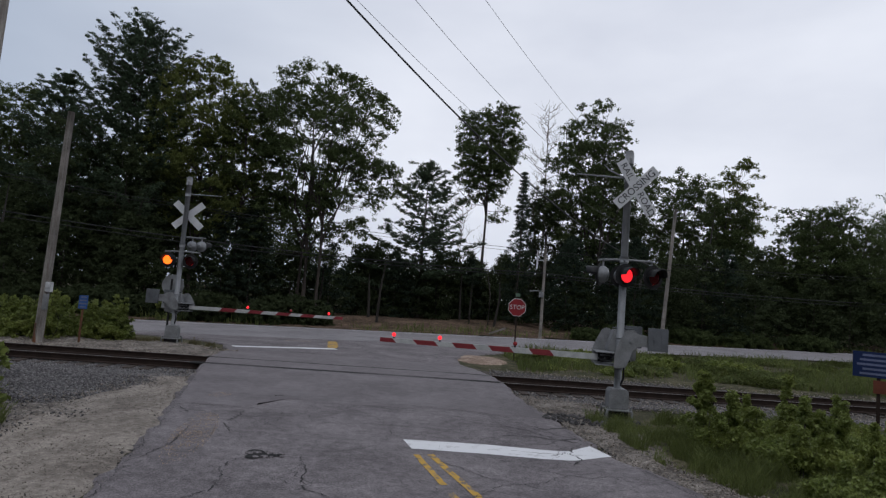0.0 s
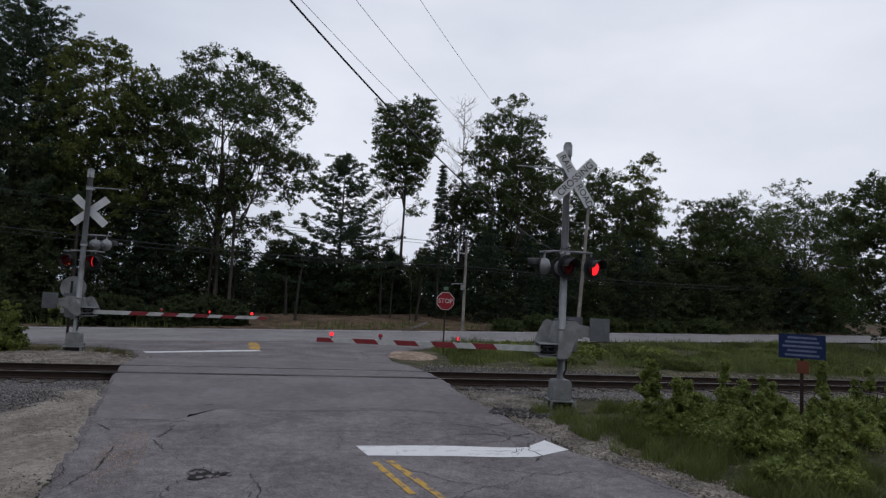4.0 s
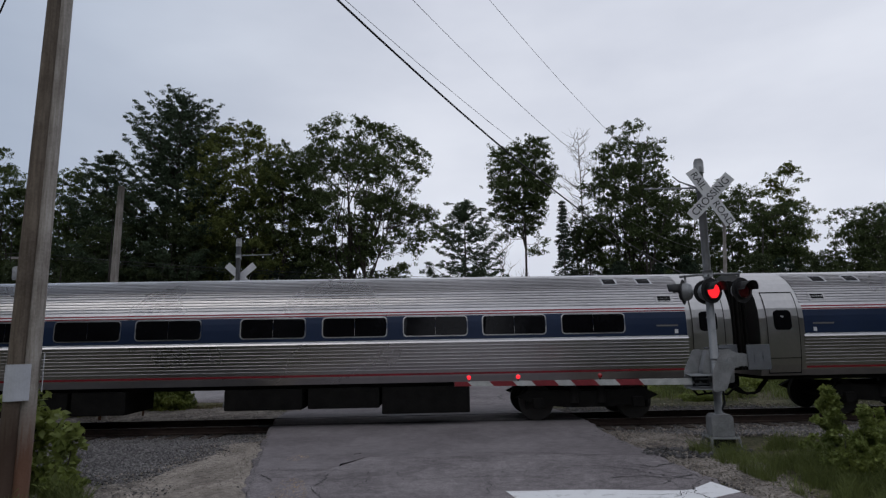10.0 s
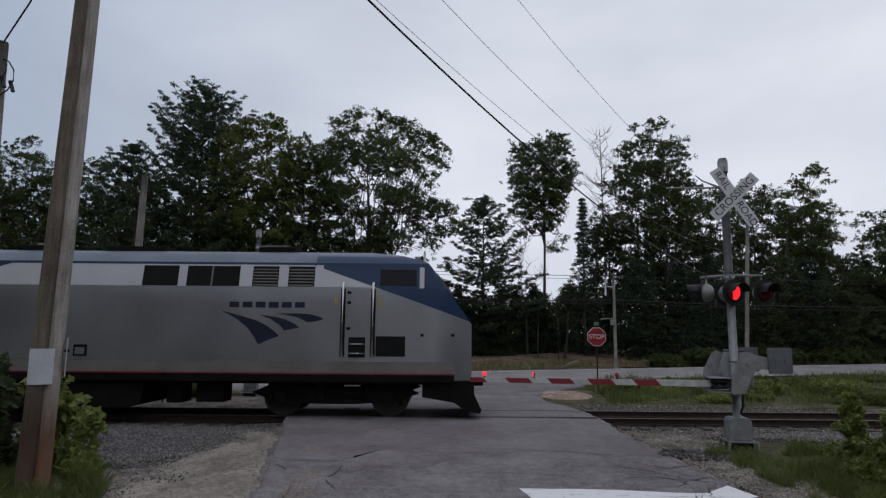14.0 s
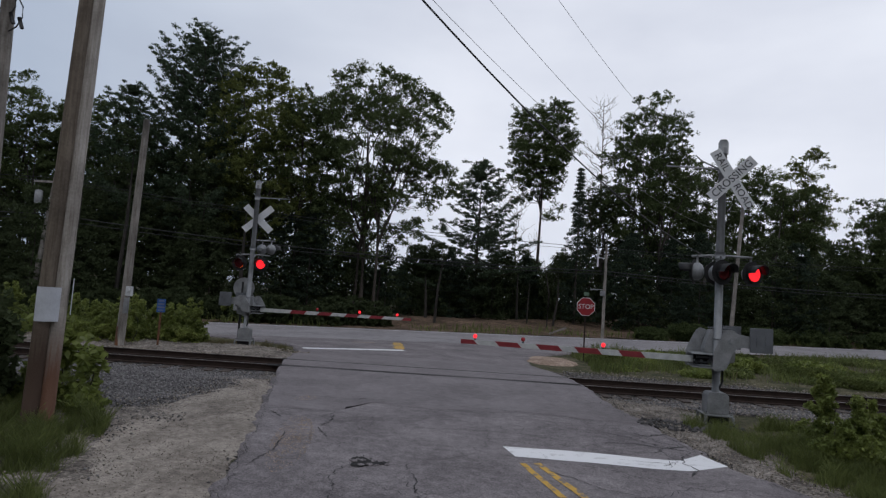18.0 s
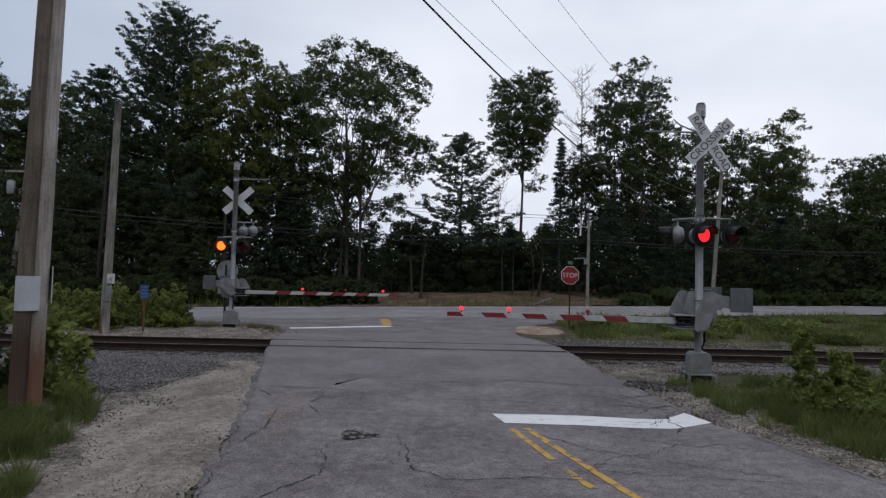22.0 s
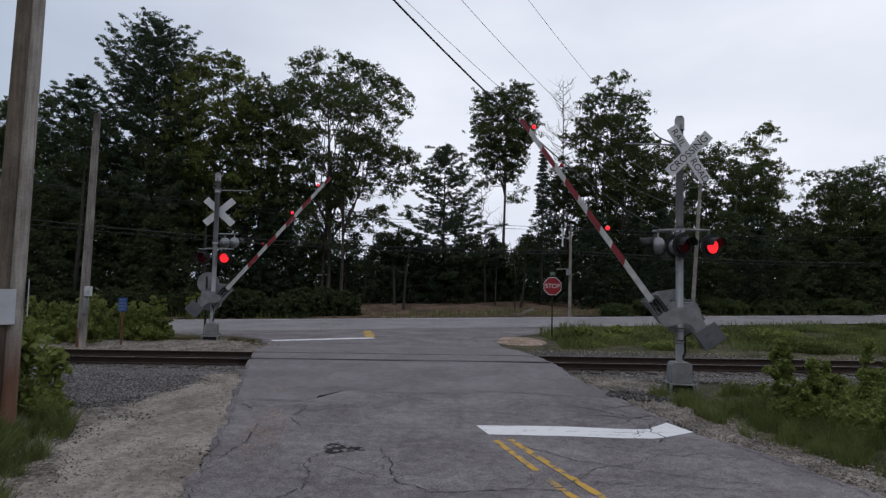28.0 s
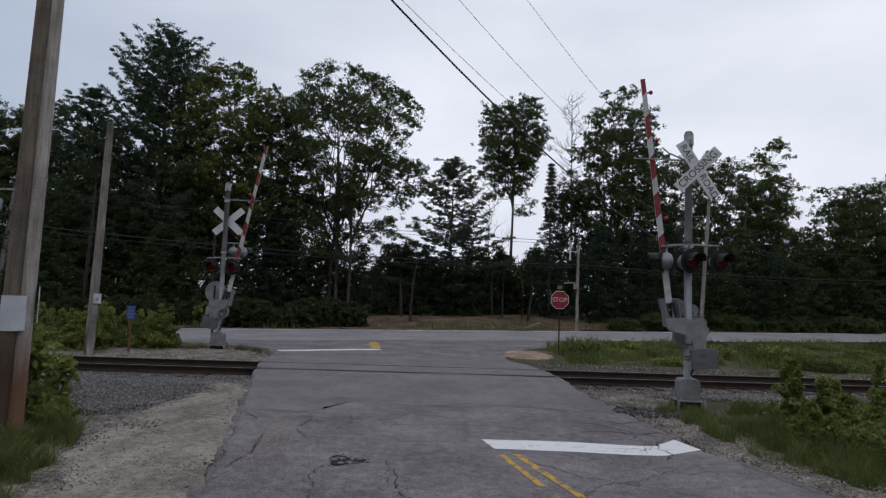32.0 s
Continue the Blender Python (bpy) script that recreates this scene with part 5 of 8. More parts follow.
        part("rung", bm, M["loco_silver"] if k < 2 else M["under"], th)
    P("yellow_mark", 2.30, 2.36, 2.78, 3.02, M["yellow_tag"], 0.006)
    P("yellow_mark", 3.42, 3.47, 2.85, 3.05, M["yellow_tag"], 0.006)
    P("side_vent", 1.68, 2.42, 1.55, 2.05, M["grille"], 0.007, "dark square side vent")
    for x in (0.45, 1.22):
        P("small_port", x, x + 0.08, 2.05, 2.12, M["grille"], 0.006)
    P("post", 3.80, 3.98, 3.27, 3.84, M["loco_pale"], 0.014, "riveted pale post")
    for i, (a, b) in enumerate(((4.01, 4.68), (4.93, 5.59))):
        g = P("louvre", a, b, 3.28, 3.80, M["grille"], 0.010, "dark louvred intake")
        for k in range(6):
            P("slat", a + 0.02, b - 0.02, 3.30 + 0.08 * k, 3.33 + 0.08 * k, M["loco_skirt"], 0.016, "", g)
        P("post", b + 0.03, (4.90 if i == 0 else 5.89), 3.27, 3.84, M["loco_pale"], 0.014, "riveted pale post")
    for a, b, c in ((5.92, 7.26, 6.62), (7.48, 8.38, None)):
        g = P("upper_window", a, b, 3.28, 3.80, M["grille"], 0.010, "dark upper opening")
        if c:
            P("mullion", c - 0.02, c + 0.02, 3.28, 3.80, M["loco_skirt"], 0.014, "", g)
    P("post", 7.30, 7.45, 3.27, 3.84, M["loco_pale"], 0.014, "riveted pale post")
    P("dark_opening", 13.70, 14.60, 3.36, 3.87, M["grille"], 0.012, "dark opening in the upper band")
    h = P("hatch", 9.62, 9.96, 1.50, 1.79, M["grille"], 0.007, "small dark fuel hatch")
    P("hatch_door", 9.68, 9.92, 1.55, 1.72, M["loco_silver"], 0.010, "", h)
    P("hatch_latch", 10.05, 10.18, 1.60, 1.66, M["grille"], 0.007)
    for a, b in ((14.84, 16.51), (16.79, 18.44)):
        g = P("radiator_grille", a, b, 1.55, 2.27, M["grille"], 0.008, "large dark radiator grille")
        for k in range(9):
            P("slat", a + 0.03, b - 0.03, 1.59 + 0.075 * k, 1.615 + 0.075 * k, M["under"], 0.013, "", g)
        P("bar", (a + b) / 2 - 0.025, (a + b) / 2 + 0.025, 1.55, 2.27, M["loco_skirt"], 0.015, "", g)
    d = P("rear_door", 18.56, 19.06, 1.42, 3.22, M["loco_silver"], 0.009, "flush rear door")
    P("door_window", 18.62, 18.98, 2.72, 3.18, M["train_glass"], 0.012, "dark door window", d)
    for x in (18.42, 19.20):
        P("rail_recess", x - 0.05, x + 0.05, 1.50, 2.95, M["grille"], 0.008, "dark recess behind the rail")
        bm = bmesh.new()
        tube(bm, [(x * sx, -1.53, 1.52), (x * sx, -1.59, 1.56), (x * sx, -1.59, 2.86), (x * sx, -1.53, 2.9)], 0.024, 8)
        part("grab_rail", bm, M["stainless_plain"], th, "steel grab rail")
    P("step_slot", 18.70, 19.05, 1.20, 1.34, M["grille"], 0.010)
    P("seam", 12.2, 12.22, 1.45, 3.2, M["loco_skirt"], 0.005)
    P("seam", 12.2, 13.0, 3.18, 3.20, M["loco_skirt"], 0.005)
    logo(th, 3.74, 1.82, 2.58, 0.84, HW, M["navy"], sx)
    xm = 13.95
    lettering("road_number", number, 1.0, pose(xm * sx, -1.531, 2.02), M["navy"], th, 0.002, bold=0.012)
    # nose: glass, lamps, emblem
    for y0, y1 in ((-0.92, -0.08), (0.08, 0.92)):
        bm = bmesh.new()
        vs = [bm.verts.new((x * sx, y, z)) for x, y, z in ((0.52, y0, 3.13), (0.52, y1, 3.13), (0.93, y1 * 0.97, 3.70), (0.93, y0 * 0.97, 3.70))]
        n2 = [bm.verts.new(v.co + Vector((0.04 * sx, 0, -0.03))) for v in vs]
        bm.faces.new(vs)
        for i in range(4):
            bm.faces.new((vs[i], n2[i], n2[(i + 1) % 4], vs[(i + 1) % 4]))
        for v in vs:
            v.co += Vector((-0.03 * sx, 0, 0.022))
        part("windshield", bm, M["windshield"], th, "sloped windshield with pale sky sheen in its colour")
    for y, z, r in ((-0.14, 2.60, 0.06), (0.14, 2.60, 0.06), (-0.84, 2.14, 0.07), (0.84, 2.14, 0.07)):
        bm = bmesh.new()
        x = 0.13 if z > 2.4 else 0.0
        tube(bm, [((x + (0.0 if z > 2.4 else -0.012)) * sx, y, z), ((x + 0.14) * sx, y, z)], r, 14)
        part("headlight", bm, M["headlight"] if sx > 0 else M["train_glass"], th, "round nose lamp")
    for y in (-0.55, 0.55):
        bm = bmesh.new()
        box(bm, -0.01 * sx, y, 1.66, 0.04, 0.26, 0.24, bevel=0.01)
        part("nose_port", bm, M["grille"], th, "dark nose opening")
    bm = bmesh.new()
    prism(bm, [(0.24 * sx, 2.76), (0.42 * sx, 3.0), (0.44 * sx, 2.99), (0.27 * sx, 2.75)], -0.22, 0.22)
    part("emblem_plate", bm, M["loco_pale"], th, "pale emblem on the nose")
    bm = bmesh.new()
    prism(bm, [(0.1 * sx, 0.95), (-0.05 * sx, 0.9), (-0.06 * sx, 0.62), (-0.24 * sx, 0.24), (-0.20 * sx, 0.16), (0.12 * sx, 0.20), (0.45 * sx, 0.42), (1.25 * sx, 0.55), (1.25 * sx, 0.95)], -1.35, 1.35)
    part("pilot", bm, M["under"], th, "black pilot plate under the nose")
    for x, ln in ((-0.14, 0.45), (19.85, 0.75)):
        bm = bmesh.new()
        box(bm, x * sx, 0, 0.85, ln, 0.22, 0.22, bevel=0.03)
        part("coupler", bm, M["under"], th, "steel coupler")
    # roof details
    bm = bmesh.new()
    tube(bm, [(1.25 * sx, -0.5, 4.0), (1.25 * sx, -0.5, 4.35)], 0.03, 8)
    part("antenna", bm, M["train_white"], th, "pale roof antenna")
    for x, l in ((5.2, 1.0), (9.0, 1.6), (14.6, 1.4), (11.8, 0.7), (17.0, 1.0)):
        bm = bmesh.new()
        box(bm, x * sx, 0, 4.33, l, 1.5, 0.13, bevel=0.03)
        part("roof_hatch", bm, M["under"], th, "dark raised roof hatch")
    # below the frame
    bm = bmesh.new()
    box(bm, 9.8 * sx, 0, 0.98, 17.8, 2.7, 0.26, bevel=0.03)
    part("underframe", bm, M["under"], th, "black underframe")
    bm = bmesh.new()
    prism(bm, [(8.2 * sx, 0.9), (8.3 * sx, 0.34), (8.6 * sx, 0.24), (11.9 * sx, 0.24), (12.2 * sx, 0.34), (12.3 * sx, 0.9)], -1.36, 1.36)
    part("fuel_tank", bm, M["under"], th, "black fuel tank")
    for x, l, z in ((6.6, 0.7, 0.62), (7.5, 0.4, 0.6), (13.4, 0.9, 0.55)):
        bm = bmesh.new()
        box(bm, x * sx, -0.9, z, l, 0.6, 0.5, bevel=0.03)
        part("equipment_box", bm, M["under"], th)
    bogie(th, 3.46, 2.75, 0.508, sx, True)
    bogie(th, 16.3, 2.75, 0.508, sx, True)
    return th


def coach(windows, logos, label):
    th = thing("passenger_coach", TRACK @ pose(400, 0, RAIL_Z), label, "train car", "train vehicles")
    HW = COACH_HW

    def profile(flute):
        pts = []
        for z in np.arange(1.05, 1.301, 0.05):
            pts.append((interp(HW, z), z))
        zones = [(1.30, 2.04, 9, 0.34), (2.86, 3.36, 7, 0.40), (3.36, 3.72, 8, 0.40)]
        for z0, z1, m, ridge in zones:
            if z0 > 2.5 and z0 < 3.0:
                for z in np.arange(2.08, 2.85, 0.06):
                    pts.append((interp(HW, z), z))
            for k in range(m):
                for f, out in ((0.02, 0.0), (1 - ridge, 0.0), (1 - ridge * 0.8, 0.026), (1 - ridge * 0.35, 0.026)):
                    z = z0 + (z1 - z0) * (k + f) / m
                    pts.append((interp(HW, z) + (out if flute else 0.0), z))
        for z in (3.74, 3.78):
            pts.append((interp(HW, z), z))
        pts.append((0.0, 3.82))
        return pts

    def shell(name, x0, x1, flute, material, caps, label):
        bm = bmesh.new()
        pr = profile(flute)
        full = [(-y, z) for y, z in pr] + [(y, z) for y, z in pr[-2::-1]]
        rows = [[bm.verts.new((x, y, z)) for y, z in full] for x in (x0, x1)]
        for k in range(len(full) - 1):
            bm.faces.new((rows[0][k], rows[0][k + 1], rows[1][k + 1], rows[1][k]))
        bm.faces.new((rows[0][0], rows[1][0], rows[1][-1], rows[0][-1]))
        for c in caps:
            bm.faces.new(rows[c])
        bmesh.ops.recalc_face_normals(bm, faces=bm.faces[:])
        return part(name, bm, material, th, label)

    shell("body", 1.50, 24.25, True, M["stainless"], (), "fluted stainless steel body")
    shell("vestibule", 0.36, 1.50, False, M["stainless_plain"], (0,), "plain stainless steel vestibule end")
    shell("vestibule", 24.25, 25.39, False, M["stainless_plain"], (1,), "plain stainless steel vestibule end")

    def B(name, x0, x1, z0, z1, m, off=0.004, label="", parent=None, steps=4):
        return side_band(name, x0, x1, z0, z1, HW, m, parent or th, 1, off, steps, label)

    B("blue_band", 1.52, 24.23, 2.11, 2.705, M["coach_blue"], 0.005, "blue band along the windows")
    B("stripe", 1.52, 24.23, 2.722, 2.752, M["train_red"], 0.006, "thin red stripe", None, 1)
    B("stripe", 1.52, 24.23, 2.752, 2.782, M["train_white"], 0.006, "thin white stripe", None, 1)
    B("stripe", 1.52, 24.23, 2.782, 2.820, M["train_red"], 0.006, "thin red stripe", None, 1)
    B("stripe", 1.52, 24.23, 2.055, 2.105, M["train_white"], 0.006, "thin white stripe", None, 1)
    B("stripe", 1.52, 24.23, 1.235, 1.285, M["train_red"], 0.006, "thin red stripe", None, 1)
    for x in windows:
        f = flat_panel("window", rounded(x - 0.03, x + 1.60, 2.185, 2.70, 0.10), HW, M["stainless_plain"], th, 1, 0.012, label="bright metal window frame")
        flat_panel("pane", rounded(x - 0.002, x + 0.783, 2.213, 2.677, 0.08, (0, 3)), HW, M["train_glass"], f, 1, 0.018, label="dark window pane")
        flat_panel("pane", rounded(x + 0.789, x + 1.572, 2.213, 2.677, 0.08, (1, 2)), HW, M["train_glass"], f, 1, 0.018, label="dark window pane")
    for e in (0, 1):
        X = (lambda v: v) if e == 0 else (lambda v: 25.75 - v)
        a, b = sorted((X(0.56), X(1.37)))
        d = B("door", a, b, 1.12, 3.16, M["stainless_plain"], 0.012, "stainless steel side door", None, 10)
        for za, zb in ((1.10, 1.13), (1.48, 1.50), (3.15, 3.18)):
            B("door_seam", a - 0.02, b + 0.02, za, zb, M["grille"], 0.016, "", d, 1)
        for xx in (a - 0.02, b):
            B("door_seam", xx, xx + 0.02, 1.12, 3.16, M["grille"], 0.016, "", d, 10)
        a, b = sorted((X(0.735), X(1.195)))
        flat_panel("door_window", rounded(a, b, 2.20, 2.70, 0.10), HW, M["train_glass"], d, 1, 0.022, label="dark rounded door window")
        a, b = sorted((X(1.84), X(2.18)))
        B("small_window", a, b, 2.97, 3.12, M["train_glass"], 0.026, "small dark sign window", None, 2)
        B("small_frame", a - 0.04, b + 0.04, 2.93, 3.16, M["stainless_plain"], 0.022, "steel frame", None, 2)
        for u in (2.2, 3.12):
            a, b = sorted((X(u), X(u + 0.32)))
            B("roof_vent", a, b, 3.48, 3.63, M["grille"], 0.028, "dark roof vent", None, 3)
            B("vent_frame", a - 0.04, b + 0.04, 3.46, 3.65, M["loco_pale"], 0.024, "steel frame", None, 3)
        for k, u in enumerate((1.75, )):
            a, b = sorted((X(u), X(u + 0.09)))
            B("mark", a, b, 2.16, 2.26, M["train_white"], 0.009, "small pale round mark", None, 1)
        a, b = sorted((X(1.75), X(2.3)))
        B("text_bar", a, b, 2.34, 2.38, M["loco_skirt"], 0.009, "bar of small writing", None, 1)
        # dark folding passage between the cars
        bm = bmesh.new()
        xx = 0.20 if e == 0 else 25.55
        for k in range(4):
            box(bm, xx - 0.15 + 0.10 * k, 0, 2.35, 0.06, 1.75 + 0.1 * (k % 2), 2.35, bevel=0.02)
        box(bm, xx, 0, 2.35, 0.36, 1.6, 2.2)
        part("gangway", bm, M["under"], th, "black folding gangway")
        bm = bmesh.new()
        box(bm, xx, 0, 0.85, 0.45, 0.3, 0.3, bevel=0.03)
        part("coupler", bm, M["under"], th, "steel coupler")
        for k in range(3):
            bm = bmesh.new()
            x0 = X(0.9 + 0.15 * k)
            x1 = X(-0.05)
            tube(bm, [(x0, -0.8 + 0.3 * k, 0.98), ((x0 * 2 + x1) / 3, -0.8 + 0.3 * k, 0.62 - 0.06 * k), ((x0 + 2 * x1) / 3, -0.8 + 0.3 * k, 0.55), (x1, -0.8 + 0.3 * k, 0.8)], 0.03, 6)
            part("hose", bm, M["under"], th, "black hose")
    for x0 in logos:
        logo(th, x0, 2.19, 0.82, 0.27, HW, M["train_white"], 1, True, 0.009)
    bm = bmesh.new()
    box(bm, 12.875, 0, 1.02, 24.6, 2.5, 0.16, bevel=0.03)
    part("underframe", bm, M["under"], th, "black underframe")
    ru2 = random.Random(int(sum(windows) * 100))
    x = 6.6
    while x < 18.6:
        l = ru2.uniform(1.1, 2.6)
        if ru2.random() < 0.9:
            bm = bmesh.new()
            hgt = ru2.uniform(0.5, 0.7)
            box(bm, x + l / 2, -0.55, 0.95 - hgt / 2, l, 1.6, hgt, bevel=0.04)
            part("equipment_box", bm, M["under"], th, "black underfloor equipment box")
        x += l + ru2.uniform(0.06, 0.28)
    bogie(th, 4.04, 2.55, 0.457)
    bogie(th, 21.71, 2.55, 0.457)
    return th


WB = [4.46, 6.45, 8.45, 10.42, 13.0, 15.03, 17.05, 19.04, 21.05]
COACH_L = "stainless steel passenger coach with blue window band"
loco_lead = locomotive("113", 1, "silver and blue diesel locomotive leading the train")
train = [
    (loco_lead, -20.15),
    (coach([3.28, 5.26, 7.25, 9.24, 15.89, 17.9, 19.86], [22.1], "stainless steel cafe car with few windows"), 0.0),
    (coach(WB, [2.72], COACH_L), 25.75),
    (coach(WB[:-1], [21.2], COACH_L), 51.5),
    (coach(WB[:-1], [21.2], COACH_L), 77.25),
    (coach(WB, [2.72], COACH_L), 103.0),
    (locomotive("95", -1, "silver and blue diesel locomotive pushing at the rear"), 128.75 + 20.15),
]

# ---- the dark car on the state road ----
M["car_paint"] = mat("dark_navy_car_paint", (0.004, 0.0045, 0.008), 0.22, 0.0, var=0.2, bump=0, spec=0.3)
M["car_glass"] = mat("dark_car_glass", (0.010, 0.009, 0.013), 0.12, spec=0.25, bump=0)
M["alloy"] = mat("bright_alloy_rim", (0.40, 0.40, 0.41), 0.35, 0.8, bump=0.03)
M["tyre"] = mat("black_tyre_rubber", (0.02, 0.02, 0.021), 0.85, bump=0.1)
M["lens_clear"] = mat("clear_lamp_lens", (0.5, 0.5, 0.52), 0.15, spec=0.6, bump=0)
car = thing("suv_car", pose(-60, 20, 0), "large dark navy sport utility car driving past", "car")
bm = bmesh.new()
low = [(-2.62, 0.45), (-2.55, 0.35), (-2.0, 0.32), (2.1, 0.30), (2.58, 0.38), (2.64, 0.62), (2.63, 1.06), (2.48, 1.18), (1.40, 1.29), (1.15, 1.31), (-2.50, 1.31), (-2.64, 1.05)]
prism(bm, low, -0.98, 0.98)
bmesh.ops.bevel(bm, geom=[e for e in bm.edges if abs(e.verts[0].co.y - e.verts[1].co.y) < 0.01], offset=0.07, segments=3, affect='EDGES')
part("body", bm, M["car_paint"], car, "dark navy car body", True)
bm = bmesh.new()
cab = [(-2.55, 1.20), (1.25, 1.20), (0.35, 1.84), (-0.2, 1.92), (-2.1, 1.93), (-2.42, 1.85)]
a = [bm.verts.new((x, -0.95 if z < 1.3 else -0.84, z)) for x, z in cab]
b = [bm.verts.new((x, 0.95 if z < 1.3 else 0.84, z)) for x, z in cab]
bm.faces.new(a)
bm.faces.new(b[::-1])
for i in range(6):
    bm.faces.new((a[i], b[i], b[(i + 1) % 6], a[(i + 1) % 6]))
bmesh.ops.recalc_face_normals(bm, faces=bm.faces[:])
bmesh.ops.bevel(bm, geom=bm.edges[:], offset=0.05, segments=2, affect='EDGES')
part("cabin", bm, M["car_paint"], car, "dark roof and pillars")
for x0, x1, x2, x3 in ((-2.35, -1.25, -1.25, -2.22), (-1.17, -0.15, -0.15, -1.17), (-0.07, 0.95, 0.25, -0.07)):
    bm = bmesh.new()
    for s in (-1, 1):
        v = [bm.verts.new((x, s * (0.952 if z < 1.3 else 0.868), z)) for x, z in ((x0, 1.34), (x1, 1.34), (x2, 1.78), (x3, 1.78))]
        v2 = [bm.verts.new(q.co + Vector((0, -s * 0.06, 0))) for q in v]
        bm.faces.new(v)
        for i in range(4):
            bm.faces.new((v[i], v2[i], v2[(i + 1) % 4], v[(i + 1) % 4]))
    part("side_window", bm, M["car_glass"], car, "dark side window")
for x in (-1.55, 1.62):
    for y in (-0.88, 0.88):
        bm = bmesh.new()
        tube(bm, [(0, -0.14, 0), (0, -0.11, 0), (0, 0.11, 0), (0, 0.14, 0)], [0.33, 0.40, 0.40, 0.33], 24)
        w = part("wheel", bm, M["tyre"], car)
        w.matrix_basis = pose(x, y, 0.40)
        bm = bmesh.new()
        sgn = -1 if y < 0 else 1
        disc(bm, pose(0, sgn * 0.135, 0, 0, 0, 0 if y < 0 else 180), 0.10, 0.02)
        for k in range(10):
            box(bm, 0, sgn * 0.14, 0.17, 0.045, 0.02, 0.22, Matrix.Rotation(2 * math.pi * k / 10, 4, 'Y'))
        tube(bm, [(0, sgn * 0.13, 0), (0, sgn * 0.15, 0)], 0.05, 10)
        part("rim", bm, M["alloy"], w, "bright spoked alloy rim")
for y in (-0.72, 0.72):
    bm = bmesh.new()
    box(bm, 2.54, y, 1.02, 0.22, 0.44, 0.20, bevel=0.04)
    part("headlight", bm, M["lens_clear"], car)
    bm = bmesh.new()
    box(bm, -2.58, y * 1.2, 1.15, 0.16, 0.22, 0.34, bevel=0.03)
    part("tail_light", bm, M["dark_lens"], car)
    bm = bmesh.new()
    tube(bm, [(-2.0, y * 0.98, 1.95), (-1.9, y * 0.98, 2.0), (-0.2, y * 0.98, 2.0), (-0.1, y * 0.98, 1.93)], 0.02, 6)
    part("roof_rail", bm, M["alloy"], car)
for x in (-1.05, 0.05):
    bm = bmesh.new()
    box(bm, x, -0.995, 1.08, 0.20, 0.03, 0.035, bevel=0.008)
    part("door_handle", bm, M["alloy"], car)
bm = bmesh.new()
box(bm, 0.75, -1.08, 1.32, 0.14, 0.2, 0.16, bevel=0.04)
part("mirror", bm, M["car_paint"], car)
for o in car.children_recursive:      # true length about 5 m
    o.data.transform(Matrix.Scale(0.95, 4))
    mb = o.matrix_basis.copy()
    mb.translation *= 0.95
    o.matrix_basis = mb

# ---- trees ----
def leaf_quads(rng, cent, rad, count, size, flat=1.0, droop=0.0):
    """Leaf-shaped quads scattered through clumps; cent (k,3), rad (k,)."""
    k = len(cent)
    idx = np.repeat(np.arange(k), count)
    n = len(idx)
    d = rng.normal(size=(n, 3))
    d /= np.linalg.norm(d, axis=1)[:, None]
    r = rng.random(n) ** 0.45
    p = cent[idx] + d * (r * rad[idx])[:, None] * np.array([1, 1, flat])
    a = rng.normal(size=(n, 3))
    a[:, 2] = a[:, 2] * 0.6 - droop
    a /= np.linalg.norm(a, axis=1)[:, None]
    b = np.cross(a, rng.normal(size=(n, 3)))
    b /= np.linalg.norm(b, axis=1)[:, None] + 1e-9
    s = size * (0.65 + 0.7 * rng.random(n))[:, None]
    V = np.stack([p - a * s, p + b * s * 0.55, p + a * s, p - b * s * 0.55], 1).reshape(-1, 3)
    F = np.arange(4 * n).reshape(-1, 4)
    return V, F


def leaf_tris(rng, cent, rad, count, size, flat=0.7, up=0.6, slim=0.9, along_=None):
    """Small three-cornered leaves round the centres, lying more or less level; along_ gives needles a direction."""
    k = len(cent)
    idx = np.repeat(np.arange(k), count)
    n = len(idx)
    d = rng.normal(size=(n, 3))
    d /= np.linalg.norm(d, axis=1)[:, None]
    p = cent[idx] + d * ((rng.random(n) ** 0.5) * rad[idx])[:, None] * np.array([1, 1, flat])
    nor = rng.normal(size=(n, 3)) + np.array([0, 0, up])
    nor /= np.linalg.norm(nor, axis=1)[:, None] + 1e-9
    w = rng.normal(size=(n, 3))
    if along_ is not None:
        w = w * 0.55 + along_[idx]
    a = np.cross(np.cross(nor, w), nor)
    a /= np.linalg.norm(a, axis=1)[:, None] + 1e-9
    b = np.cross(nor, a)
    s = size * (0.6 + 0.8 * rng.random(n))[:, None]
    V = np.stack([p - a * s * 0.8 - b * s * slim * 0.5, p + a * s, p - a * s * 0.5 + b * s * slim * 0.7], 1).reshape(-1, 3)
    return V, np.arange(3 * n).reshape(-1, 3)


def limb(bm, a, b, r0, r1, rng, sag=0.1, seg=6):
    a, b = np.array(a, float), np.array(b, float)
    L = np.linalg.norm(b - a)
    pts, rs = [], []
    for i in range(5):
        t = i / 4
        q = a + (b - a) * t + np.array([rng.normal() * 0.04 * L, rng.normal() * 0.04 * L, math.sin(t * math.pi) * sag * L]) * (0 if i in (0, 4) else 1)
        pts.append(q)
        rs.append(r0 + (r1 - r0) * t)
    tube(bm, pts, rs, seg, cap=False)
    return np.array(pts)


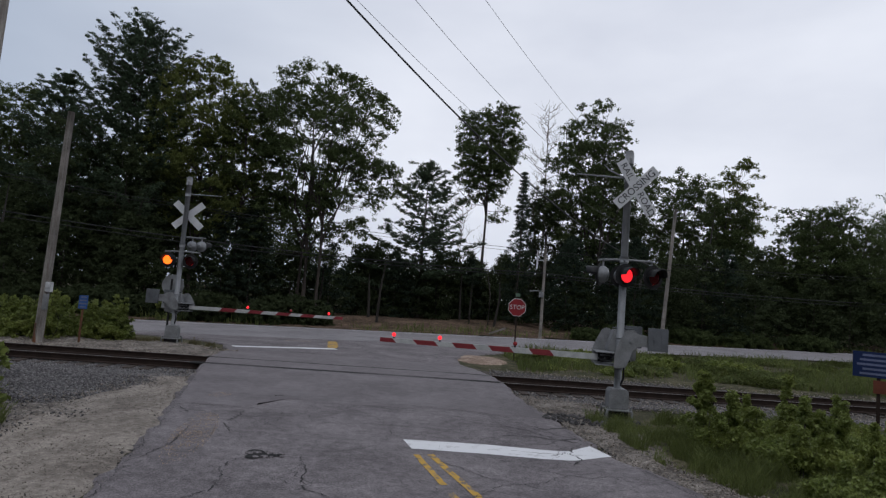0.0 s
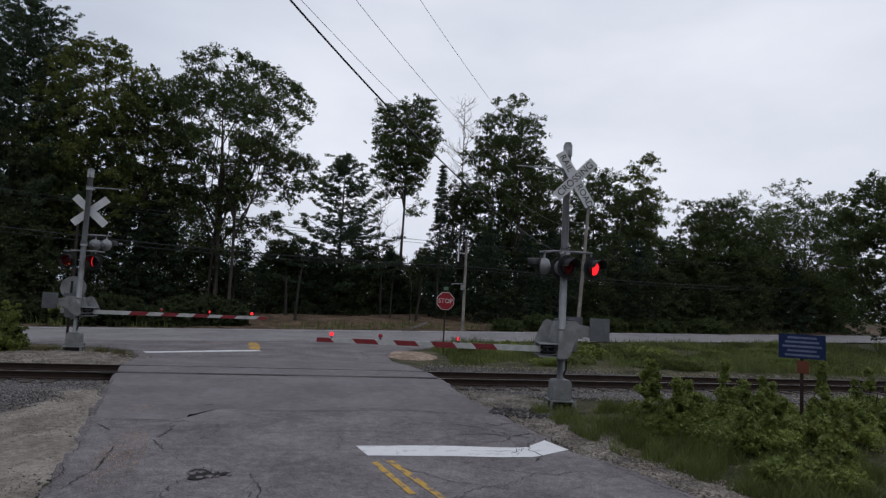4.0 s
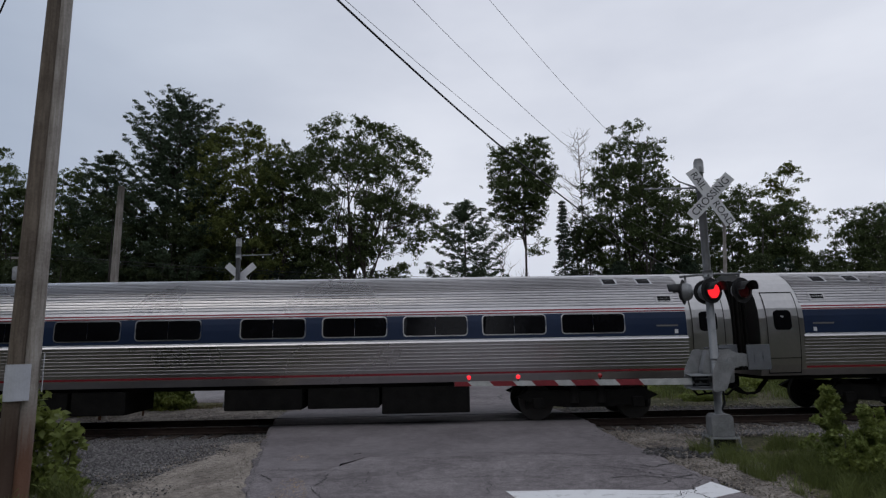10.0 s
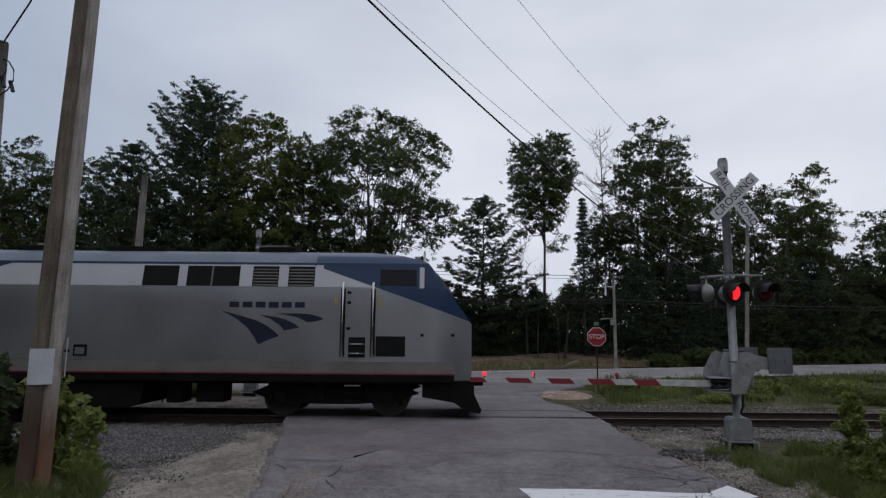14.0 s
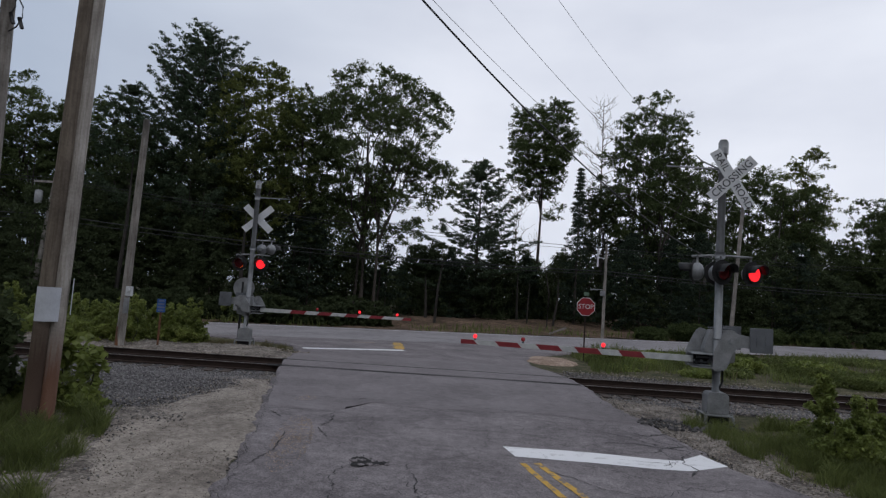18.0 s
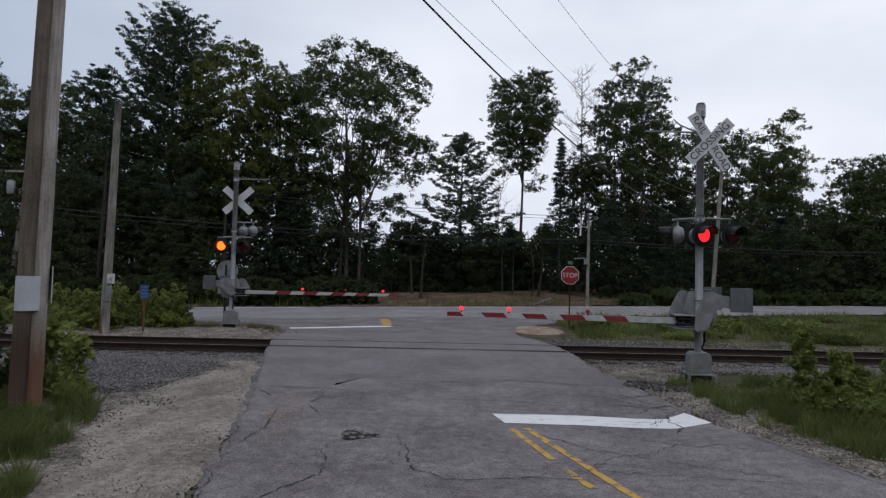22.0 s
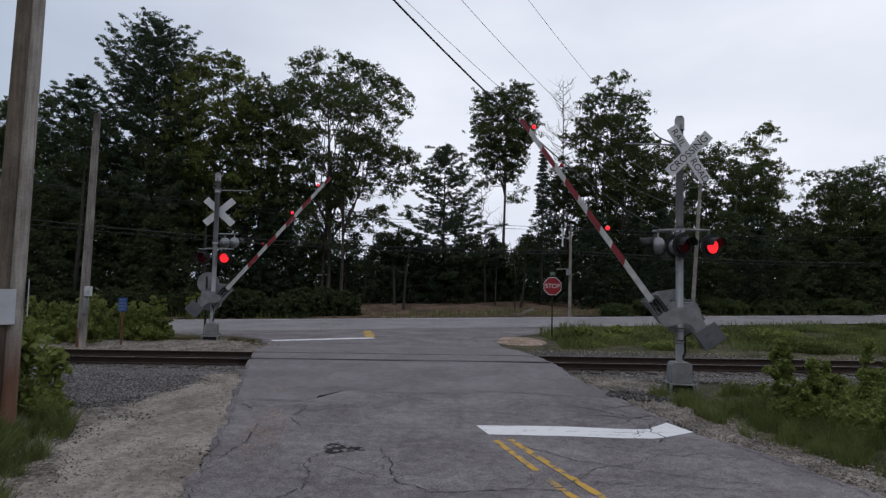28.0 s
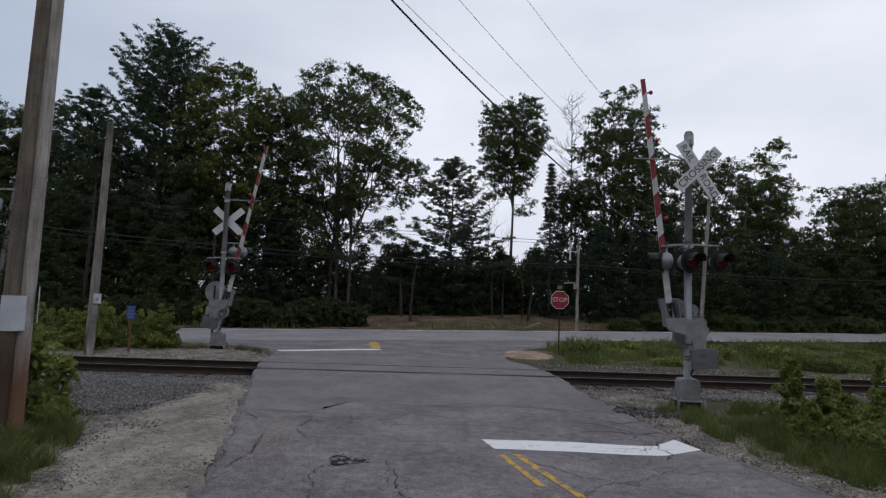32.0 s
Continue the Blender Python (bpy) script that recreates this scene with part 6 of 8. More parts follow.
def trunk_part(th, h, r, rng, bark, lean=0.02, seg=9):
    bm = bmesh.new()
    pts, rs = [], []
    ox = oy = 0.0
    for i in range(9):
        t = i / 8
        pts.append((ox, oy, -0.3 + t * (h + 0.3)))
        rs.append(max(r * (1 - 0.88 * t) * (1.35 if i == 0 else 1), 0.02))
        ox += rng.normal() * lean * h / 8
        oy += rng.normal() * lean * h / 8
    tube(bm, pts, rs, seg)
    part("trunk", bm, bark, th)
    return np.array(pts), np.array(rs)


def axis_at(pts, z):
    return np.array([np.interp(z, pts[:, 2], pts[:, 0]), np.interp(z, pts[:, 2], pts[:, 1]), z])


def broadleaf(x, y, top, bot, w, seed, leaf, label, pads=90, per=20, size=0.094, core=0.25, trunks=1, lobe=None, limbs=6, start=0.55, squash=0.9, group="trees behind the state road", gaps=0.30, low=0.55, tuft=0, pad=0.78, fork=0.5):
    """A tree: forked limbs, twigs from them to leafy pads, and gaps between the pads, more so in the lower half."""
    rng = np.random.default_rng(seed)
    z0 = float(ground_z(x, y))
    th = thing("tree", pose(x, y, z0), label, "tree", group)
    h, bt = top - z0, bot - z0
    pads = int(pads * 1.55)
    frame_pts = []
    for k in range(trunks):
        off = np.array([0.0, 0.0, 0.0]) if k == 0 else np.array([rng.uniform(0.5, 1.5) * (-1) ** k, rng.uniform(-0.8, 0.8), 0.0])
        pts, rs = trunk_part(th, h * (0.9 if k == 0 else 0.8), max(0.12, h * 0.0088) * (1 if k == 0 else 0.8), rng, M["bark"], 0.03)
        th.children[-1].matrix_basis = pose(off[0], off[1], 0)
        pts = pts + off
        z = np.linspace(max(bt * 0.5, 1.0), h * 0.85, 14)
        frame_pts.append(np.stack([np.interp(z, pts[:, 2], pts[:, 0]), np.interp(z, pts[:, 2], pts[:, 1]), z], 1))
        for j in range(limbs):
            a = (j + rng.random() * 0.7) * 6.283 / limbs
            za = bt * start + (h * fork - bt * start) * rng.random()
            ze = za + (h - za) * rng.uniform(0.45, 0.8)
            re = w * rng.uniform(0.35, 0.68)
            bm = bmesh.new()
            lp = limb(bm, axis_at(pts, za), (off[0] + math.cos(a) * re, off[1] + math.sin(a) * re * squash, ze), max(0.045, h * 0.0042), 0.018, rng, -0.07)
            part("limb", bm, M["bark"], th)
            frame_pts.append(np.concatenate([lp[1:], (lp[1:] + lp[:-1]) / 2]))
    S = np.concatenate(frame_pts)
    zc, rz = (h + bt) / 2, (h - bt) / 2
    n = pads * 30
    d = rng.normal(size=(n, 3))
    d /= np.linalg.norm(d, axis=1)[:, None]
    t = (core ** 3 + (1 - core ** 3) * rng.random(n)) ** (1 / 3)
    c = d * t[:, None]
    wob = 1.0 + 0.15 * lump(np.arctan2(d[:, 1], d[:, 0]) * 1.3, d[:, 2] * 2.2, 1.0, seed * 0.37) + 0.09 * lump(d[:, 0] * 3.1, d[:, 2] * 3.4, 1.6, seed * 0.7)
    ww = (w - 0.5 * pad) * (1.0 - 0.22 * np.clip(-c[:, 2], 0, 1)) * wob
    q = np.stack([c[:, 0] * ww, c[:, 1] * ww * squash, zc + c[:, 2] * (rz - 0.3 * pad) * (1 + 0.5 * (wob - 1))], 1)
    hole = 0.7 * lump(q[:, 0] + 0.5 * q[:, 1], q[:, 2], 0.75, seed * 1.7) + 0.35 * lump(q[:, 0] - 0.4 * q[:, 1], q[:, 2], 1.9, seed * 2.9)
    q = q[hole > np.where(c[:, 2] < 0, -0.75 + gaps + low * np.clip(-c[:, 2], 0, 1), -0.85 + gaps * 0.6)]
    got, near = [], pad * 0.72
    for p in q:
        if len(got) >= pads:
            break
        if not got or np.min(np.sum(((np.array(got) - p) / np.array([1, 1, 0.62])) ** 2, 1)) > near * near:
            got.append(p)
    for lx, lz, lr, ln in lobe or ():
        got += [np.array([lx, 0, lz]) + rng.normal(size=3) * np.array([lr, lr * 0.7, lr * 0.5]) for _ in range(max(2, ln // 2))]
    for _ in range(tuft):
        a, r = rng.random() * 6.283, w * 0.6 * math.sqrt(rng.random())
        got.append(np.array([math.cos(a) * r, math.sin(a) * r, h - 0.3 - 0.25 * r]))
    Q = np.array(got)
    R = pad * rng.uniform(0.7, 1.2, len(Q))
    # twigs
    bm = bmesh.new()
    for p in Q:
        dd = S - p
        k = np.argmin(np.sum(dd * dd, 1) + np.where(dd[:, 2] > -0.1, 4.0, 0.0))
        limb(bm, S[k], p, 0.026, 0.008, rng, -0.04, 4)
    tagged(part("twig_mass", bm, M["bark"], th), kind="stuff")
    # each pad: sprays, flat below and domed above
    m = 13
    u = rng.normal(size=(len(Q), m, 3)) * np.array([0.50, 0.50, 0.26])
    u[..., 2] -= 0.16 * (u[..., 0] ** 2 + u[..., 1] ** 2)
    C = (Q[:, None, :] + u * R[:, None, None]).reshape(-1, 3)
    V, F = leaf_tris(rng, C, np.repeat(R, m) * rng.uniform(0.22, 0.42, len(C)), per, size, 0.75, 0.55)
    raw("crown", V, F, leaf, th)
    return th


def white_pine(x, y, top, bot, w, seed, leaf, label, levels=24, per=26, size=0.12, group="trees behind the state road", shape=0.6, open_=0.25, flat=0.4, rise_=0.22):
    """A pine: whorls of long branches that sweep up, each feathered with side twigs of needles."""
    rng = np.random.default_rng(seed)
    z0 = float(ground_z(x, y))
    th = thing("pine_tree", pose(x, y, z0), label, "tree", group)
    h, bt = top - z0, bot - z0
    pts, rs = trunk_part(th, h, max(0.14, h * 0.012), rng, M["bark"], 0.012)
    C, R, D, wood = [], [], [], []
    for i in range(levels):
        t = i / (levels - 1)
        z = bt + (h - 0.5 - bt) * t + rng.normal() * 0.2
        L = w * ((1 - t) ** shape) * rng.uniform(0.8, 1.1) + 0.3
        nb = int(rng.integers(5, 8))
        a0 = rng.random() * 6.28
        for b in range(nb):
            if rng.random() < open_ * (1 - t):
                continue
            a = a0 + b * 6.283 / nb + rng.normal() * 0.25
            Lb = L * rng.uniform(0.55, 1.12)
            base = axis_at(pts, max(z + rng.normal() * 0.3 * (1 - 0.7 * t), 0.5))
            out = np.array([math.cos(a), math.sin(a), 0.0])
            side = np.array([-math.sin(a), math.cos(a), 0.0])
            lift = rng.uniform(0.4, 1.4) * rise_ + 0.45 * t
            tip = base + out * Lb + np.array([0, 0, lift * Lb])
            if t < 0.9:
                wood.append((base, tip))
            m = max(4, int(Lb / 0.20))
            f = 0.22 + 0.78 * (np.arange(m) + rng.random(m)) / m
            spread = np.minimum(0.30 * Lb, 0.85) * np.sin(np.clip(f, 0, 1) * math.pi * 0.86 + 0.25)
            wid = rng.uniform(-1, 1, m) * spread
            P = base + np.outer(f, out * Lb) + side * wid[:, None] + np.stack([rng.normal(size=m) * 0.05, rng.normal(size=m) * 0.05, lift * Lb * f ** 1.5 + rng.normal(size=m) * 0.07], 1)
            C.append(P)
            R.append(rng.uniform(0.20, 0.36, m))
            D.append(out * 0.9 + side * np.sign(wid)[:, None] * 0.6 + np.array([0, 0, 0.45]))
    C, R, D = np.concatenate(C), np.concatenate(R), np.concatenate(D)
    V, F = leaf_tris(rng, C, R, per, size, flat, 0.7, 0.62, D)
    raw("crown", V, F, leaf, th)
    for a, b in wood[::2]:
        bm = bmesh.new()
        limb(bm, a, b, 0.05, 0.012, rng, -0.05, 5)
        part("branch", bm, M["bark"], th)
    return th


def spruce(x, y, top, w, seed, label, per=44):
    rng = np.random.default_rng(seed)
    z0 = float(ground_z(x, y))
    th = thing("spruce_tree", pose(x, y, z0), label, "tree", "trees behind the state road")
    h = top - z0
    trunk_part(th, h, 0.14, rng, M["bark"], 0.006)
    C, R, D = [], [], []
    for i in range(40):
        t = i / 39
        L = w * (1 - t) ** 0.85 * rng.uniform(0.75, 1.15) + 0.12
        for b in range(8):
            a = rng.random() * 6.283
            f = rng.uniform(0.3, 1.0)
            C.append((math.cos(a) * L * f, math.sin(a) * L * f, 0.8 + t * (h - 0.9) - 0.25 * L * f))
            R.append(0.24 + 0.12 * (1 - t))
            D.append((math.cos(a), math.sin(a), -0.25))
    V, F = leaf_tris(rng, np.array(C), np.array(R), per, 0.115, 0.55, 0.6, 0.4, np.array(D))
    raw("crown", V, F, M["leaf_spruce"], th)
    return th


def dead_tree(x, y, top, w, seed, label, n=26, bark="bark_pale", r=0.16):
    rng = np.random.default_rng(seed)
    z0 = float(ground_z(x, y))
    th = thing("dead_tree", pose(x, y, z0), label, "tree", "trees behind the state road")
    h = top - z0
    pts, rs = trunk_part(th, h, r, rng, M[bark], 0.02)
    for i in range(n):
        t = 0.42 + 0.56 * (i / n)
        a = rng.random() * 6.283
        L = w * (1.25 - t) * rng.uniform(0.7, 1.3) * 1.6
        base = axis_at(pts, t * h)
        tip = base + np.array([math.cos(a) * L, math.sin(a) * L, L * rng.uniform(0.5, 1.2)])
        bm = bmesh.new()
        limb(bm, base, tip, 0.045, 0.010, rng, -0.05, 5)
        for _ in range(6):
            f = rng.uniform(0.35, 0.95)
            m = base * (1 - f) + tip * f
            limb(bm, m, m + np.array([rng.normal() * 0.5, rng.normal() * 0.5, rng.uniform(0.3, 0.9)]), 0.016, 0.006, rng, 0, 4)
        part("branch", bm, M[bark], th)
    return th


OAK_L = "tall broadleaf tree with dense dark green crown"
FILL_L = "shaded broadleaf tree filling the woods edge"
broadleaf(-50.0, 43.5, 17.5, 3.0, 5.0, 36, M["leaf_oak"], OAK_L, 90)
broadleaf(-44.0, 46.5, 18.2, 4.0, 4.8, 11, M["leaf_oak"], OAK_L, 100)
broadleaf(-39.6, 47.3, 19.2, 4.0, 4.0, 12, M["leaf_oak"], OAK_L, 90, gaps=0.2)
broadleaf(-35.6, 48.5, 18.6, 4.2, 3.6, 13, M["leaf_oak"], OAK_L, 80, gaps=0.25)
white_pine(-30.2, 46.6, 17.8, 3.0, 4.8, 14, M["leaf_pine"], "slender dark pine with ragged crown", 26, shape=0.5)
white_pine(-23.3, 45.0, 22.0, 4.0, 7.0, 15, M["leaf_pine"], "tall dark white pine standing above the other trees", 40, 24, shape=0.52, open_=0.06, flat=0.5, rise_=0.34)
broadleaf(-26.8, 43.4, 14.0, 1.5, 3.6, 37, M["leaf_dark"], FILL_L, 90, gaps=0.05, low=0.2)
broadleaf(-21.4, 43.0, 12.6, 1.5, 3.4, 38, M["leaf_dark"], FILL_L, 90, gaps=0.05, low=0.2)
broadleaf(-17.9, 44.5, 18.9, 4.6, 4.9, 16, M["leaf_maple"], "yellow-green maple with airy top twigs", 150, trunks=2, gaps=0.10, low=0.35, tuft=9)
broadleaf(-15.0, 45.5, 18.3, 3.6, 4.0, 39, M["leaf_oak"], "broadleaf tree squeezed between two larger crowns", 90, gaps=0.12)
broadleaf(-9.9, 46.8, 20.2, 7.4, 6.4, 17, M["leaf_oak"], "large domed oak with bare forked limbs showing sky", 175, core=0.45, trunks=3, limbs=8, gaps=0.02, low=0.8, pad=0.85, fork=0.45,
          lobe=[(5.0, 11.9, 0.9, 16), (6.0, 10.3, 0.7, 12), (4.6, 9.3, 0.7, 8), (-1.5, 7.4, 1.2, 18), (2.2, 6.4, 1.1, 18), (-3.8, 8.0, 1.0, 14), (0.4, 9.2, 1.0, 9), (3.4, 7.4, 0.7, 8), (-4.4, 5.6, 1.0, 12), (1.0, 4.8, 0.9, 9)])
white_pine(-1.2, 54.2, 15.0, 2.6, 7.0, 18, M["leaf_pine"], "layered white pine with wide open branches", 19, 26, 0.12, shape=0.7, open_=0.20, flat=0.45, rise_=0.16)
broadleaf(4.5, 57.9, 22.3, 11.8, 3.8, 19, M["leaf_oak"], "tall slender broadleaf tree with bare lower trunk", 115, trunks=1, limbs=7, start=0.85, gaps=0.0, low=0.4, fork=0.7, lobe=[(-1.4, 11.4, 0.7, 8), (1.6, 10.2, 0.6, 6), (-2.6, 13.4, 0.5, 5)])
dead_tree(10.4, 59.2, 22.6, 2.0, 20, "leafless dead tree with pale branches", 34)
dead_tree(2.4, 57.0, 13.0, 1.8, 21, "small leafless tree with thin grey branches", 18, "bark_pale", 0.08)
broadleaf(14.0, 55.2, 22.1, 7.4, 4.5, 22, M["leaf_oak"], "tall broadleaf tree with rounded crown", 165, trunks=3, limbs=5, start=0.8, gaps=0.03, low=0.3, lobe=[(-2.4, 8.0, 1.1, 16), (2.2, 7.2, 1.1, 18), (0, 6.0, 1.1, 12), (-1.8, 5.0, 1.0, 10)])
broadleaf(10.4, 57.5, 15.4, 4.0, 2.5, 23, M["leaf_dark"], "half-grown broadleaf tree with sparse leaves", 48, trunks=2, gaps=0.3)
spruce(7.3, 51.5, 13.8, 1.7, 24, "narrow dark spruce among taller trees")
broadleaf(21.3, 62.2, 18.2, 3.4, 4.2, 25, M["leaf_oak"], OAK_L, 100, trunks=2, gaps=0.15)
broadleaf(26.5, 64.8, 19.2, 3.4, 3.8, 26, M["leaf_oak"], OAK_L, 95, trunks=2, gaps=0.15)
broadleaf(32.0, 64.4, 20.1, 3.4, 3.3, 27, M["leaf_maple"], "tall poplar with pale green leaves", 85, gaps=0.28, tuft=4)
broadleaf(29.3, 61.0, 15.8, 2.4, 3.6, 28, M["leaf_oak"], OAK_L, 85)
broadleaf(18.0, 58.5, 14.0, 2.4, 3.4, 35, M["leaf_dark"], "half-grown broadleaf tree with sparse leaves", 70, trunks=2, gaps=0.3)
broadleaf(35.0, 56.0, 14.6, 1.0, 4.6, 29, M["leaf_oak"], OAK_L, 115, gaps=0.1)
broadleaf(37.6, 55.5, 13.9, 1.0, 5.6, 30, M["leaf_oak"], OAK_L, 140, gaps=0.1, pad=1.1)
broadleaf(46.3, 56.7, 16.5, 1.0, 7.0, 31, M["leaf_oak"], OAK_L, 180, gaps=0.1, pad=1.2)
broadleaf(33.2, 33.0, 11.7, 1.0, 4.2, 32, M["leaf_oak"], OAK_L, 110)
broadleaf(42.0, 33.5, 13.2, 1.2, 5.4, 33, M["leaf_oak"], OAK_L, 100)
broadleaf(-47.0, 37.0, 16.8, 2.0, 5.4, 34, M["leaf_oak"], OAK_L, 100)


# understory: a few young trees, repeated
def sapling(x, y, h, w, seed, leaf, label, clumps, per, size, name="young_tree", rad=0.2):
    rng = np.random.default_rng(seed)
    th = thing(name, pose(x, y, float(ground_z(x, y))), label, "tree", "young trees in the woods edge")
    pts, rs = trunk_part(th, h * 0.95, 0.07, rng, M["bark"], 0.03, 6)
    t = rng.random(clumps)
    z = h * (0.08 + 0.92 * t)
    rr = w * np.sqrt(rng.random(clumps)) * (1.15 - t ** 2)
    a = rng.random(clumps) * 6.283
    C = np.stack([np.cos(a) * rr, np.sin(a) * rr, z], 1)
    V, F = leaf_tris(rng, C, rng.uniform(0.6, 1.1, clumps) * rad * w, per, size, 0.5, 1.1)
    raw("crown", V, F, leaf, th)
    return th


UNDER = "shaded young tree in the edge of the woods"
protos = [sapling(-30, 43.0, 8.5, 2.7, 41, M["leaf_dark"], UNDER, 230, 30, 0.11), sapling(-14, 47.5, 7.0, 2.4, 42, M["leaf_dark"], UNDER, 200, 30, 0.11),
          sapling(-5.0, 52.5, 5.6, 2.4, 43, M["leaf_dark"], UNDER, 180, 30, 0.11), sapling(12, 52.0, 8.0, 2.2, 44, M["leaf_spruce"], UNDER, 230, 30, 0.10)]
ru = np.random.default_rng(5)
for k in range(112):
    sx = -56 + 108 * (k % 56) / 55 + ru.uniform(-0.8, 0.8)
    row = k // 56
    dd = (9.5 if row == 0 else 17) + ru.uniform(-1.5, 5.0)
    if row == 0 and -12.5 < sx < 9.5:
        dd = 19 + ru.uniform(-1.5, 4)
    if row == 0 and sx > 22:
        dd = 7.5 + ru.uniform(-1, 3)
    yy = ROAD_Y + ROAD_A * sx + dd / math.cos(ROAD_ANG)
    o = copy_thing(protos[int(ru.integers(0, 4))], pose(sx, yy, float(ground_z(sx, yy)) - ru.uniform(0, 1.2) - (1.8 if -13 < sx < 9 else 0), 0, 0, ru.uniform(0, 360)))

# the woods further in: nobody could count these
rng = np.random.default_rng(77)
n = 9000
wx = rng.uniform(-95, 95, n)
wd = 24 + 26 * rng.random(n) ** 0.8
wy = ROAD_Y + ROAD_A * wx + wd / math.cos(ROAD_ANG)
hmax = 6.2 + 1.5 * lump(wx, wy, 0.16) + np.where(wx < -14, 7.0, 0) - np.where((wx > -13) & (wx < 8), 1.8, 0) + np.where(wx > 16, 2.2, 0)
wz = ground_z(wx, wy) + hmax * rng.random(n) ** 0.85
V, F = leaf_tris(rng, np.stack([wx, wy, wz], 1), rng.uniform(0.6, 1.2, n), 26, 0.20, 0.7, 1.0)
tagged(raw("far_woods", V, F, M["leaf_dark"]), "deep shaded woods behind the first trees", "woods", kind="stuff")
bm = bmesh.new()
for k in range(80):
    sx = rng.uniform(-50, 45)
    dd = rng.uniform(9, 34)
    yy = ROAD_Y + ROAD_A * sx + dd / math.cos(ROAD_ANG)
    r0 = rng.uniform(0.07, 0.17)
    hh = rng.uniform(6, 12) if not -14 < sx < 10 else rng.uniform(3, 5.5)
    z = float(ground_z(sx, yy))
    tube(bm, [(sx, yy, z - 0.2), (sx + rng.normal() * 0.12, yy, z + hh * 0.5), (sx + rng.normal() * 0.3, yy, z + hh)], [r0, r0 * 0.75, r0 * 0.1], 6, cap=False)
tagged(part("woods_trunks", bm, M["bark_dark"]), "thin trunks inside the woods, their shade put into the bark colour", "woods", kind="stuff")

# unseen woods, added behind the camera: they close the place and block sky light
rng = np.random.default_rng(78)
n = 5200
wa = rng.uniform(radians(150), radians(390), n)
wr = rng.uniform(24, 40, n)
wx, wy = 4 + wr * np.cos(wa) * 1.15, -4 + wr * np.sin(wa)
ok = (np.abs(off_track(wx, wy)) > 7) & (off_state(wx, wy) < -8) & ~((np.abs(wx - 8) < 6) & (wy < 0))
wx, wy = wx[ok], wy[ok]
wz = ground_z(wx, wy) + 15 * rng.random(len(wx)) ** 0.8
V, F = leaf_quads(rng, np.stack([wx, wy, wz], 1), rng.uniform(0.9, 1.6, len(wx)), 14, 0.5, 0.75, 0.2)
tagged(raw("woods_behind", V, F, M["leaf_dark"]), "unseen woods added behind the camera to cut the sky light", "woods", kind="stuff")

# ---- markings, cracks and patches on the lane ----
def draped(name, rows, material, lift=0.006, parent=None, zf=lane_z):
    """A thin layer on the road between paired points of two borders."""
    V, F = [], []
    for (x0, y0), (x1, y1) in rows:
        for t in (0.0, 0.5, 1.0):
            x, y = x0 + (x1 - x0) * t, y0 + (y1 - y0) * t
            V.append((x, y, float(zf(x, y)) + lift))
    for r in range(len(rows) - 1):
        for c in range(2):
            a = r * 3 + c
            F.append((a, a + 1, a + 4, a + 3))
    return raw(name, V, F, material, parent)


def along(pts, n):
    pts = np.array(pts, float)
    d = np.concatenate([[0], np.cumsum(np.linalg.norm(np.diff(pts, axis=0), axis=1))])
    t = np.linspace(0, d[-1], n)
    return np.stack([np.interp(t, d, pts[:, 0]), np.interp(t, d, pts[:, 1])], 1)


low = along([(0.52, 8.75), (1.6, 8.77), (2.45, 8.72), (2.9, 8.76), (3.60, 9.24)], 26)
high = along([(0.36, 9.31), (1.7, 9.38), (2.5, 9.30), (2.93, 9.32), (3.40, 9.82)], 26)
bar = draped("stop_bar", list(zip(low, high)), M["white_paint"])
tagged(bar, "worn white stop bar cracked near the lane's edge", "road marking", kind="structure")
rp = random.Random(8)


def paint_line(a, b, w, label, material, pieces=1, gap=0.0, wob=0.012, zf=lane_z):
    a, b = Vector(a), Vector(b)
    d = (b - a).normalized()
    s = Vector((-d.y, d.x)) * w / 2
    for k in range(pieces):
        p0, p1 = a.lerp(b, k / pieces), a.lerp(b, (k + 1 - (gap if k < pieces - 1 else 0)) / pieces)
        m = max(3, int((p1 - p0).length / 0.12))
        rows = []
        for i in range(m + 1):
            q = p0.lerp(p1, i / m)
            j0, j1 = rp.uniform(-wob, wob), rp.uniform(-wob, wob)
            rows.append(((q.x - s.x * (1 + j0 * 12), q.y - s.y * (1 + j0 * 12)), (q.x + s.x * (1 + j1 * 12), q.y + s.y * (1 + j1 * 12))))
        ob = draped("painted_line", rows, material, 0.006, None, zf)
        tagged(ob, label, "road marking", kind="structure")


YL = "worn yellow centre line flaking off the asphalt"
paint_line((0.60, 8.43), (0.98, 7.13), 0.09, YL, M["yellow_paint"])
paint_line((1.05, 6.85), (1.27, 6.22), 0.09, YL, M["yellow_paint"], 2, 0.15, 0.03)
paint_line((0.80, 8.50), (1.66, 5.95), 0.10, YL, M["yellow_paint"])
paint_line((1.66, 5.9), (2.9, 2.6), 0.10, YL, M["yellow_paint"], 3, 0.1, 0.03)
paint_line((1.45, 5.6), (2.6, 2.6), 0.09, YL, M["yellow_paint"], 4, 0.25, 0.03)
paint_line((-6.42, 21.33), (-3.06, 23.25), 0.42, "white stop line across the far side of the crossing", M["white_paint"])
paint_line((-3.25, 23.55), (-3.95, 27.4), 0.38, "yellow paint at the start of the far centre line", M["yellow_paint"], 2, 0.12, 0.03)
paint_line((-5.7, 25.9), (-4.7, 26.3), 0.22, "faint remnant of yellow paint", M["rust_sand"])

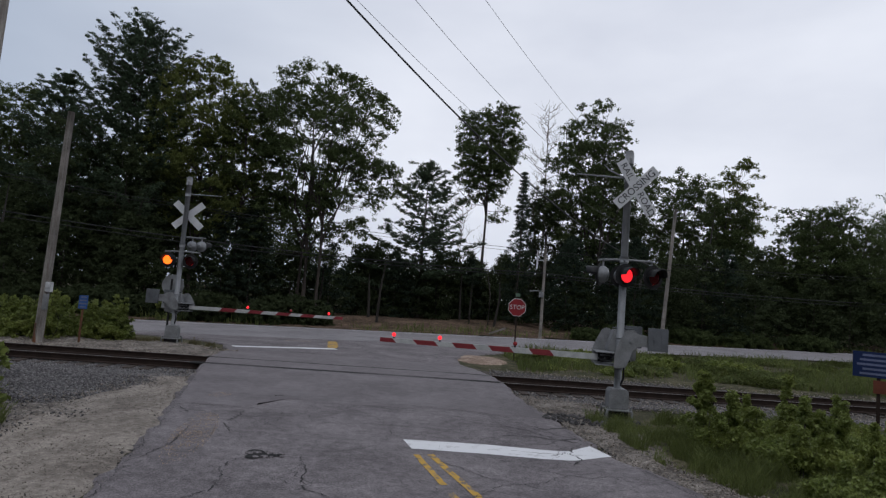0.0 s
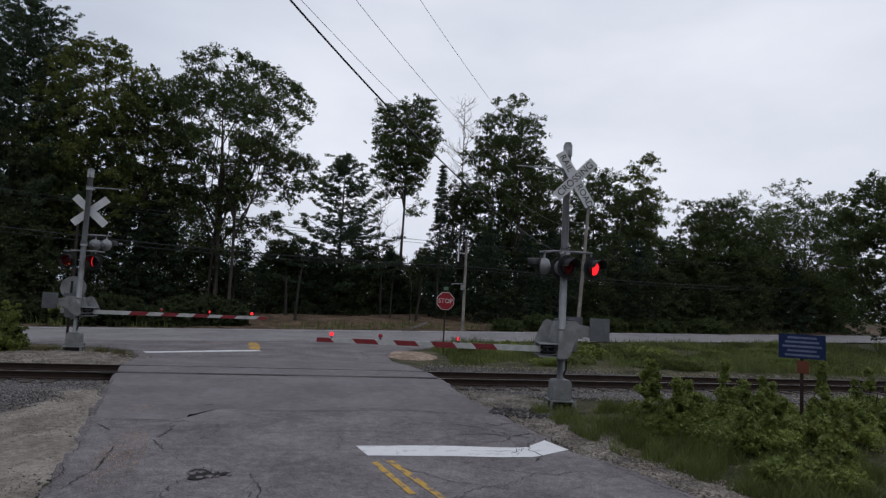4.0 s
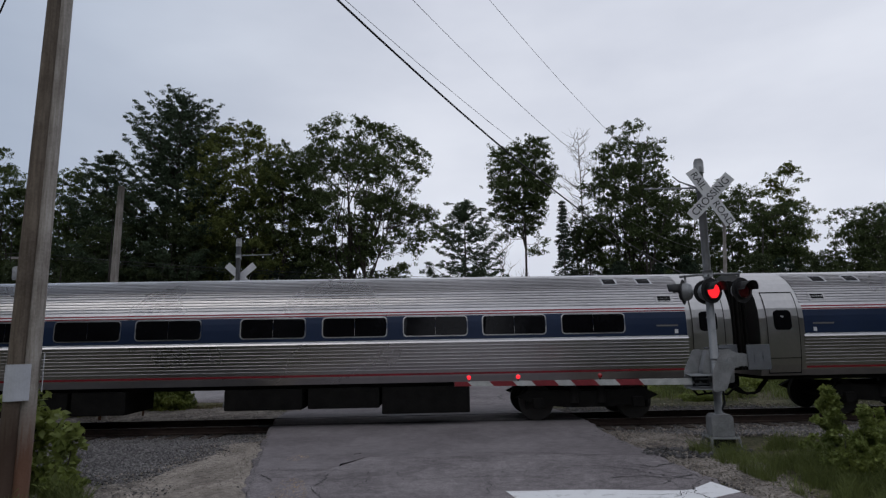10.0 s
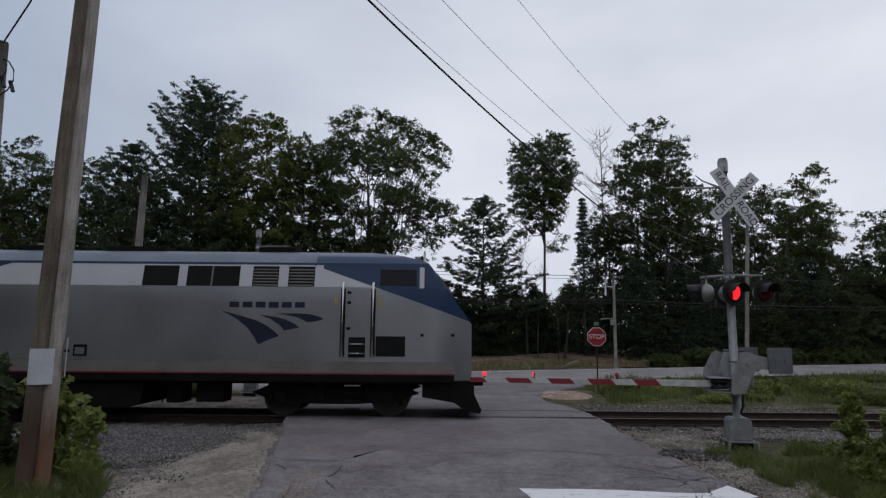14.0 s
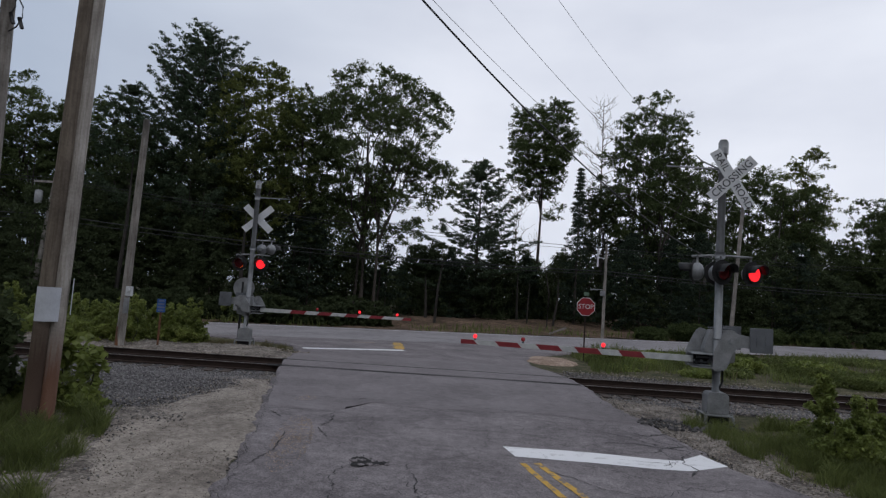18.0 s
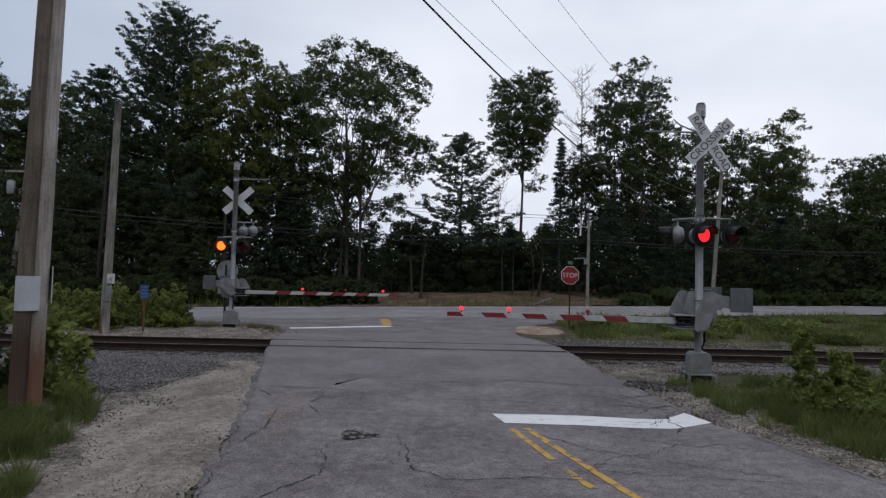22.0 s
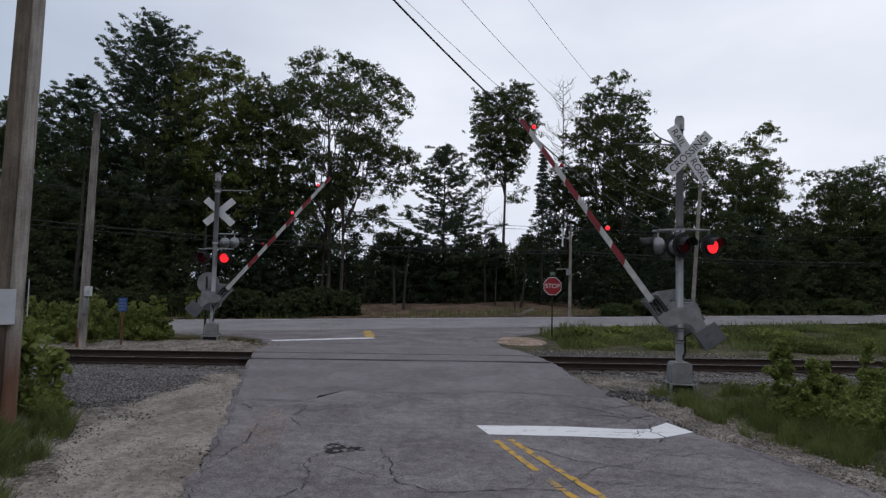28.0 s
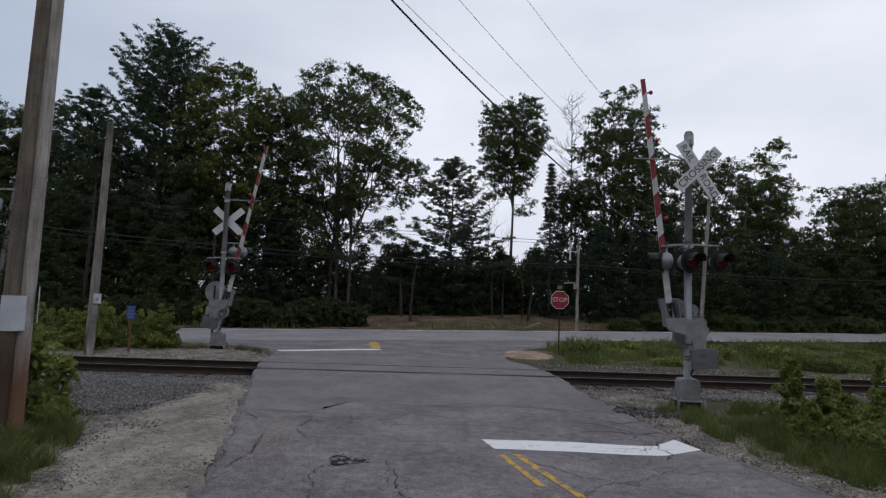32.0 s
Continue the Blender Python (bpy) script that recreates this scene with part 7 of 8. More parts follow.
# newer smooth patch over the crossing
M["asphalt_new"] = earth("smooth_dark_asphalt", (0.124, 0.110, 0.114), (0.155, 0.139, 0.144), (0.190, 0.172, 0.177), 0.6, 85, 0.22, 0.3, 0.8, spec=0.3)
V, F = [], []
cols = 26
for r, y in enumerate(np.arange(10.75, 21.0, 0.25)):
    xl, xr = lane_x(LANE_L, y) + 0.05, lane_x(LANE_R, y) - 0.04
    for c in range(cols):
        x = xl + (xr - xl) * c / (cols - 1)
        yy = y + (1.25 * float(smoothstep(-2.5, -2.3, x)) + 0.12 * math.sin(x * 1.3)) * (1 if r == 0 else max(0, 1 - r * 0.25 / 2.5))
        V.append((x, yy, float(lane_z(x, yy)) + 0.004))
n = len(V) // cols
for r in range(n - 1):
    for c in range(cols - 1):
        a = r * cols + c
        F.append((a, a + 1, a + 1 + cols, a + cols))
ob = raw("road_patch", V, F, M["asphalt_new"])
tagged(ob, "smoother dark asphalt patch over the rail crossing", "road", kind="structure")


def crack(pts, w, jit=0.022, n=None):
    pts = along(pts, n or max(6, int(sum(math.dist(a, b) for a, b in zip(pts, pts[1:])) / 0.06)))
    rows = []
    for i, (x, y) in enumerate(pts):
        x += rp.gauss(0, jit)
        y += rp.gauss(0, jit)
        ww = 0.6 * w * rp.uniform(0.2, 1.4) * (0.25 if i in (0, len(pts) - 1) else 1)
        q = pts[min(i + 1, len(pts) - 1)] - pts[max(i - 1, 0)]
        L = math.hypot(*q) or 1
        nx, ny = -q[1] / L * ww, q[0] / L * ww
        rows.append(((x - nx, y - ny), (x + nx, y + ny)))
    V, F = [], []
    for (x0, y0), (x1, y1) in rows:
        V += [(x0, y0, float(lane_z(x0, y0)) + 0.008), (x1, y1, float(lane_z(x1, y1)) + 0.008)]
    for r in range(len(rows) - 1):
        F.append((2 * r, 2 * r + 1, 2 * r + 3, 2 * r + 2))
    return V, F


cracks = thing("road_cracks", pose(0, 0, 0), "dark branching cracks in the old asphalt, with a painted shadow line along its left edge", "crack", kind="structure")
LISTED = [([(-2.35, 11.9), (-0.5, 12.3), (1.26, 12.2), (2.2, 12.0)], 0.012), ([(-3.85, 10.6), (-3.3, 10.75), (-2.3, 10.75)], 0.012), ([(-3.85, 10.6), (-3.5, 10.3), (-3.3, 10.0)], 0.016),
          ([(-2.6, 10.7), (-2.45, 10.1), (-2.5, 9.5), (-2.2, 8.9)], 0.013), ([(-1.9, 10.7), (-1.75, 10.1), (-1.9, 9.5)], 0.010), ([(-1.4, 10.6), (-1.2, 10.0), (0.1, 10.2), (1.6, 10.3)], 0.009),
          ([(-1.5, 8.1), (-1.7, 7.2), (-1.5, 6.4), (-1.9, 5.6)], 0.012), ([(-0.9, 7.9), (-0.7, 7.2), (-0.6, 6.6), (-0.2, 6.3), (0.6, 6.45), (1.4, 6.5)], 0.013), ([(-2.9, 9.1), (-2.7, 8.0), (-2.75, 7.2)], 0.014)]
BROKEN = [
          ([(1.9, 11.1), (2.5, 10.7), (2.9, 10.2), (3.35, 9.9)], 0.022), ([(2.6, 10.9), (3.0, 10.5), (3.3, 10.3)], 0.018), ([(2.6, 8.9), (2.9, 9.3), (2.8, 10.0)], 0.014), ([(1.5, 8.7), (2.2, 8.1), (2.9, 7.9), (3.5, 8.1)], 0.010),
          ([(0.9, 8.2), (1.5, 7.6), (2.3, 7.2), (3.4, 6.8)], 0.011), ([(1.2, 6.8), (2.4, 6.7), (3.9, 6.6)], 0.008), ([(0.1, 9.2), (0.2, 10.2), (0.6, 11.0)], 0.008), ([(-0.4, 9.6), (0.4, 9.8), (1.3, 9.7)], 0.007),
          ([(2.0, 14.6), (2.4, 14.2), (2.7, 13.9)], 0.014), ([(-0.6, 26.5), (1.0, 26.3), (2.0, 25.6)], 0.03), ([(0.9, 22.6), (0.6, 23.6), (0.9, 24.6)], 0.04), ([(-1.5, 28.6), (0.2, 29.0), (1.6, 28.8)], 0.03)]
# left edge: cracks that also paint the jagged shadow line where the asphalt ends
EDGE = [([(float(lane_x(LANE_L, y)) + 0.05 + 0.05 * float(lump(y, 2.0, 1.9)), y) for y in np.arange(y0, y1, 0.3)], 0.008) for y0, y1 in ((5.4, 8.4), (8.7, 11.2), (11.0, 14.2))]
EDGE += [([(float(lane_x(LANE_R, y)) - 0.16 - 0.10 * float(lump(y, 4.0, 1.7)), y) for y in np.arange(y0, y1, 0.3)], 0.009) for y0, y1 in ((5.2, 8.6), (9.9, 12.4), (12.6, 15.0))]
EDGE += [([(3.30, 9.95), (3.05, 9.55), (2.95, 9.2), (3.05, 8.85), (2.85, 8.5)], 0.026), ([(2.95, 9.2), (2.5, 9.05), (2.0, 9.1)], 0.012), ([(3.35, 10.3), (2.9, 10.05), (2.55, 10.25), (2.0, 10.15)], 0.028),
         ([(3.3, 11.2), (2.9, 10.9), (2.6, 11.1)], 0.03), ([(2.9, 10.05), (2.75, 9.75), (2.4, 9.6)], 0.018), ([(3.4, 8.3), (2.7, 8.0), (2.2, 7.5), (1.7, 7.3), (1.3, 6.7)], 0.008)]
for pts, w in LISTED + BROKEN + EDGE:
    V, F = crack(pts, w)
    raw("crack", V, F, M["crack"], cracks)
for k in range(26):
    y = rp.uniform(3.2, 11.5)
    x = rp.uniform(float(lane_x(LANE_L, y)) + 0.3, float(lane_x(LANE_R, y)) - 0.3)
    a = rp.uniform(0, 6.28)
    pts = [(x, y)]
    for _ in range(rp.randint(2, 5)):
        a += rp.gauss(0, 0.5)
        pts.append((pts[-1][0] + 0.35 * math.cos(a), pts[-1][1] + 0.3 * math.sin(a)))
    V, F = crack(pts, rp.uniform(0.003, 0.007), 0.02)
    raw("crack", V, F, M["crack"], cracks)

# pothole with a broken rim; its pit is flat, the shade put into the colour
M["pit"] = mat("crumbled_asphalt_with_pit_shade", (0.014, 0.013, 0.013), 0.95, fine=60, bump=0.8)
hole = thing("pothole", pose(-1.40, 7.80, 0.0), "small broken pothole with dark crumbled rim", "pothole", kind="structure")
bm = bmesh.new()
ring = []
for k in range(18):
    a = 2 * math.pi * k / 18
    r = (0.20 + 0.07 * math.sin(3 * a + 1) + rp.uniform(-0.03, 0.03)) * (1.0 if math.cos(a) > 0 else 1.2)
    ring.append(bm.verts.new((r * math.cos(a), 0.72 * r * math.sin(a), float(lane_z(-1.4, 7.8)) + 0.010)))
c = bm.verts.new((0.05, 0, float(lane_z(-1.4, 7.8)) + 0.007))
for k in range(18):
    bm.faces.new((ring[k], ring[(k + 1) % 18], c))
part("pit", bm, M["pit"], hole, "flat crumbled patch, the pit's shade in its dark colour")
for k in range(14):
    bm = bmesh.new()
    s = rp.uniform(0.012, 0.05)
    a = rp.uniform(0, 6.28)
    r = rp.uniform(0.10, 0.27)
    bmesh.ops.create_icosphere(bm, subdivisions=1, radius=s)
    for v in bm.verts:
        v.co = Vector((v.co.x * rp.uniform(0.8, 1.3), v.co.y * rp.uniform(0.8, 1.3), v.co.z * 0.5))
    o = part("crumb", bm, M["asphalt"], hole)
    o.matrix_basis = pose(r * math.cos(a) * 1.2, 0.75 * r * math.sin(a), 0.012, 0, 0, rp.uniform(0, 360))


# sand and orange grit lying on the lane's edge
def grit_in(x, y):
    e = lane_x(LANE_L, y)
    return 0.95 - np.hypot((x - e - 0.62 - 0.06 * (y - 8.7)) / 0.30, (y - 8.7) / 1.7)


# ---- stones ----
def stones(name, pts, sizes, material, label, seed):
    rng = np.random.default_rng(seed)
    n = len(pts)
    base = np.array([(1, 0, 0), (-1, 0, 0), (0, 1, 0), (0, -1, 0), (0, 0, 1), (0, 0, -1)], float)
    tri = np.array([(0, 2, 4), (2, 1, 4), (1, 3, 4), (3, 0, 4), (2, 0, 5), (1, 2, 5), (3, 1, 5), (0, 3, 5)])
    sc = sizes[:, None, None] * rng.uniform(0.6, 1.25, (n, 6, 1)) * np.array([1, 1, 0.75])
    V = base[None] * sc
    a = rng.random(n) * 6.283
    b = rng.normal(size=n) * 0.6
    ca, sa, cb, sb = np.cos(a), np.sin(a), np.cos(b), np.sin(b)
    x, y, z = V[..., 0], V[..., 1], V[..., 2]
    x, z = x * cb[:, None] + z * sb[:, None], -x * sb[:, None] + z * cb[:, None]
    x, y = x * ca[:, None] - y * sa[:, None], x * sa[:, None] + y * ca[:, None]
    V = np.stack([x, y, z], -1) + pts[:, None, :]
    F = tri[None] + (np.arange(n) * 6)[:, None, None]
    ob = raw(name, V.reshape(-1, 3), F.reshape(-1, 3), material)
    return tagged(ob, label, "stones", kind="stuff")


def scatter(inside, x0, x1, y0, y1, n, seed, edge=0.0):
    rng = np.random.default_rng(seed)
    x, y = rng.uniform(x0, x1, n), rng.uniform(y0, y1, n)
    k = inside(x, y) > edge
    return x[k], y[k], rng


def strew(name, inside, box4, n, smin, smax, material, label, seed, dz=0.0, edge=0.0, clump=0.0, zf=ground_z):
    x, y, rng = scatter(inside, *box4, n, seed, edge)
    if clump:
        k = lump(x, y, clump, seed) + 0.6 * lump(x, y, clump * 3.3, seed * 2.0) > rng.uniform(-0.6, 0.9, len(x))
        x, y = x[k], y[k]
    z = zf(x, y) + 0.02 + dz
    stones(name, np.stack([x, y, z], 1), rng.uniform(smin, smax, len(x)) , material, label, seed + 1)


strew("ballast_stones", gravel_left, (-10, -4.5, 9.3, 16.6), 22000, 0.014, 0.040, M["stone_dark"], "loose grey ballast stones beside the rails", 101, 0.018, -0.3)
strew("ballast_stones", gravel_left, (-24, -9, 11, 20), 8000, 0.016, 0.042, M["stone_dark"], "loose grey ballast stones beside the rails", 102, 0.018)
strew("ballast_stones", gravel_right, (2.6, 12, 13, 20.5), 20000, 0.014, 0.040, M["stone_dark"], "loose grey ballast stones beside the rails", 103, 0.018)
strew("ballast_stones", gravel_right, (11, 26, 13, 22), 7000, 0.018, 0.045, M["stone_dark"], "loose grey ballast stones beside the rails", 104, 0.018)
strew("ballast_stones", gravel_right, (2.6, 22, 13, 22), 9000, 0.014, 0.045, M["stone_tan"], "pale stones among the darker ballast", 106, 0.018, -0.4)
strew("dirt_debris", left_sand, (-8.5, -1, 3, 15.5), 30000, 0.003, 0.010, M["stone_dust"], "dark chips and bark bits trodden into the sand", 113, 0.034, 0.05, 0.8)
strew("dirt_debris", trodden, (-9, -2, 4.5, 14.5), 12000, 0.006, 0.024, M["stone_dark"], "grey stones and chips in the trodden dirt", 121, 0.05, 0.0, 0.9)
strew("dirt_debris", trodden, (-9, -2, 4.5, 14.5), 7000, 0.006, 0.02, M["stone_tan"], "pale stones in the trodden dirt", 122, 0.05, 0.0, 0.8)
strew("dirt_debris", right_sand, (2.4, 7, 3, 16), 9000, 0.003, 0.014, M["stone_dust"], "dark chips and bark bits trodden into the sand", 114, 0.034, 0.05, 0.9)
strew("dirt_debris", lambda x, y: 0.55 - np.abs(gravel_left(x, y)), (-9, -4.0, 8.8, 16.0), 7000, 0.006, 0.026, M["stone_dark"], "grey stones scattered from the ballast onto the sand", 119, 0.03, 0.0, 0.8)
strew("dirt_debris", lambda x, y: np.minimum(0.6 - np.abs(gravel_left(x, y)), 0.5), (-9, -4.0, 8.8, 16.0), 5000, 0.008, 0.03, M["stone_tan"], "pale stones scattered between ballast and sand", 120, 0.025, 0.0, 0.7)
strew("crumbled_edge", lambda x, y: 0.13 - np.abs(x - lane_x(LANE_L, y) + 0.05), (-6.2, -1.5, 3.5, 20), 9000, 0.006, 0.03, M["asphalt_chunk"], "crumbled dark asphalt along the lane's broken edge", 117, -0.005)
strew("crumbled_edge", lambda x, y: 0.13 - np.abs(x - lane_x(LANE_R, y) - 0.05), (2.0, 5.5, 3.5, 20), 9000, 0.006, 0.03, M["asphalt_chunk"], "crumbled dark asphalt along the lane's broken edge", 118, -0.005)
strew("edge_grit", lambda x, y: np.where(x > lane_x(LANE_L, y) - 0.05, grit_in(x, y), -1), (-4.5, -1.0, 5.0, 10.8), 26000, 0.003, 0.009, M["stone_rust"], "orange grit washed onto the lane's edge", 115, -0.016, 0.0, 0.9, lane_z)
strew("edge_grit", lambda x, y: 0.20 - np.hypot(x + 3.42, (y - 11.85) * 0.7), (-4, -2.9, 11.2, 12.5), 700, 0.004, 0.011, M["stone_rust"], "pale sand spot on the asphalt", 116, -0.016, 0.0, 0.0, lane_z)
strew("verge_stones", far_verge, (-15, -5, 18, 23), 9000, 0.018, 0.05, M["stone_tan"], "pale rubble stones heaped behind the rails", 105, 0.08)
strew("grit_stones", left_sand, (-8, -1, 3, 15.5), 16000, 0.004, 0.015, M["stone_tan"], "small stones strewn on the sandy shoulder", 107, 0.034, 0.0, 0.7)
strew("grit_stones", right_sand, (2.4, 7, 4, 16), 8000, 0.007, 0.026, M["stone_tan"], "small stones strewn on the sandy shoulder", 109, 0.034)
rubble = lambda x, y: 0.9 - np.hypot((x - 4.0) / 1.1, (y - 12.2) / 0.55)
strew("asphalt_rubble", rubble, (2.6, 5.4, 11.4, 13), 1100, 0.015, 0.07, M["asphalt_chunk"], "broken dark asphalt chunks beside the signal", 111, 0.035)


# ---- grass ----
def grass(name, inside, box4, n, h0, h1, material, label, seed, clump=0.0, wide=0.010, zf=ground_z, tufts=0):
    x, y, rng = scatter(inside, *box4, n, seed)
    rel = np.ones(len(x))
    if tufts:
        pick = rng.integers(0, len(x), tufts)
        rad = rng.uniform(0.08, 0.26, tufts)
        rel = np.max(1 - np.hypot(x[:, None] - x[pick], y[:, None] - y[pick]) / rad, axis=1)
        k = (rel > 0) | (rng.random(len(x)) < 0.06)
        x, y, rel = x[k], y[k], np.clip(0.55 + rel[k], 0.4, 1.25)
    if clump:
        k = lump(x, y, clump, seed) + 0.7 * lump(x, y, clump * 3.1, seed * 2.0) > rng.uniform(-0.5, 0.7, len(x))
        x, y, rel = x[k], y[k], rel[k]
    m = len(x)
    z = zf(x, y)
    h = rel * rng.uniform(h0, h1, m) * (0.8 + 0.3 * lump(x, y, 0.9, 2.0) + 0.3 * lump(x, y, 4.0, seed))
    a = rng.random(m) * 6.283
    lean = rng.uniform(0.1, 0.55, m) * h
    b = rng.random(m) * 6.283
    w = wide * rng.uniform(0.6, 1.5, m)
    P = np.stack([x, y, z - 0.02], 1)
    side = np.stack([np.cos(a) * w, np.sin(a) * w, np.zeros(m)], 1)
    bend = np.stack([np.cos(b) * lean, np.sin(b) * lean, np.zeros(m)], 1)
    up = np.stack([np.zeros(m), np.zeros(m), h], 1)
    V = np.stack([P - side, P + side, P + side * 0.75 + bend * 0.3 + up * 0.6, P - side * 0.75 + bend * 0.3 + up * 0.6, P + bend + up * 0.97 + side * 0.1, P + bend + up - side * 0.1], 1).reshape(-1, 3)
    i = np.arange(m)[:, None] * 6
    F = np.concatenate([i + np.array([[0, 1, 2, 3]]), i + np.array([[3, 2, 4, 5]])], 0)
    return tagged(raw(name, V, F, material), label, "grass", kind="stuff")


def verge_right(x, y):
    e = lane_x(LANE_R, y) + np.interp(y, [2, 6, 7, 8, 8.4, 9, 11, 12.6], [1.0, 0.75, 0.7, 0.6, 0.55, 0.6, 0.7, 0.8])
    return np.minimum(np.minimum(x - e, 14 - x), np.interp(x, [4, 6, 9, 14], [12.9, 12.6, 13.2, 14.0]) - y)


def verge_left(x, y):
    e = np.interp(y, [2, 5.4, 6.4, 7.4, 8.5, 9.3, 10], [-3.5, -3.95, -4.4, -4.8, -5.25, -5.9, -6.8])
    return np.minimum(np.minimum(e - x, x + 16), 10.4 - y)


def field(x, y):
    d = off_state(x, y)
    n = off_track(x, y)
    return np.minimum(np.minimum(-5.1 - d, n - np.interp(x, [3, 6, 20], [3.3, 3.6, 3.0])), np.minimum(x - np.interp(y, [20, 24, 27, 34], [3.6, 4.0, 3.6, 7.0]), 60 - x))


def field_left(x, y):
    n = off_track(x, y)
    return np.minimum(np.minimum(n - 3.9 + 0.6 * lump(x, y, 0.7), np.interp(x, [-60, -16, -11.5, -8.6], [8, 7.6, 6.0, 3.6]) - n), np.minimum(-8.3 - x, x + 60))


grass("grass_verge", verge_right, (3.5, 14, 3, 14), 11000, 0.06, 0.28, M["grass"], "long green grass on the verge by the signal", 201, 0.5, 0.0055)
verge_near = lambda x, y: np.minimum(verge_right(x, y), np.minimum(8.2 - x, y - 5.5))
grass("grass_verge", verge_near, (3.6, 8.3, 5.5, 13), 120000, 0.09, 0.34, M["grass"], "long green grass on the verge by the signal", 202, 0.0, 0.0036, tufts=170)
TUFTS = ((4.75, 11.45, 0.34), (5.05, 11.0, 0.36), (5.2, 10.5, 0.40), (4.95, 9.9, 0.34), (5.15, 9.3, 0.36), (5.3, 8.6, 0.38), (5.0, 8.2, 0.3), (5.7, 11.3, 0.4), (5.9, 8.0, 0.4))
grass("grass_tufts", lambda x, y: np.max([0.6 * r - np.hypot(x - a, y - b) for a, b, r in TUFTS], axis=0), (4.2, 6.4, 7.5, 11.9), 30000, 0.08, 0.30, M["grass"], "thick grass tufts beside the signal foundation", 204, 0.0, 0.0032)
grass("grass_verge", verge_left, (-14, -4, 2, 10.5), 14000, 0.08, 0.34, M["grass"], "long green grass round the twin poles", 203, 0.6, 0.0055)
near_poles = lambda x, y: np.minimum(verge_left(x, y), np.minimum(x + 7.6, y - 4.2))
grass("grass_verge", near_poles, (-7.6, -3.4, 4.2, 10.2), 110000, 0.10, 0.40, M["grass"], "long green grass round the twin poles", 206, 0.0, 0.0036, tufts=170)
grass("dry_grass", verge_left, (-12, -4, 3, 10), 7000, 0.15, 0.42, M["grass_dry"], "dry seeding grass stalks by the poles", 205, 0.4, 0.003)
grass("field_grass", field, (3, 40, 20, 44), 150000, 0.14, 0.5, M["grass"], "rough grass between the rails and the state road", 207, 0.35, 0.013)
grass("field_weeds", field, (3, 32, 20, 42), 9000, 0.15, 0.6, M["grass_dry"], "dry weeds among the rough grass", 209, 0.3, 0.009)
grass("field_grass", field_left, (-40, -8, 19, 30), 42000, 0.15, 0.5, M["grass"], "rough grass behind the rails", 211, 0.35, 0.016)
FAR_TUFTS = ((-9.4, 20.3, 0.5), (-8.9, 20.9, 0.45), (-10.1, 20.6, 0.55), (-7.6, 20.9, 0.25), (-9.0, 20.2, 0.3), (-6.9, 20.5, 0.2))
grass("grass_tufts", lambda x, y: np.max([0.8 * r - np.hypot(x - a, y - b) for a, b, r in FAR_TUFTS], axis=0), (-11, -6, 19.5, 21.8), 24000, 0.10, 0.34, M["grass_dry"], "dry grass tufts round the far signal", 215, 0.0, 0.006)
far_strip = lambda x, y: np.minimum(off_state(x, y) - 4.9, 8.2 - off_state(x, y))
grass("roadside_weeds", far_strip, (-45, 45, 22, 60), 70000, 0.2, 0.75, M["grass"], "weeds along the far edge of the state road", 213, 0.3, 0.022)


# ---- bushes ----
def bush(x, y, w, h, seed, leaf, label, sprays=200, per=46, size=0.032, stems=6, tall=(), name="bush", group="bushes by the crossing", spikes=0):
    rng = np.random.default_rng(seed)
    tall = list(tall) + [(float(rng.uniform(-0.9, 0.9)) * w, float(rng.uniform(-0.7, 0.7)) * w, h * float(rng.uniform(0.95, 1.55)), 0.06, 16) for _ in range(spikes)]
    if spikes:
        h = h * 0.72
    th = thing(name, pose(x, y, float(ground_z(x, y))), label, "bush", group)
    c = rng.normal(size=(sprays, 3))
    c /= np.linalg.norm(c, axis=1)[:, None]
    c *= (0.25 + 0.75 * rng.random(sprays) ** 0.6)[:, None]
    q = np.stack([c[:, 0] * w, c[:, 1] * w * 0.8, h * 0.45 + np.abs(c[:, 2]) * h * 0.55 - (rng.random(sprays) < 0.4) * h * 0.35], 1)
    for tx, ty, tz, tw, tn in tall:
        u = rng.random(tn)
        q = np.concatenate([q, np.stack([tx + rng.normal(size=tn) * tw * (1.15 - u), ty + rng.normal(size=tn) * tw * (1.15 - u), tz * (0.3 + 0.7 * u)], 1)])
    rad = rng.uniform(0.07, 0.16, len(q)) * (0.8 + 0.3 * w)
    rad[sprays:] *= 0.62
    if name == "bush" and size > 0.078 and per < 20:
        V, F = leaf_quads(rng, q, rad * 1.25, per, size * 0.92, 0.9, 0.35)
    else:
        V, F = leaf_tris(rng, q, rad, int(per * 1.5), size * 1.05, 0.8, 0.6)
    raw("foliage", V, F, leaf, th)
    for k in range(stems):
        bm = bmesh.new()
        b = q[int(rng.integers(0, len(q)))]
        limb(bm, (rng.normal() * 0.08, rng.normal() * 0.08, -0.05), b, 0.014, 0.004, rng, 0.1, 5)
        part("stem", bm, M["bark"], th)
    for tx, ty, tz, tw, tn in tall:
        bm = bmesh.new()
        limb(bm, (tx, ty, -0.05), (tx, ty, tz), 0.014, 0.004, rng, 0.0, 5)
        part("stem", bm, M["bark"], th)
    return th


BR = "leafy green shrub growing on the verge"
bush(5.55, 9.85, 0.42, 0.62, 301, M["leaf_bush"], BR, 130, tall=((-0.15, 0.35, 1.28, 0.17, 80), (0.25, 0.1, 1.0, 0.12, 40)), spikes=3)
bush(6.5, 9.1, 0.85, 0.52, 302, M["leaf_bush"], BR, 240, tall=((0.1, 0.2, 1.0, 0.10, 30), ), spikes=7)
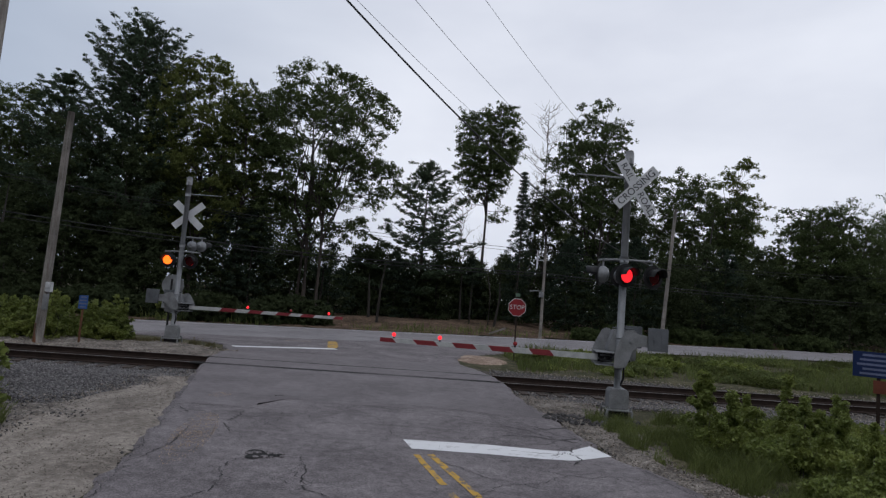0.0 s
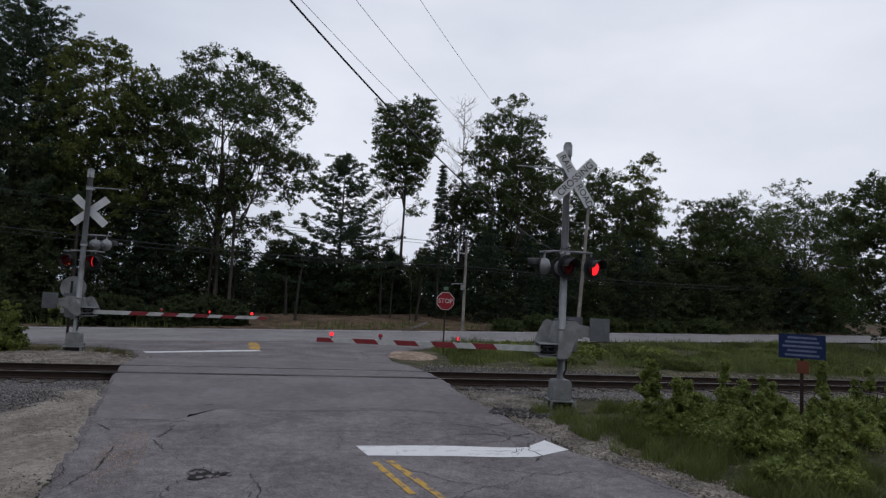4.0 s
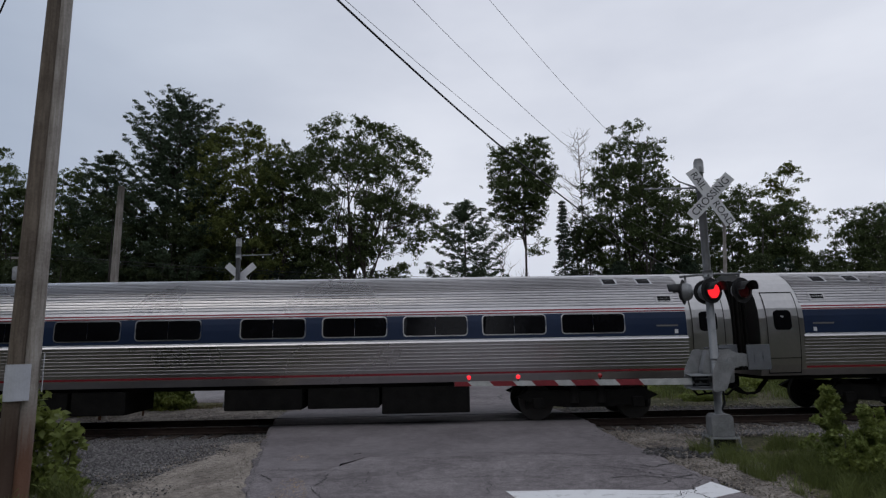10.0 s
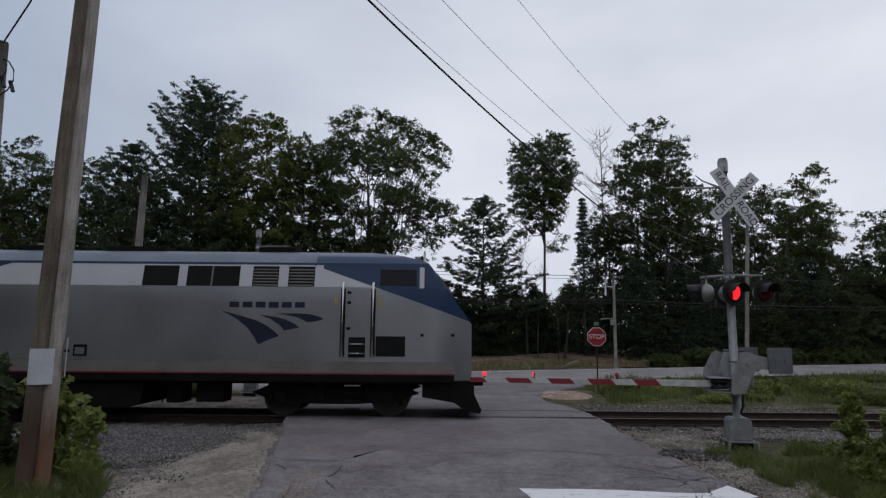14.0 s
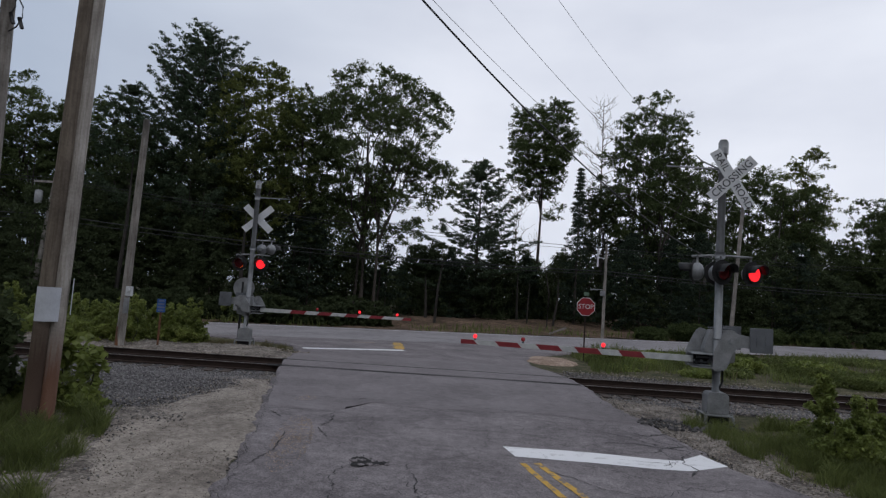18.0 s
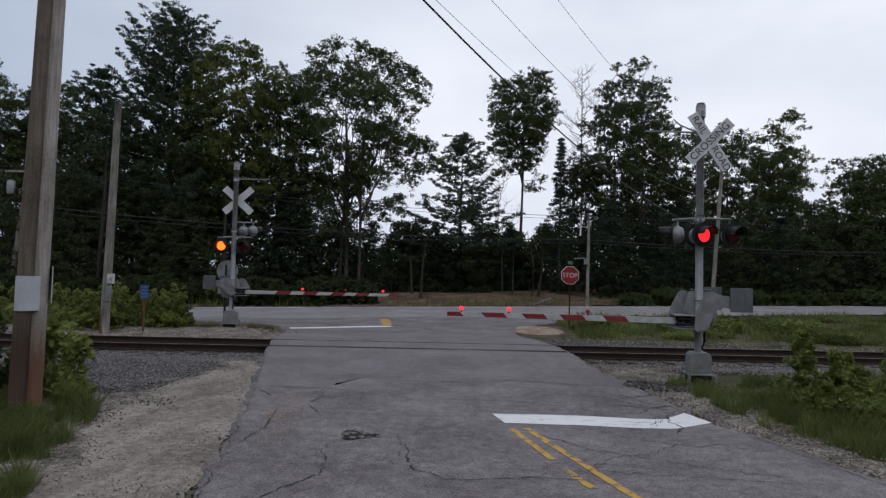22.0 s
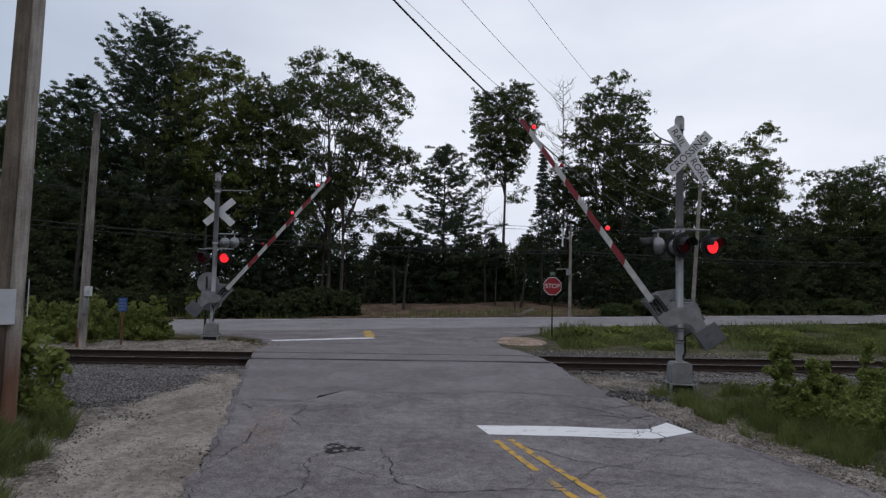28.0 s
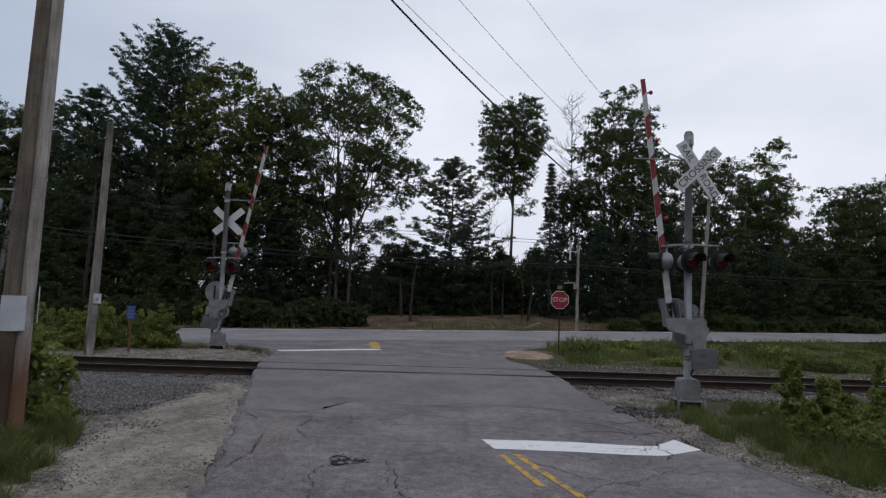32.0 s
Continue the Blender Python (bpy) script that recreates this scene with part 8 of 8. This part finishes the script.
bush(6.6, 10.3, 0.9, 0.60, 303, M["leaf_bush"], BR, 250, tall=((0.35, 0.1, 1.22, 0.10, 40), ), spikes=7)
bush(7.9, 9.4, 1.1, 0.58, 305, M["leaf_bush"], BR, 260, spikes=8)
bush(8.3, 11.4, 0.9, 0.55, 306, M["leaf_bush"], BR, 180, spikes=7)
bush(9.9, 10.4, 1.0, 0.85, 307, M["leaf_bush"], BR, 220, spikes=7)
bush(6.3, 7.5, 0.7, 0.40, 308, M["leaf_bush"], BR, 170, spikes=5)
BL = "dark green shrub with broad leaves beside the twin poles"
bush(-6.95, 9.45, 0.50, 1.75, 311, M["leaf_bush"], BL, 120, 10, 0.085)
bush(-6.25, 9.35, 0.26, 1.30, 312, M["leaf_bush"], BL, 40, 8, 0.085)
bush(-7.8, 8.7, 0.7, 2.0, 313, M["leaf_dark"], BL, 280, 18, 0.08)
bush(-8.9, 9.8, 0.9, 2.1, 314, M["leaf_dark"], BL, 280, 18, 0.08)
bush(-6.9, 7.4, 0.5, 0.6, 315, M["leaf_bush"], BL, 140, 24, 0.05)
bush(-6.0, 8.95, 0.28, 0.40, 316, M["leaf_bush"], BL, 36, 9, 0.085)
BF = "rounded green shrub behind the rails"
for k, (bx, by, bw, bh) in enumerate(((-12.4, 19.6, 1.4, 1.05), (-10.3, 20.1, 0.9, 0.95), (-14.8, 20.0, 1.5, 1.1), (-17.5, 20.5, 1.6, 1.25), (-13.6, 22.0, 1.5, 1.0), (-20.5, 21.0, 1.7, 1.4), (-11.4, 21.2, 0.9, 1.0))):
    bush(bx, by, bw, bh, 321 + k, M["leaf_bush"], BF, 260, 30, 0.045, spikes=6, tall=((0.4 * bw, 0.1, bh * 1.3, 0.2, 60), (-0.5 * bw, 0.0, bh * 1.2, 0.22, 60), (0.0, -0.3, bh * 1.15, 0.2, 40)))
BS = "roadside shrub at the edge of the woods"
bush(14.5, 44.6, 1.6, 1.3, 331, M["leaf_oak"], BS, 420, 30, 0.085)
bush(11.5, 43.4, 1.2, 0.9, 332, M["leaf_oak"], BS, 340, 30, 0.085)
bush(20.5, 47.2, 2.0, 1.3, 333, M["leaf_oak"], BS, 440, 30, 0.085)
bush(25.0, 48.0, 2.2, 1.2, 334, M["leaf_oak"], BS, 440, 30, 0.085)
bush(30.5, 48.5, 2.2, 1.3, 335, M["leaf_oak"], BS, 440, 30, 0.085)
bush(7.2, 26.6, 0.7, 0.55, 336, M["leaf_bush"], "weed clump in the rough grass", 140, 16, 0.07)
bush(5.2, 24.8, 0.5, 0.55, 337, M["leaf_bush"], "weed clump in the rough grass", 110, 16, 0.06)
bush(10.3, 25.5, 0.9, 0.5, 338, M["leaf_bush"], "weed clump in the rough grass", 160, 16, 0.08)
bush(13.5, 26.5, 0.9, 0.55, 339, M["leaf_bush"], "weed clump in the rough grass", 160, 16, 0.08)
bush(-15.5, 37.6, 1.4, 1.6, 340, M["leaf_bush"], BS, 320, 30, 0.085)
bush(-20.5, 36.6, 1.4, 1.5, 341, M["leaf_dark"], BS, 320, 30, 0.085)

# dark shrubs fill the edge of the woods along the road
low_proto = bush(-30.0, 33.6, 1.7, 1.9, 351, M["leaf_dark"], "shaded shrub at the dark edge of the woods", 240, 20, 0.11, group="shrubs along the woods edge")
rb = np.random.default_rng(352)
for k in range(30):
    sx = -44 + 36.5 * k / 29 + rb.uniform(-0.5, 0.5)
    dd = 7.0 + rb.uniform(-0.6, 1.8)
    yy = ROAD_Y + ROAD_A * sx + dd / math.cos(ROAD_ANG)
    copy_thing(low_proto, pose(sx, yy, float(ground_z(sx, yy)) - rb.uniform(0, 0.6), 0, 0, rb.uniform(0, 360)))

# weeds grow in clumps along the field and the far shoulder
weed_protos = [bush(6.2, 24.6, 0.75, 0.32, 361, M["leaf_bush"], "leafy weed clump in the rough grass", 120, 26, 0.034, group="weeds in the field"),
               bush(9.0, 23.4, 1.0, 0.30, 362, M["grass"], "grassy weed clump in the rough grass", 140, 26, 0.04, group="weeds in the field"),
               bush(12.2, 24.4, 0.9, 0.40, 363, M["leaf_maple"], "yellowish weed clump in the rough grass", 130, 26, 0.036, group="weeds in the field")]
rw = np.random.default_rng(364)
placed = 0
while placed < 84:
    wx0 = rw.uniform(4, 30)
    wy0 = rw.uniform(20.5, 38)
    if field(wx0, wy0) < 0.5:
        continue
    copy_thing(weed_protos[placed % 3], pose(wx0, wy0, float(ground_z(wx0, wy0)) - rw.uniform(0, 0.15), 0, 0, rw.uniform(0, 360)))
    placed += 1

# a fallen pale board across the road
bd = thing("fallen_board", pose(5.0, 41.9, 0.10, 0, 0, 6), "pale fallen board leaning in the roadside weeds", "board")
bm = bmesh.new()
box(bm, 0, 0, 0.28, 1.25, 0.04, 0.12, Matrix.Rotation(radians(-22), 4, 'Y'), bevel=0.006)
part("plank", bm, M["bark_pale"], bd)

FLASH0, FLASH_P, FLASH_END = 0.28, 1.103, 31.28


def lens_rows(phase, home):
    """A lens shows its lit side in turns; phase 2 stays lit. The lit side is the lens's back, turned out and in again."""
    def lit(t):
        if t > FLASH_END:
            return False
        if phase == 2:
            return True
        f = (t - FLASH0) % FLASH_P
        return f < 0.40 if phase == 1 else 0.467 <= f < 1.0
    turned = lambda on: home @ pose(0, 0, 0, 0, 0, 179.0 if on else 0.0)
    state = lit(0.0)
    rows, k = [(0.0, turned(state))], 2
    while k < 957:
        now = lit(k / 30)
        if now != state:
            rows += [((k - 1) / 30, turned(state)), (k / 30, home @ pose(0, 0, 0, 0, 0, 89.5)), ((k + 1) / 30, turned(now))]
            state = now
            k += 2
        k += 1
    rows.append((32.0, turned(state)))
    return rows


def motions():
    """All that moves, with its times."""
    for lens, phase, home in LENSES:
        walk(lens, lens_rows(phase, home))
    near_home, far_home = near_arm.matrix_basis.copy(), far_arm.matrix_basis.copy()
    walk(near_arm, [(t, near_home @ pose(0, 0, 0, 0, a, 0)) for t, a in NEAR_ARM])
    walk(far_arm, [(t, far_home @ pose(0, 0, 0, 0, -a, 0)) for t, a in FAR_ARM])
    for vehicle, s in train:
        walk(vehicle, [(t, TRACK @ pose(-5.5 - TRAIN_V * (t - 8.5) + s, 0, RAIL_Z)) for t in (0.0, 8.0, 16.0, 24.0, 32.0)])
    # seconds, x, metres off the road's centre line, height, turn away from the road's line
    drive = ((0.0, -34.4, 0, -0.44, 0), (0.4, -25.5, 0, -0.40, 0), (1.0, -12.6, 0, -0.20, 0), (1.5, -2.15, 0, -0.04, 0), (2.0, 8.75, 0, 0.11, -1), (2.5, 20.8, -0.2, 0.28, -5), (3.0, 33.3, -1.1, 0.47, -17),
             (3.5, 45.0, -1.4, 0.63, -6), (4.5, 67, -1.2, 0.95, 0), (6.0, 100, -1, 1.31, 0), (16.0, 300, -1, 1.31, 0), (32.0, 620, -1, 1.31, 0))
    rows = [(t, pose(x, ROAD_Y + ROAD_A * x + d, z, 0, 0, math.degrees(ROAD_ANG) + a)) for t, x, d, z, a in drive]
    walk(car, rows)


TRAIN_V = 26.2
NEAR_ARM = [(0, -0.6), (22.0, -0.6), (22.6, 0.4), (23.0, 8), (23.5, 14), (24, 19), (24.5, 24.3), (25, 29.5), (25.5, 34), (27.5, 50.6), (28, 54.8), (28.5, 58.5), (29, 62.3), (29.5, 66.1), (30, 69.6), (30.5, 73.0), (31, 76.4), (31.5, 79.8), (32, 83.2)]
FAR_ARM = [(0, 0), (22.0, 0), (22.6, 0.5), (23.0, 6.5), (23.5, 11.5), (24, 16.0), (25, 25), (26, 33.5), (27, 42), (28, 50), (29, 57.5), (30, 64.8), (31, 72), (32, 79.2)]
motions()
